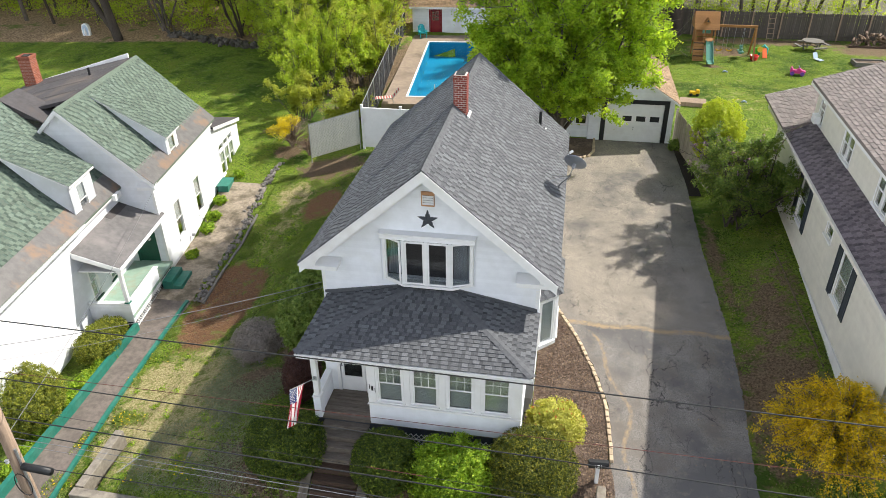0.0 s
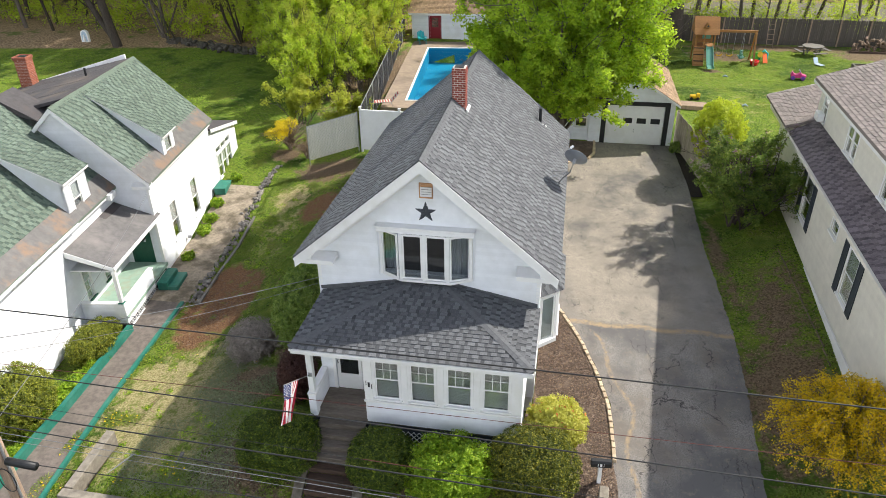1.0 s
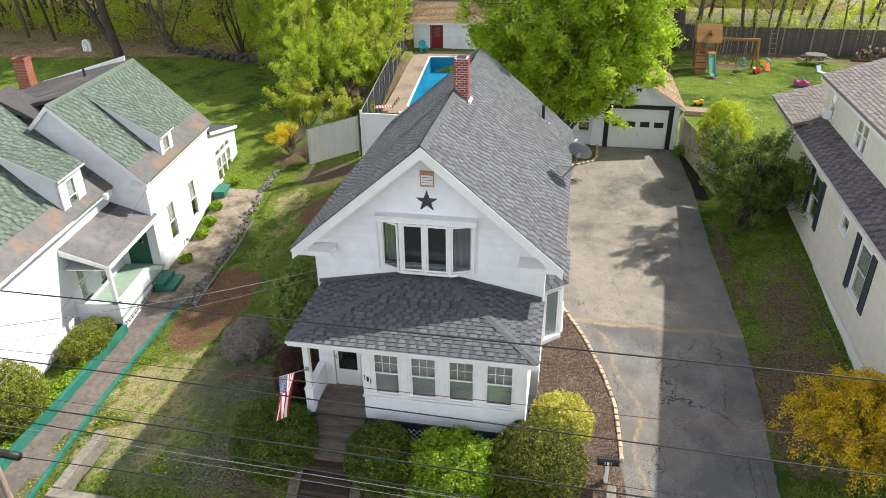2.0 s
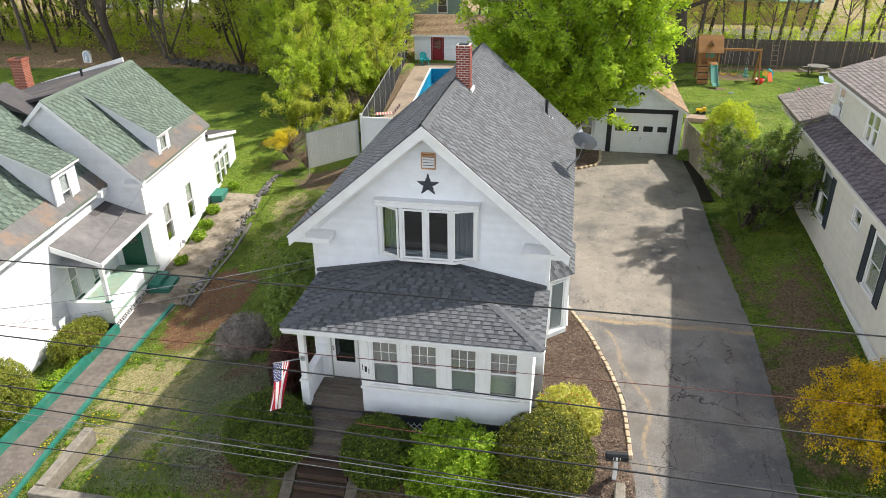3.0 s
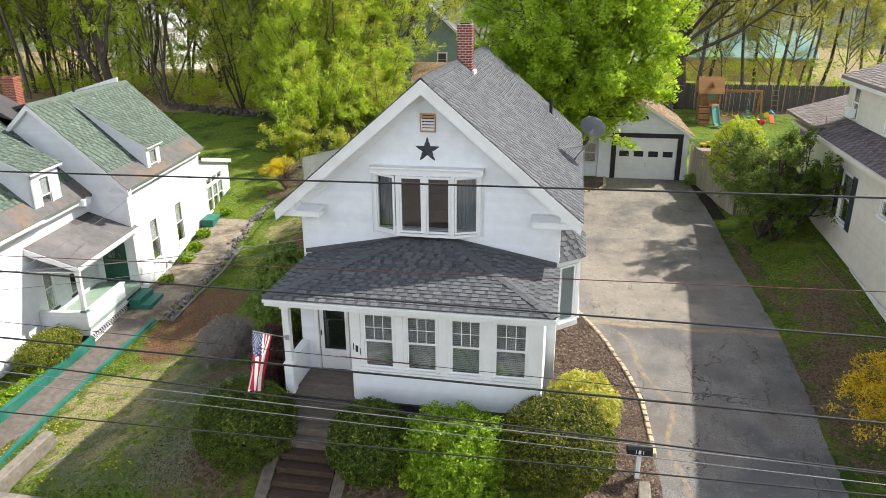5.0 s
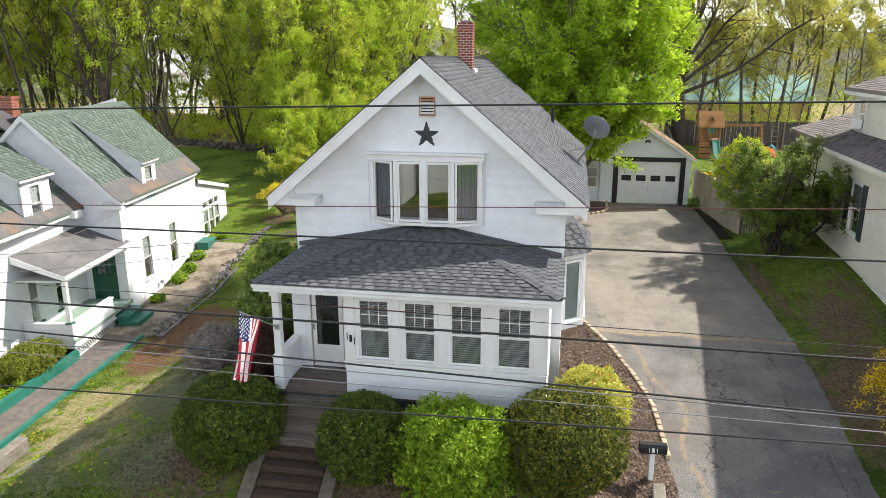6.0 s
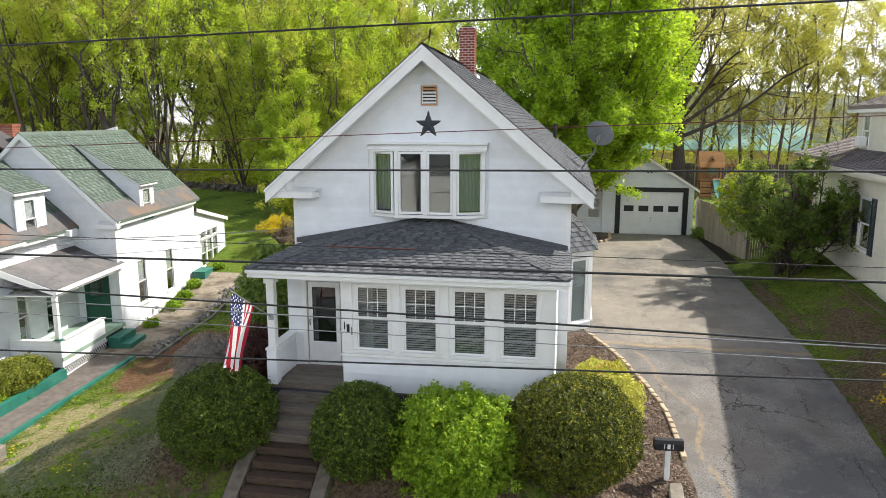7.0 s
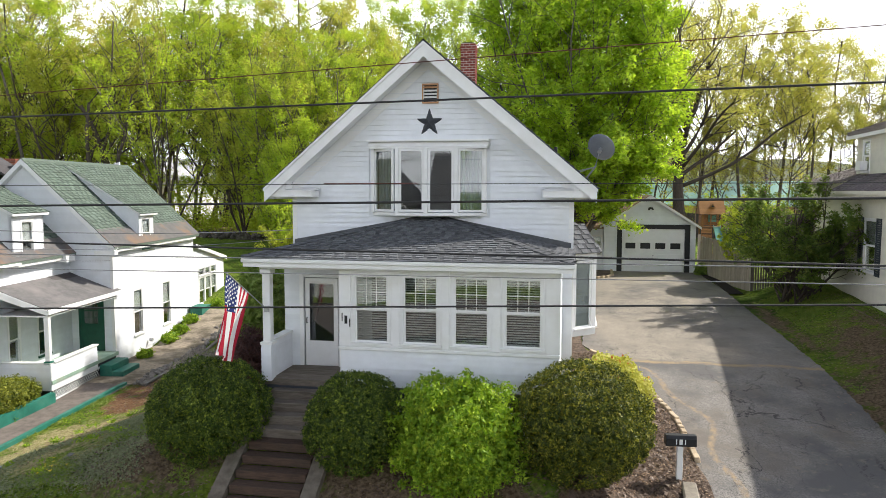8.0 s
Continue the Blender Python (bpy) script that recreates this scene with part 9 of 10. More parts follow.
# ---- play yard ----
ps = thing("play_set", (13.5, 40.0, land(13.5, 40)), "orange cedar play tower with slide and swings", "playground")
for x in (-0.72, 0.62):
    for y in (-0.6, 0.6):
        part("post", Shape().box(x, x + 0.1, y - 0.05, y + 0.05, -0.1, 2.35), CEDAR, ps)
part("platform", Shape().box(-0.75, 0.75, -0.68, 0.68, 1.2, 1.3), CEDAR, ps)
for k in range(9):
    part("roof_plank", Shape().prism([(-0.9, -0.95 + 0.1 * k, 2.22 + 0.125 * k), (0.9, -0.95 + 0.1 * k, 2.22 + 0.125 * k), (0.9, -0.84 + 0.1 * k, 2.36 + 0.125 * k), (-0.9, -0.84 + 0.1 * k, 2.36 + 0.125 * k)], (0, 0.02, -0.012)), CEDAR, ps)
    part("roof_plank", Shape().prism([(-0.9, 0.95 - 0.1 * k, 2.22 + 0.125 * k), (0.9, 0.95 - 0.1 * k, 2.22 + 0.125 * k), (0.9, 0.84 - 0.1 * k, 2.36 + 0.125 * k), (-0.9, 0.84 - 0.1 * k, 2.36 + 0.125 * k)], (0, -0.02, -0.012)), CEDAR, ps)
for x in (-0.88, 0.86):
    part("gable_board", Shape().prism([(x, -0.85, 2.22), (x, 0.85, 2.22), (x, 0, 3.3)], (0.03, 0, 0)), CEDAR, ps)
part("roof_dormer", Shape().prism([(-0.22, -0.85, 2.72), (0.22, -0.85, 2.72), (0.0, -0.85, 3.02)], (0, 0.55, 0)), CEDAR, ps)
part("dormer_opening", Shape().prism([(-0.12, -0.856, 2.75), (0.12, -0.856, 2.75), (0.0, -0.856, 2.92)], (0, 0.004, 0)), BLACKP, ps)
for x in (-0.65, -0.1):
    part("rail_post", Shape().box(x, x + 0.07, -0.66, -0.6, 1.3, 2.3), CEDAR, ps)
for k in range(6):
    part("wall_slat", Shape().box(-0.74, -0.70, -0.6, 0.6, 1.35 + 0.13 * k, 1.46 + 0.13 * k), CEDAR, ps)
    part("wall_slat", Shape().box(-0.6, 0.6, 0.62, 0.66, 1.35 + 0.13 * k, 1.46 + 0.13 * k), CEDAR, ps)
part("tarp_window", Shape().box(-0.05, 0.55, 0.6, 0.615, 1.6, 2.1), SLIDEG, ps)
cl = part("climbing_wall", Shape().prism([(-0.78, -1.35, 0), (-0.02, -1.35, 0), (-0.02, -0.7, 1.3), (-0.78, -0.7, 1.3)], (0, -0.03, 0.01)), CEDAR, ps)
for k in range(6):
    f = (k + 0.5) / 6
    part("rung", Shape().box(-0.76, -0.04, -1.40 + 0.65 * f, -1.36 + 0.65 * f, 1.3 * f - 0.05, 1.3 * f + 0.05), TIMBER if k % 2 else CEDAR, cl)
sld = Shape()
prof = [(-0.72, 1.28), (-1.1, 1.05), (-2.1, 0.25), (-2.45, 0.14), (-2.7, 0.14)]
for (y0, z0), (y1, z1) in zip(prof, prof[1:]):
    for xs in ((0.08, 0.60), (0.08, 0.12), (0.56, 0.60)):
        h = 0.03 if xs == (0.08, 0.60) else 0.16
        sld.put([(xs[0], y0, z0), (xs[1], y0, z0), (xs[1], y1, z1), (xs[0], y1, z1), (xs[0], y0, z0 + h), (xs[1], y0, z0 + h), (xs[1], y1, z1 + h), (xs[0], y1, z1 + h)], [(0, 1, 2, 3), (4, 7, 6, 5), (0, 4, 5, 1), (2, 6, 7, 3), (0, 3, 7, 4), (1, 5, 6, 2)])
part("slide", sld, SLIDEG, ps, "faded green plastic slide")
part("swing_beam", Shape().box(0.75, 3.75, -0.06, 0.06, 2.25, 2.42), CEDAR, ps)
for s in (-1, 1):
    part("beam_leg", Shape().prism([(3.6, s * 0.9, -0.1), (3.72, s * 0.9, -0.1), (3.72, s * 0.05, 2.25), (3.6, s * 0.05, 2.25)], (0, s * 0.1, 0)), CEDAR, ps)
for x, seat in ((1.25, YELLOWP), (2.0, YELLOWP)):
    sw = part("swing_seat", Shape().tube([(x - 0.22, 0, 0.62), (x - 0.12, 0, 0.5), (x + 0.12, 0, 0.5), (x + 0.22, 0, 0.62)], 0.05, 6), seat, ps, "yellow plastic swing seat")
    part("chain", Shape().tube([(x - 0.22, 0, 0.62), (x - 0.25, 0, 2.25)], 0.012, 4).tube([(x + 0.22, 0, 0.62), (x + 0.25, 0, 2.25)], 0.012, 4), GALV, sw)
gl = part("glider", Shape().box(2.65, 3.05, -0.4, 0.4, 0.45, 0.52).box(2.8, 2.9, -0.5, 0.5, 0.75, 0.8).box(2.75, 2.95, -0.12, 0.12, 0.3, 0.95), SLIDEG, ps, "dark green swing glider")
part("chain", Shape().tube([(2.85, -0.4, 0.8), (2.85, -0.1, 2.25)], 0.012, 4).tube([(2.85, 0.4, 0.8), (2.85, 0.1, 2.25)], 0.012, 4), GALV, gl)
lad2 = thing("wooden_ladder", (19.4, 46.0, land(19.4, 46)), "thin wooden ladder leaning on the fence", "ladder")
for x in (0, 0.5):
    part("rail", Shape().tube([(x, -0.5, 0), (x, 0.1, 2.1)], 0.03, 6), POLEW, lad2)
for k in range(5):
    part("rung", Shape().tube([(0, -0.5 + 0.6 * (k + 0.6) / 5.5, 2.1 * (k + 0.6) / 5.5), (0.5, -0.5 + 0.6 * (k + 0.6) / 5.5, 2.1 * (k + 0.6) / 5.5)], 0.02, 6), POLEW, lad2)

pt = thing("picnic_table", (22.3, 43.2, land(22.3, 43.2)), "grey weathered octagonal picnic table with benches", "picnic table", rz=15)
octo = [(1.0 * math.cos(math.pi / 8 + k * math.pi / 4), 1.0 * math.sin(math.pi / 8 + k * math.pi / 4), 0.74) for k in range(8)]
part("tabletop", Shape().prism(octo, (0, 0, 0.045)), GREYWOOD, pt)
for k in range(4):
    m = pose(0, 0, 0, 0, 0, 90 * k)
    part("bench", Shape().box(-0.65, 0.65, 1.25, 1.55, 0.42, 0.46, m), GREYWOOD, pt)
    part("leg", Shape().box(-0.05, 0.05, 0.35, 0.43, 0, 0.74, m @ pose(0, 0.3, 0, -18)), GREYWOOD, pt)
    part("support", Shape().box(-0.05, 0.05, 0.3, 1.5, 0.36, 0.42, m), GREYWOOD, pt)

pt.scale = (0.82, 0.82, 0.95)
car = thing("toy_car", (19.6, 36.1, land(19.6, 36.1)), "pink ride-on toy car with violet wheels", "toy car", rz=-12)
part("body", Shape().prism([(-0.55, -0.25, 0.18), (0.55, -0.25, 0.18), (0.62, -0.25, 0.38), (0.3, -0.25, 0.45), (0.12, -0.25, 0.62), (-0.1, -0.25, 0.42), (-0.35, -0.25, 0.45), (-0.5, -0.25, 0.68), (-0.62, -0.25, 0.4)], (0, 0.5, 0)), PINK, car, bevel=0.03)
part("windscreen", Shape().prism([(0.12, -0.2, 0.58), (0.15, -0.2, 0.58), (0.02, -0.2, 0.8), (-0.01, -0.2, 0.8)], (0, 0.4, 0)), VIOLET, car)
for x in (-0.38, 0.38):
    for y in (-0.32, 0.22):
        part("wheel", Shape().tube([(x, y, 0.17), (x, y + 0.1, 0.17)], 0.17, 14), VIOLET, car, bevel=0.02)
car.scale = (0.85, 0.85, 0.85)
lc = thing("lawn_chair", (22.0, 40.0, land(22, 40)), "pale blue folding lawn chair lying open", "chair", rz=30)
part("frame", Shape().tube([(-0.25, -0.5, 0.05), (-0.25, 0.3, 0.12), (-0.25, 0.55, 0.6)], 0.02, 6).tube([(0.25, -0.5, 0.05), (0.25, 0.3, 0.12), (0.25, 0.55, 0.6)], 0.02, 6), GALV, lc)
part("seat", Shape().box(-0.25, 0.25, -0.5, 0.3, 0.1, 0.12), BLUEGREY, lc)
part("back", Shape().prism([(-0.25, 0.3, 0.14), (0.25, 0.3, 0.14), (0.25, 0.55, 0.62), (-0.25, 0.55, 0.62)], (0, 0.02, 0)), BLUEGREY, lc)
lc.scale = (0.8, 0.8, 0.8)
tb = solid("toy_bucket", Shape().lathe([(0.0, 0.02), (0.24, 0.0), (0.34, 0.36), (0.30, 0.36), (0.22, 0.06), (0.0, 0.06)], sides=20), REDP, "round red plastic tub on the grass", "tub", at=pose(17.3, 39.5, land(17.3, 39.5)), smooth=True)
tc = thing("toy_climber", (18.1, 40.6, land(18.1, 40.6)), "green and turquoise plastic climber with orange slide", "toy climber")
part("arch", Shape().tube([(-0.3, 0.2, 0), (-0.35, 0.2, 0.8), (0.1, 0.2, 1.15), (0.5, 0.2, 0.8), (0.5, 0.2, 0)], 0.13, 10), TURQ, tc, smooth=True)
part("panel", Shape().lathe([(0.0, -0.05), (0.42, -0.05), (0.42, 0.05), (0.0, 0.05)], (-0.75, 0.1, 0.5), 16, pose(0, 0, 0, 90, 0, 0).to_3x3()), GREENPL, tc)
part("panel", Shape().lathe([(0.0, -0.05), (0.3, -0.05), (0.3, 0.05), (0.0, 0.05)], (-0.35, -0.1, 0.75), 16, pose(0, 0, 0, 80, 0, 0).to_3x3()), YELLOWP, tc)
part("slide", Shape().prism([(-0.1, -0.95, 0.04), (0.4, -0.95, 0.04), (0.4, 0.1, 0.8), (-0.1, 0.1, 0.8)], (0, -0.03, 0.05)), ORANGEP, tc, bevel=0.01)
tc.scale = (0.66, 0.66, 0.72)
tr_ = thing("toy_digger", (11.9, 30.6, land(11.9, 30.6)), "yellow plastic toy truck on the grass", "toy truck")
part("body", Shape().box(-0.3, 0.1, -0.16, 0.16, 0.1, 0.3).box(0.1, 0.32, -0.15, 0.15, 0.1, 0.42), YELLOWP, tr_, bevel=0.03)
for x in (-0.2, 0.2):
    part("wheel", Shape().tube([(x, -0.19, 0.1), (x, 0.19, 0.1)], 0.1, 12), BLACKP, tr_)
for x, y, mat, lab in ((14.7, 36.0, BLUEGREY, "small pale blue plastic toy"), (14.9, 29.6, BLUEGREY, "small blue plastic toy scoop"), (13.3, 29.0, YELLOWP, "small yellow plastic toy")):
    solid("plastic_toy", Shape().tube([(-0.16, 0, 0.05), (0, 0.05, 0.11), (0.18, -0.02, 0.05)], [0.05, 0.07, 0.03], 8), mat, lab + " on the grass", "toy", at=pose(x, y, land(x, y)), smooth=True)
sb = thing("sandbox", (11.6, 28.9, land(11.6, 28.9)), "low wooden sandbox lid by the fence", "sandbox", rz=-8)
for k in range(5):
    part("plank", Shape().box(-0.8, 0.8, -0.5 + 0.2 * k, -0.32 + 0.2 * k, 0.22, 0.26), POLEW, sb)
part("box", Shape().box(-0.78, 0.78, -0.5, 0.48, 0, 0.218), POLEW, sb)
wp = thing("firewood_pile", (27.3, 45.0, land(27.3, 45)), "heap of split firewood beside the fence", "firewood")
rng = np.random.default_rng(71)
for k in range(70):
    x, z = rng.uniform(-1.5, 1.6), rng.uniform(0.05, 1.0)
    if z > 1.1 - 0.35 * abs(x):
        continue
    y = rng.normal() * 0.2
    m = pose(x, y, z, rng.normal() * 15, rng.normal() * 20, rng.normal() * 30)
    part("log", Shape().tube([m @ Vector((0, -0.25, 0)), m @ Vector((0, 0.25, 0))], rng.uniform(0.06, 0.1), 6), FIREWOOD, wp)
part("border", Shape().box(-1.9, 1.9, -0.75, -0.65, 0, 0.16), TIMBER, wp)
tray = thing("raised_bed", (25.3, 39.2, land(25.3, 39.2)), "white-edged raised bed with dark soil", "raised bed")
part("edge", Shape().box(-1.1, 1.1, -0.6, -0.5, 0, 0.3).box(-1.1, 1.1, 0.5, 0.6, 0, 0.3).box(-1.1, -1.0, -0.5, 0.5, 0, 0.3).box(1.0, 1.1, -0.5, 0.5, 0, 0.3), GREYWOOD, tray)
part("soil", Shape().box(-1.0, 1.0, -0.5, 0.5, 0, 0.2), MULCH, tray)

# shrine niche on the far lawn, plain
sn = thing("garden_shrine", (-38.6, 39.6, land(-38.6, 39.6)), "white upright tub shrine with pale blue inside", "shrine")
sn.scale = (0.7, 0.7, 0.75)
part("shell", Shape().prism([(-0.5, 0, 0), (0.5, 0, 0), (0.5, 0, 0.9), (0.35, 0, 1.25), (0, 0, 1.4), (-0.35, 0, 1.25), (-0.5, 0, 0.9)], (0, 0.4, 0)), TRIM, sn)
part("inside", Shape().prism([(-0.36, -0.01, 0.1), (0.36, -0.01, 0.1), (0.36, -0.01, 0.9), (0.22, -0.01, 1.15), (0, -0.01, 1.25), (-0.22, -0.01, 1.15), (-0.36, -0.01, 0.9)], (0, 0.008, 0)), BLUEGREY, sn)
part("figure", Shape().lathe([(0.14, 0.1), (0.16, 0.4), (0.1, 0.75), (0.0, 0.95)], (0, -0.08, 0), 10), TRIM, sn)

# dry stone wall at the wood's edge, and stone edging of the walk
rng = np.random.default_rng(81)
sw = thing("stone_wall", (-25, 38.6, land(-25, 38.6)), "low dry-laid field stone wall at the wood", "stone wall", kind="structure")
inv = sw.matrix_world.inverted()


def rock_mesh(seed, mat=STONE):
    r = np.random.default_rng(seed)
    bm = bmesh.new()
    bmesh.ops.create_icosphere(bm, subdivisions=1, radius=0.5)
    for v in bm.verts:
        v.co *= r.uniform(0.72, 1.15)
    me = bpy.data.meshes.new("stone")
    bm.to_mesh(me)
    bm.free()
    me.materials.append(mat)
    return me


ROCKS = [rock_mesh(k) for k in range(6)]
WALL_ROCKS = [rock_mesh(10 + k, STONE_D) for k in range(6)]


def rock(parent, x, y, z, s, kinds=ROCKS):
    ob = new("stone", kinds[int(rng.integers(0, 6))])
    ob.parent = parent
    ob.matrix_parent_inverse = parent.matrix_world.inverted()
    ob.matrix_world = pose(x, y, z, rng.uniform(0, 360), rng.uniform(0, 40), rng.uniform(0, 360)) @ Matrix.Diagonal((s * rng.uniform(0.9, 1.6), s, s * rng.uniform(0.6, 0.9), 1))


for k in range(280):
    f = rng.uniform()
    x = -31 + 14.5 * f
    y = 40.3 - 3.9 * f + rng.normal() * 0.22
    rock(sw, x, y, land(x, y) + rng.choice((0.05, 0.2, 0.36)), rng.uniform(0.28, 0.5), WALL_ROCKS)
se = thing("stone_edging", (-12.3, 11, land(-12.3, 11)), "loose row of field stones beside the walk", "edging", kind="structure")
for k in range(190):
    f = rng.uniform()
    y = 6.7 + 12.5 * f
    x = lerp_tab([(6.7, -12.05), (9.2, -12.3), (11.9, -12.45), (16.9, -12.85), (19, -12.75)], y) + rng.normal() * 0.12
    rock(se, x, y, land(x, y) + 0.05, rng.uniform(0.13, 0.30))
for y0, y1 in ((6.6, 9.0), (9.05, 11.6), (11.65, 14.2)):
    xa, xb = (lerp_tab([(6.7, -11.75), (9.2, -12.0), (11.9, -12.15), (16.9, -12.5)], v) for v in (y0, y1))
    tim = Shape().prism([(xa, y0, land(xa, y0) - 0.05), (xb, y1, land(xb, y1) - 0.05), (xb, y1, land(xb, y1) + 0.09), (xa, y0, land(xa, y0) + 0.09)], (0.12, 0, 0))
    solid("edge_timber", tim, GREYWOOD, "weathered grey edging timber along the lawn", "edging", bevel=0.01)
# low front wall
rw_ = thing("front_wall", (-10.3, -4.2, -2.4), "stained concrete retaining wall at the lawn's front", "retaining wall", kind="structure")
inv = rw_.matrix_world.inverted()
for g in (Shape().prism([(-10.5, -4.55, -2.9), (-3.05, -4.75, -2.9), (-3.05, -4.75, -1.22), (-10.5, -4.55, -1.42)], (0, 0.32, 0)), Shape().prism([(-10.5, -4.2, -2.9), (-10.5, -1.9, -2.6), (-10.5, -1.9, -1.27), (-10.5, -4.2, -1.42)], (0.3, 0, 0))):
    ob = part("wall_block", g, CONC_L, rw_, bevel=0.02)
    ob.matrix_parent_inverse = inv
solid("metal_pipe", Shape().tube([(-9.9, -4.12, land(-9.9, -4.12) + 0.06), (-8.86, -2.92, land(-8.86, -2.92) + 0.06)], 0.022, 8), GALV, "pale galvanised pipe lying on the bank", "pipe")
solid("sunken_timber", Shape().prism([(-7.1, -4.2, land(-7.1, -4.2) - 0.1), (-7.13, -2.95, land(-7.13, -2.95) - 0.1), (-7.13, -2.95, land(-7.13, -2.95) + 0.05), (-7.1, -4.2, land(-7.1, -4.2) + 0.05)], (0.12, 0, 0)), GREYWOOD, "weathered grey timber sunk in the bank", "timber", bevel=0.01)

# ---- at the street: mailbox, flag, dish, pole, wires ----
mb = thing("mailbox", (5.42, -2.1, land(5.42, -2.1)), "black metal mailbox on a white post", "mailbox", rz=4)
part("post", Shape().box(-0.055, 0.055, -0.055, 0.055, -0.3, 0.72), TRIM, mb, bevel=0.006)
part("box", Shape().prism([(-0.28, -0.1, 0.72), (-0.28, 0.1, 0.72), (-0.28, 0.1, 0.86), (-0.28, 0.06, 0.93), (-0.28, -0.06, 0.93), (-0.28, -0.1, 0.86)], (0.56, 0, 0)), BLACKP, mb, bevel=0.008)
part("door", Shape().prism([(0.281, -0.1, 0.725), (0.281, 0.1, 0.725), (0.281, 0.1, 0.86), (0.281, 0.06, 0.925), (0.281, -0.06, 0.925), (0.281, -0.1, 0.86)], (0.012, 0, 0)), BLACKP, mb)
part("number_bars", Shape().box(-0.09, -0.075, -0.104, -0.101, 0.76, 0.86).box(-0.03, 0.03, -0.104, -0.101, 0.76, 0.86).box(0.075, 0.09, -0.104, -0.101, 0.76, 0.86), TRIM, mb)

fp = thing("flag", (-2.84, -2.42, 2.50), "American flag hanging from an angled pole on the porch post", "flag")
tip = Vector((-0.05, -1.59, 0.94))
part("pole", Shape().tube([(0, 0, 0), tuple(tip)], 0.013, 8), GALV, fp)
part("bracket", Shape().box(-0.05, 0.05, -0.02, 0.02, -0.06, 0.06), GALV, fp)
NU, NV = 60, 39


def cloth(u, v):
    """Place of the cloth: u along the fly (0 to 1), v down the hoist."""
    hoist = tip * (0.985 - 0.52 * v)
    gather = 0.42 * ease(u * 1.15)
    h = hoist.lerp(tip * 0.80, gather)
    fold = 0.055 * math.sin(v * 12.5 + u * 2.0) * ease(u * 2.0)
    return h + Vector((fold * 0.75 - 0.30 * u, -0.05 * u + fold, -1.42 * u - 0.04 * v * u))


cm = bpy.data.meshes.new("cloth")
cm.from_pydata([tuple(cloth(i / NU, j / NV)) for j in range(NV + 1) for i in range(NU + 1)], [], [(j * (NU + 1) + i, j * (NU + 1) + i + 1, (j + 1) * (NU + 1) + i + 1, (j + 1) * (NU + 1) + i) for j in range(NV) for i in range(NU)])
for m in (FLAGR, FLAGW, FLAGB):
    cm.materials.append(m)
idx = []
for j in range(NV):
    for i in range(NU):
        idx.append(2 if (i / NU < 0.4 and j < 21) else (j // 3) % 2)
cm.polygons.foreach_set("material_index", idx)
cm.polygons.foreach_set("use_smooth", [True] * len(idx))
cl_ob = part("cloth", cm, FLAGR, fp)
stars = Shape()
for r in range(9):
    for c in range(6 if r % 2 == 0 else 5):
        u, v = 0.4 * (c + (0.5 if r % 2 == 0 else 1.0)) / 6, (21 / 39) * (r + 0.5) / 9
        o = cloth(u, v)
        a, b = (cloth(u + 0.01, v) - o).normalized(), (cloth(u, v + 0.01) - o).normalized()
        nrm = a.cross(b).normalized()
        for s in (-1, 1):
            ring = [o + nrm * 0.006 * s + (a * math.sin(k * math.pi / 5) - b * math.cos(k * math.pi / 5)) * (0.032 if k % 2 == 0 else 0.013) for k in range(10)]
            stars.put([o + nrm * 0.006 * s] + ring, [(0, k + 1, (k + 1) % 10 + 1) for k in range(10)])
tagged(part("star_field", stars, FLAGW, cl_ob), kind="stuff")

dish = thing("satellite_dish", (3.60, 5.95, 5.15), "grey satellite dish on the roof edge", "satellite dish")
ctr = Vector((0.50, -0.30, 1.02))
axis = Vector((0.25, 0.75, 0.62)).normalized()
rot = axis.to_track_quat("Z", "X").to_matrix()
bowl = Shape().lathe([(0.0, 0.0), (0.15, 0.008), (0.28, 0.03), (0.40, 0.065), (0.46, 0.09), (0.465, 0.10), (0.45, 0.098), (0.28, 0.04), (0.0, 0.012)], tuple(ctr), 32, rot @ Matrix.Diagonal((1.0, 0.86, 1.0)))
part("bowl", bowl, DISHM, dish, smooth=True)
part("mast", Shape().tube([(0.0, 0.0, -0.02), (0.12, -0.05, 0.18), (0.36, -0.22, 0.50), tuple(ctr - axis * 0.12)], 0.028, 8), GALV, dish, smooth=True)
part("mount", Shape().tube([ctr - axis * 0.16, ctr + axis * 0.01], 0.06, 8), GALV, dish)
part("foot_plate", Shape().prism([(-0.12, -0.1, 0.06), (0.10, -0.1, -0.12), (0.10, 0.1, -0.12), (-0.12, 0.1, 0.06)], (0.02, 0, 0.025)), GALV, dish)
part("strut", Shape().tube([(0.36, -0.22, 0.5), (-0.35, -0.35, 0.33)], 0.012, 6).tube([(0.36, -0.22, 0.5), (-0.3, 0.3, 0.29)], 0.012, 6), GALV, dish)
part("feed_arm", Shape().tube([ctr + rot @ Vector((0, -0.40, 0.05)), ctr + axis * 0.42 + rot @ Vector((0, -0.30, 0))], 0.018, 6), GALV, dish)
part("receiver", Shape().tube([ctr + axis * 0.40 + rot @ Vector((0, -0.30, 0)), ctr + axis * 0.50 + rot @ Vector((0, -0.22, 0))], 0.045, 8), TRIM, dish)

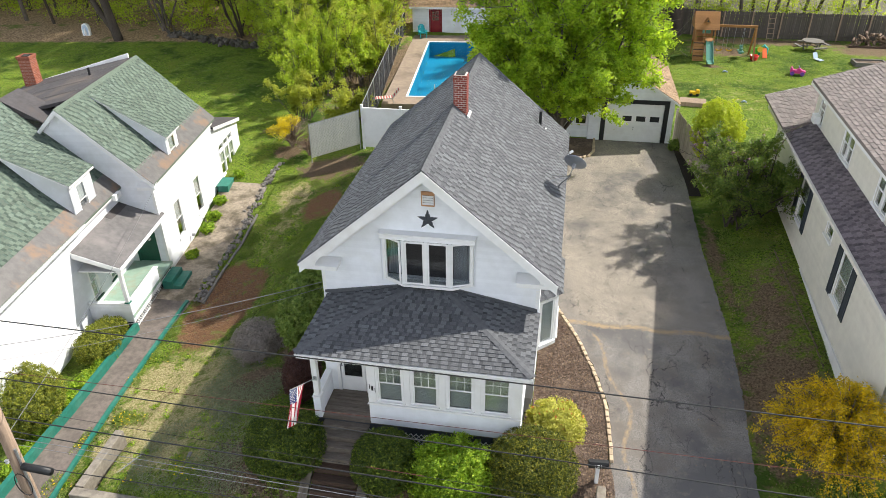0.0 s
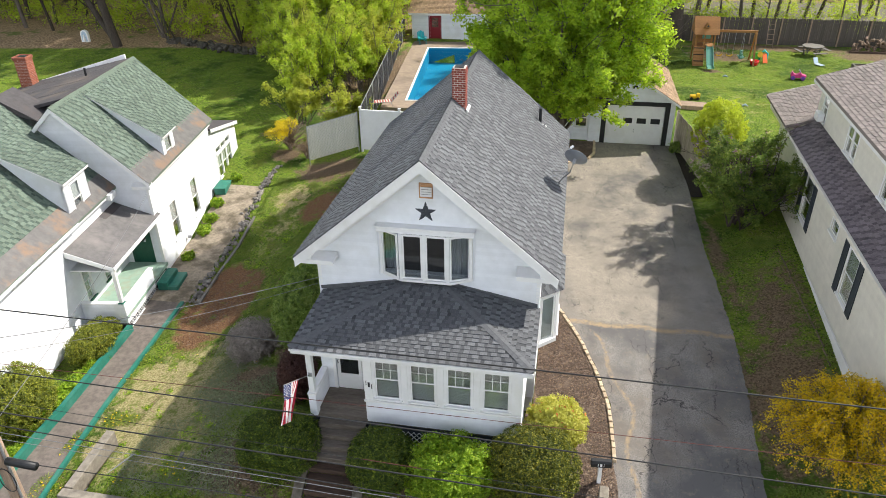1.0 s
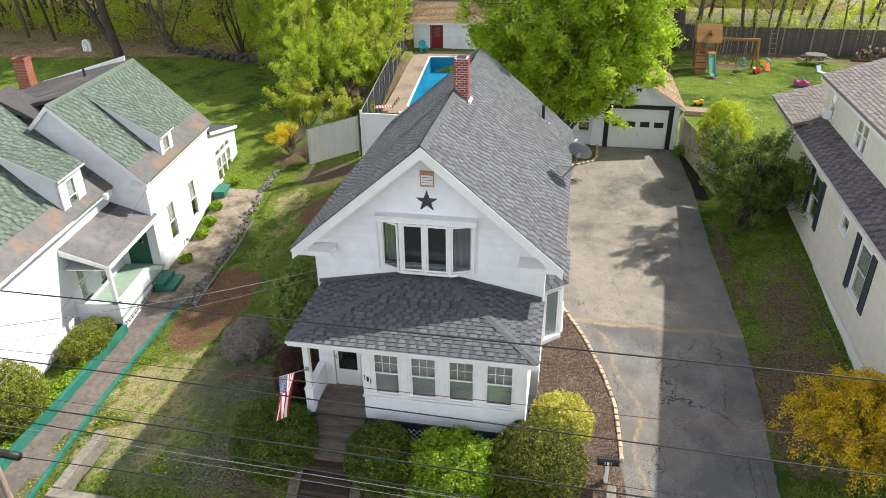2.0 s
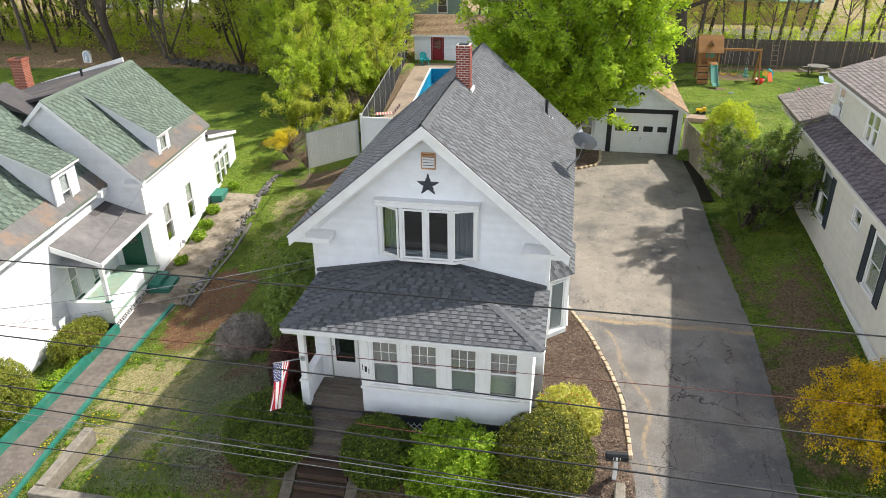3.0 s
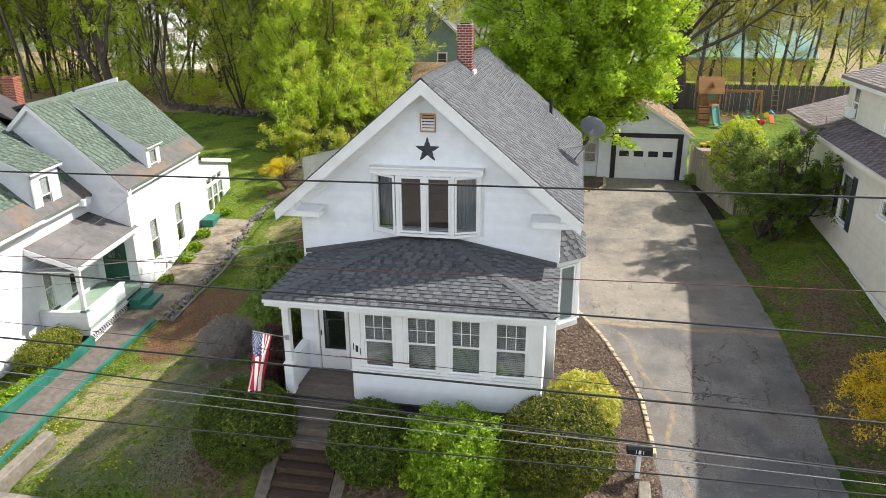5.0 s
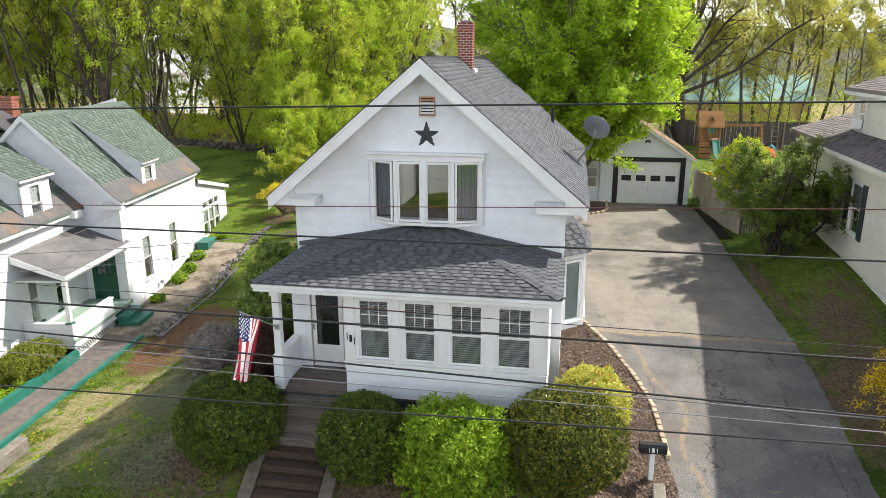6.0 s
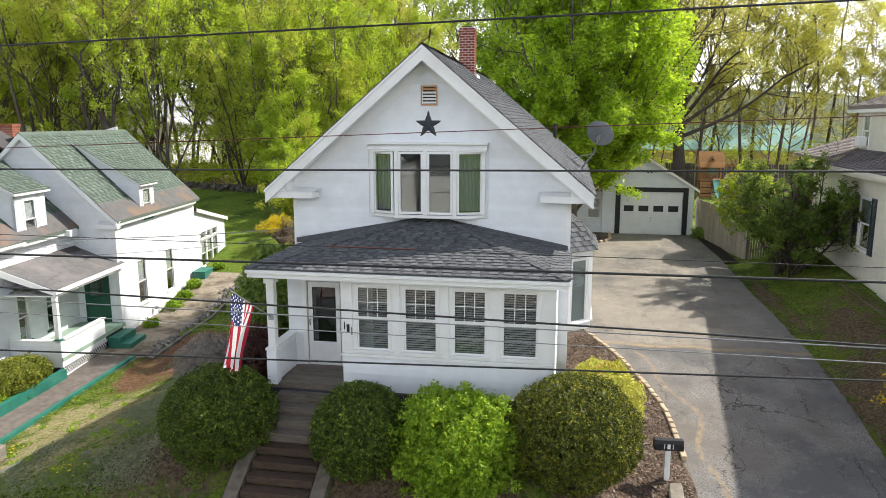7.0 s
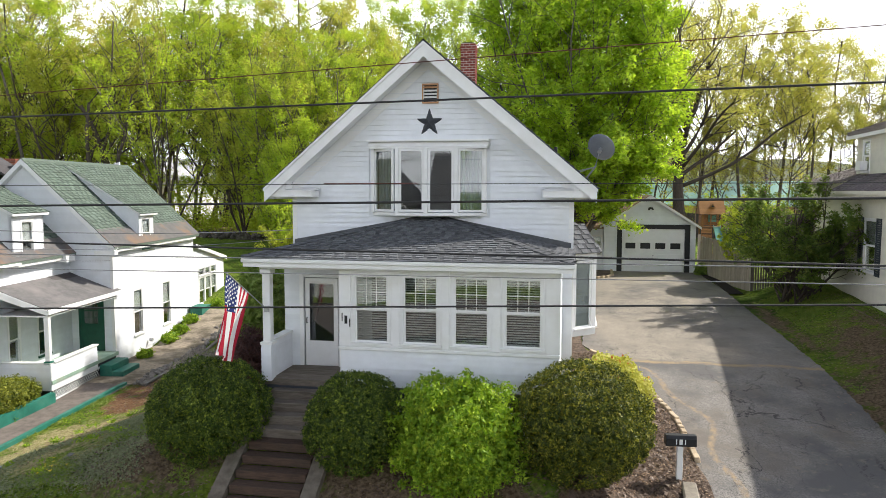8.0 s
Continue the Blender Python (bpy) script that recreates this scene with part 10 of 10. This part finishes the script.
pole = thing("utility_pole", (-7.95, -7.7, land(-7.95, -7.7)), "weathered wooden utility pole with cables and brackets", "utility pole")
pz = land(-7.95, -7.7)
part("shaft", Shape().tube([(0, 0, -0.5), (0, 0, 5.0), (-0.02, 0, 11.0)], [0.17, 0.15, 0.11], 14), POLEW, pole, smooth=True)
part("cable_box", Shape().tube([(0.25, -0.12, 6.05), (0.95, -0.12, 6.0)], 0.09, 10), BLACKP, pole, "black cable splice case", smooth=True)
part("bracket", Shape().box(-0.35, 0.35, -0.2, -0.14, 7.9, 8.0), GALV, pole)
part("riser_pipe", Shape().tube([(0.16, -0.06, 0), (0.15, -0.05, 6.5)], 0.03, 8), GALV, pole)
coil = Shape()
coil.tube([(0.12 + 0.25 * math.cos(a * 0.35) * 0.8, -0.18, 5.5 + 0.35 * math.sin(a * 0.35)) for a in range(40)], 0.012, 5)
part("cable_coil", coil, WIRE, pole)
for z in (6.2, 6.9, 7.7, 8.6):
    part("insulator", Shape().lathe([(0.02, 0), (0.05, 0.03), (0.03, 0.07), (0.05, 0.1), (0.0, 0.12)], (0.0, -0.22, z), 10), GALV, pole)


def cable(name, pts, r, mat, label, sag=0.0):
    """A cable through its points, hanging a little between the first and the last."""
    a, b = Vector(pts[0]), Vector(pts[-1])
    path = []
    n = 40
    for i in range(n + 1):
        f = i / n
        if len(pts) == 3:
            m = Vector(pts[1])
            p = a * (1 - f) * (1 - 2 * f) + m * 4 * f * (1 - f) + b * f * (2 * f - 1)
        else:
            p = a.lerp(b, f)
        path.append(p - Vector((0, 0, sag * 4 * f * (1 - f))))
    return solid(name, Shape().tube(path, r, 6), mat, label, "cable", "overhead cables", smooth=True)


WX0, WX1, WY = -26.0, 30.0, -7.7


def line_z(p, q, x):
    return p[1] + (q[1] - p[1]) * (x - p[0]) / (q[0] - p[0])


for p, q, r, mat, lab in (((-4.1, 6.23), (6.49, 6.64), 0.006, WIRE_R, "thin rusty red overhead wire"), ((-4.12, 5.93), (6.52, 6.06), 0.013, WIRE, "dark overhead cable along the street"), ((-4.19, 4.72), (6.58, 4.87), 0.016, WIRE, "thick dark overhead cable along the street"),
                          ((-4.22, 4.22), (6.61, 4.16), 0.013, WIRE, "dark overhead cable along the street"), ((-4.22, 4.05), (6.61, 4.13), 0.008, WIRE_L, "thin bright aluminium overhead cable"), ((-4.27, 3.29), (6.64, 3.75), 0.012, WIRE, "dark overhead cable along the street"),
                          ((-4.24, 3.85), (6.63, 3.96), 0.006, WIRE_L, "thin pale overhead wire"), ((-4.1, 5.0), (6.5, 5.03), 0.005, WIRE, "thin dark overhead wire"), ((-5.0, 7.57), (7.35, 7.83), 0.013, WIRE, "dark overhead cable along the street")):
    cable("overhead_cable", [(x_, WY - 0.04 * (x_ - 3.5), line_z(p, q, x_)) for x_ in (WX0, 1.2, WX1)], r, mat, lab)
cable("cable_sleeve", [(0.3, WY + 0.128, 5.0205), (1.5, WY + 0.08, 5.0235)], 0.0065, WIRE_R, "rusty red sleeve on a thin overhead wire")
cable("service_cable", [(-7.95, -7.7, 4.6), (-14.4, 8.75, 2.2)], 0.008, WIRE_L, "pale twisted service cable to the house", 0.25)
cable("service_cable", [(-16.0, -8.0, 5.3), (-3.34, 0.4, 3.98)], 0.010, WIRE_L, "pale twisted service cable to the house", 0.45)
cable("service_cable", [(-16.0, -8.2, 5.0), (-3.34, 0.4, 3.78)], 0.006, WIRE_L, "thin pale service wire to the house", 0.6)

# ---- beyond the yards ----
def far_house(name, at, rz, w, d, h, rise, wall, roofm, label, windows=()):
    t = thing(name, at, label, "house", rz=rz)
    part("wall", Shape().box(-w / 2, w / 2, 0, d, -2, h).prism([(-w / 2, 0, h), (w / 2, 0, h), (0, 0, h + rise)], (0, d, 0)), wall, t)
    for s in (-1, 1):
        part("roof", Shape().prism([(s * (w / 2 + 0.4), -0.4, h - rise * 0.8 / w), (0, -0.4, h + rise), (0, -0.4, h + rise + 0.15), (s * (w / 2 + 0.4), -0.4, h - rise * 0.8 / w + 0.15)], (0, d + 0.8, 0)), roofm, t)
        part("rake_board", Shape().prism([(s * (w / 2 + 0.4), -0.44, h - rise * 0.8 / w - 0.12), (0, -0.44, h + rise - 0.12), (0, -0.44, h + rise + 0.1), (s * (w / 2 + 0.4), -0.44, h - rise * 0.8 / w + 0.1)], (0, 0.03, 0)), TRIM, t)
    for x, z, ww, hh in windows:
        window_unit(t, facing((x, -0.03, z), (1, 0, 0), (0, -1, 0)), ww, hh, frame_w=0.1, deep=0.02)
        # no room inside: a dark sheet paints its darkness behind the glass
        part("window_backing", Shape().box(x, x + ww, -0.028, -0.001, z, z + hh), ROOM, t)
    return t


sg = far_house("house", (-12.4, 60, 0.6), 8, 7.5, 9, 5.6, 3.4, SAGE, GREYROOF, "sage green house with white trim and grey roof", ((-0.9, 5.2, 0.9, 1.4), (1.4, 2.4, 0.9, 1.4)))
for x, z in ((-2.9, 2.7), (-2.9, 1.2)):
    part("wrap_sign", Shape().box(x, x + 0.9, -0.03, -0.005, z, z + 0.35), BLUEGREY, sg, "blue mark on the wall wrap")
far_house("house", (30.5, 76, 0.4), 82, 8, 20, 3.0, 2.6, TANWALL, TEALROOF, "tan building with long teal metal roof", ())
far_house("house", (-58, 78, 0.8), -10, 10, 10, 5.5, 3.4, TRIM, GREYROOF, "white house beyond the trees", ((-2, 3, 1, 1.5), (1, 3, 1, 1.5)))
far_house("house", (10.5, 66, 0.2), 84, 8, 9, 2.8, 2.2, TRIM, GREYROOF, "low white house with pale grey roof", ())
tagged(solid("parking", Shape().put([(10.5, 49, 1.06), (34, 50, 1.06), (36, 66, 1.02), (9, 66, 1.02)], [(0, 1, 2, 3)]), GRAVEL, "pale gravel yard behind the fence", "gravel yard"), kind="structure")
far_house("house", (-12.5, -36, -2.2), 180, 6.5, 9, 6.2, 3.4, TRIM, BLACKP, "white gabled house across the street", ((-2.4, 1.2, 1.0, 1.6), (0.9, 1.2, 1.0, 1.6), (-0.5, 4.3, 1.0, 1.5)))
far_house("house", (9, -44, -2.2), 90, 9, 17, 5.6, 4.6, TRIM, SHING, "white house with broad grey roof across the street", ())
tagged(solid("forecourt", Shape().put([(x_, y_, land(x_, y_) + 0.09) for x_, y_ in ((-40, -33), (-12, -33), (-3.5, -33), (40, -33), (40, -20.4), (-3.5, -20.4), (-12, -20.4), (-40, -20.4))], [(0, 1, 6, 7), (1, 2, 5, 6), (2, 3, 4, 5)]), CONC, "worn concrete forecourt across the street", "forecourt"), kind="structure")
for x, y, k, s in ((-24, -38, 3, 1.0), (16, -36, 0, 0.9), (24, -40, 1, 1.0), (-26, -34, 2, 0.9)):
    set_tree(k, x, y, s)

# wooded hills on the horizon
rng = np.random.default_rng(91)
hv, hf = [], []
HN = 160
for i in range(HN + 1):
    a = math.pi * (1.15 - 1.3 * i / HN)
    for r, hh in ((240, -9), (330, 8), (470, 24), (800, 30)):
        n1 = noise.noise(Vector((math.cos(a) * 3.1, math.sin(a) * 3.1, r * 0.01)))
        hv.append((r * math.cos(a), r * math.sin(a), hh + (14 * n1 * (r > 250)) + rng.normal() * 1.2 * (r > 250)))
for i in range(HN):
    for j in range(3):
        hf.append((i * 4 + j, (i + 1) * 4 + j, (i + 1) * 4 + j + 1, i * 4 + j + 1))
hm = bpy.data.meshes.new("backdrop")
hm.from_pydata(hv, [], hf)
hm.materials.append(surf("distant_woods", (0.06, 0.085, 0.03), (0.12, 0.125, 0.05), 0.25, 0.95, 1.0, 0.4, c=(0.15, 0.13, 0.07), cscale=0.05, dist=2.0))
tagged(new("backdrop", hm), "wooded hills on the horizon", "hills", kind="structure")
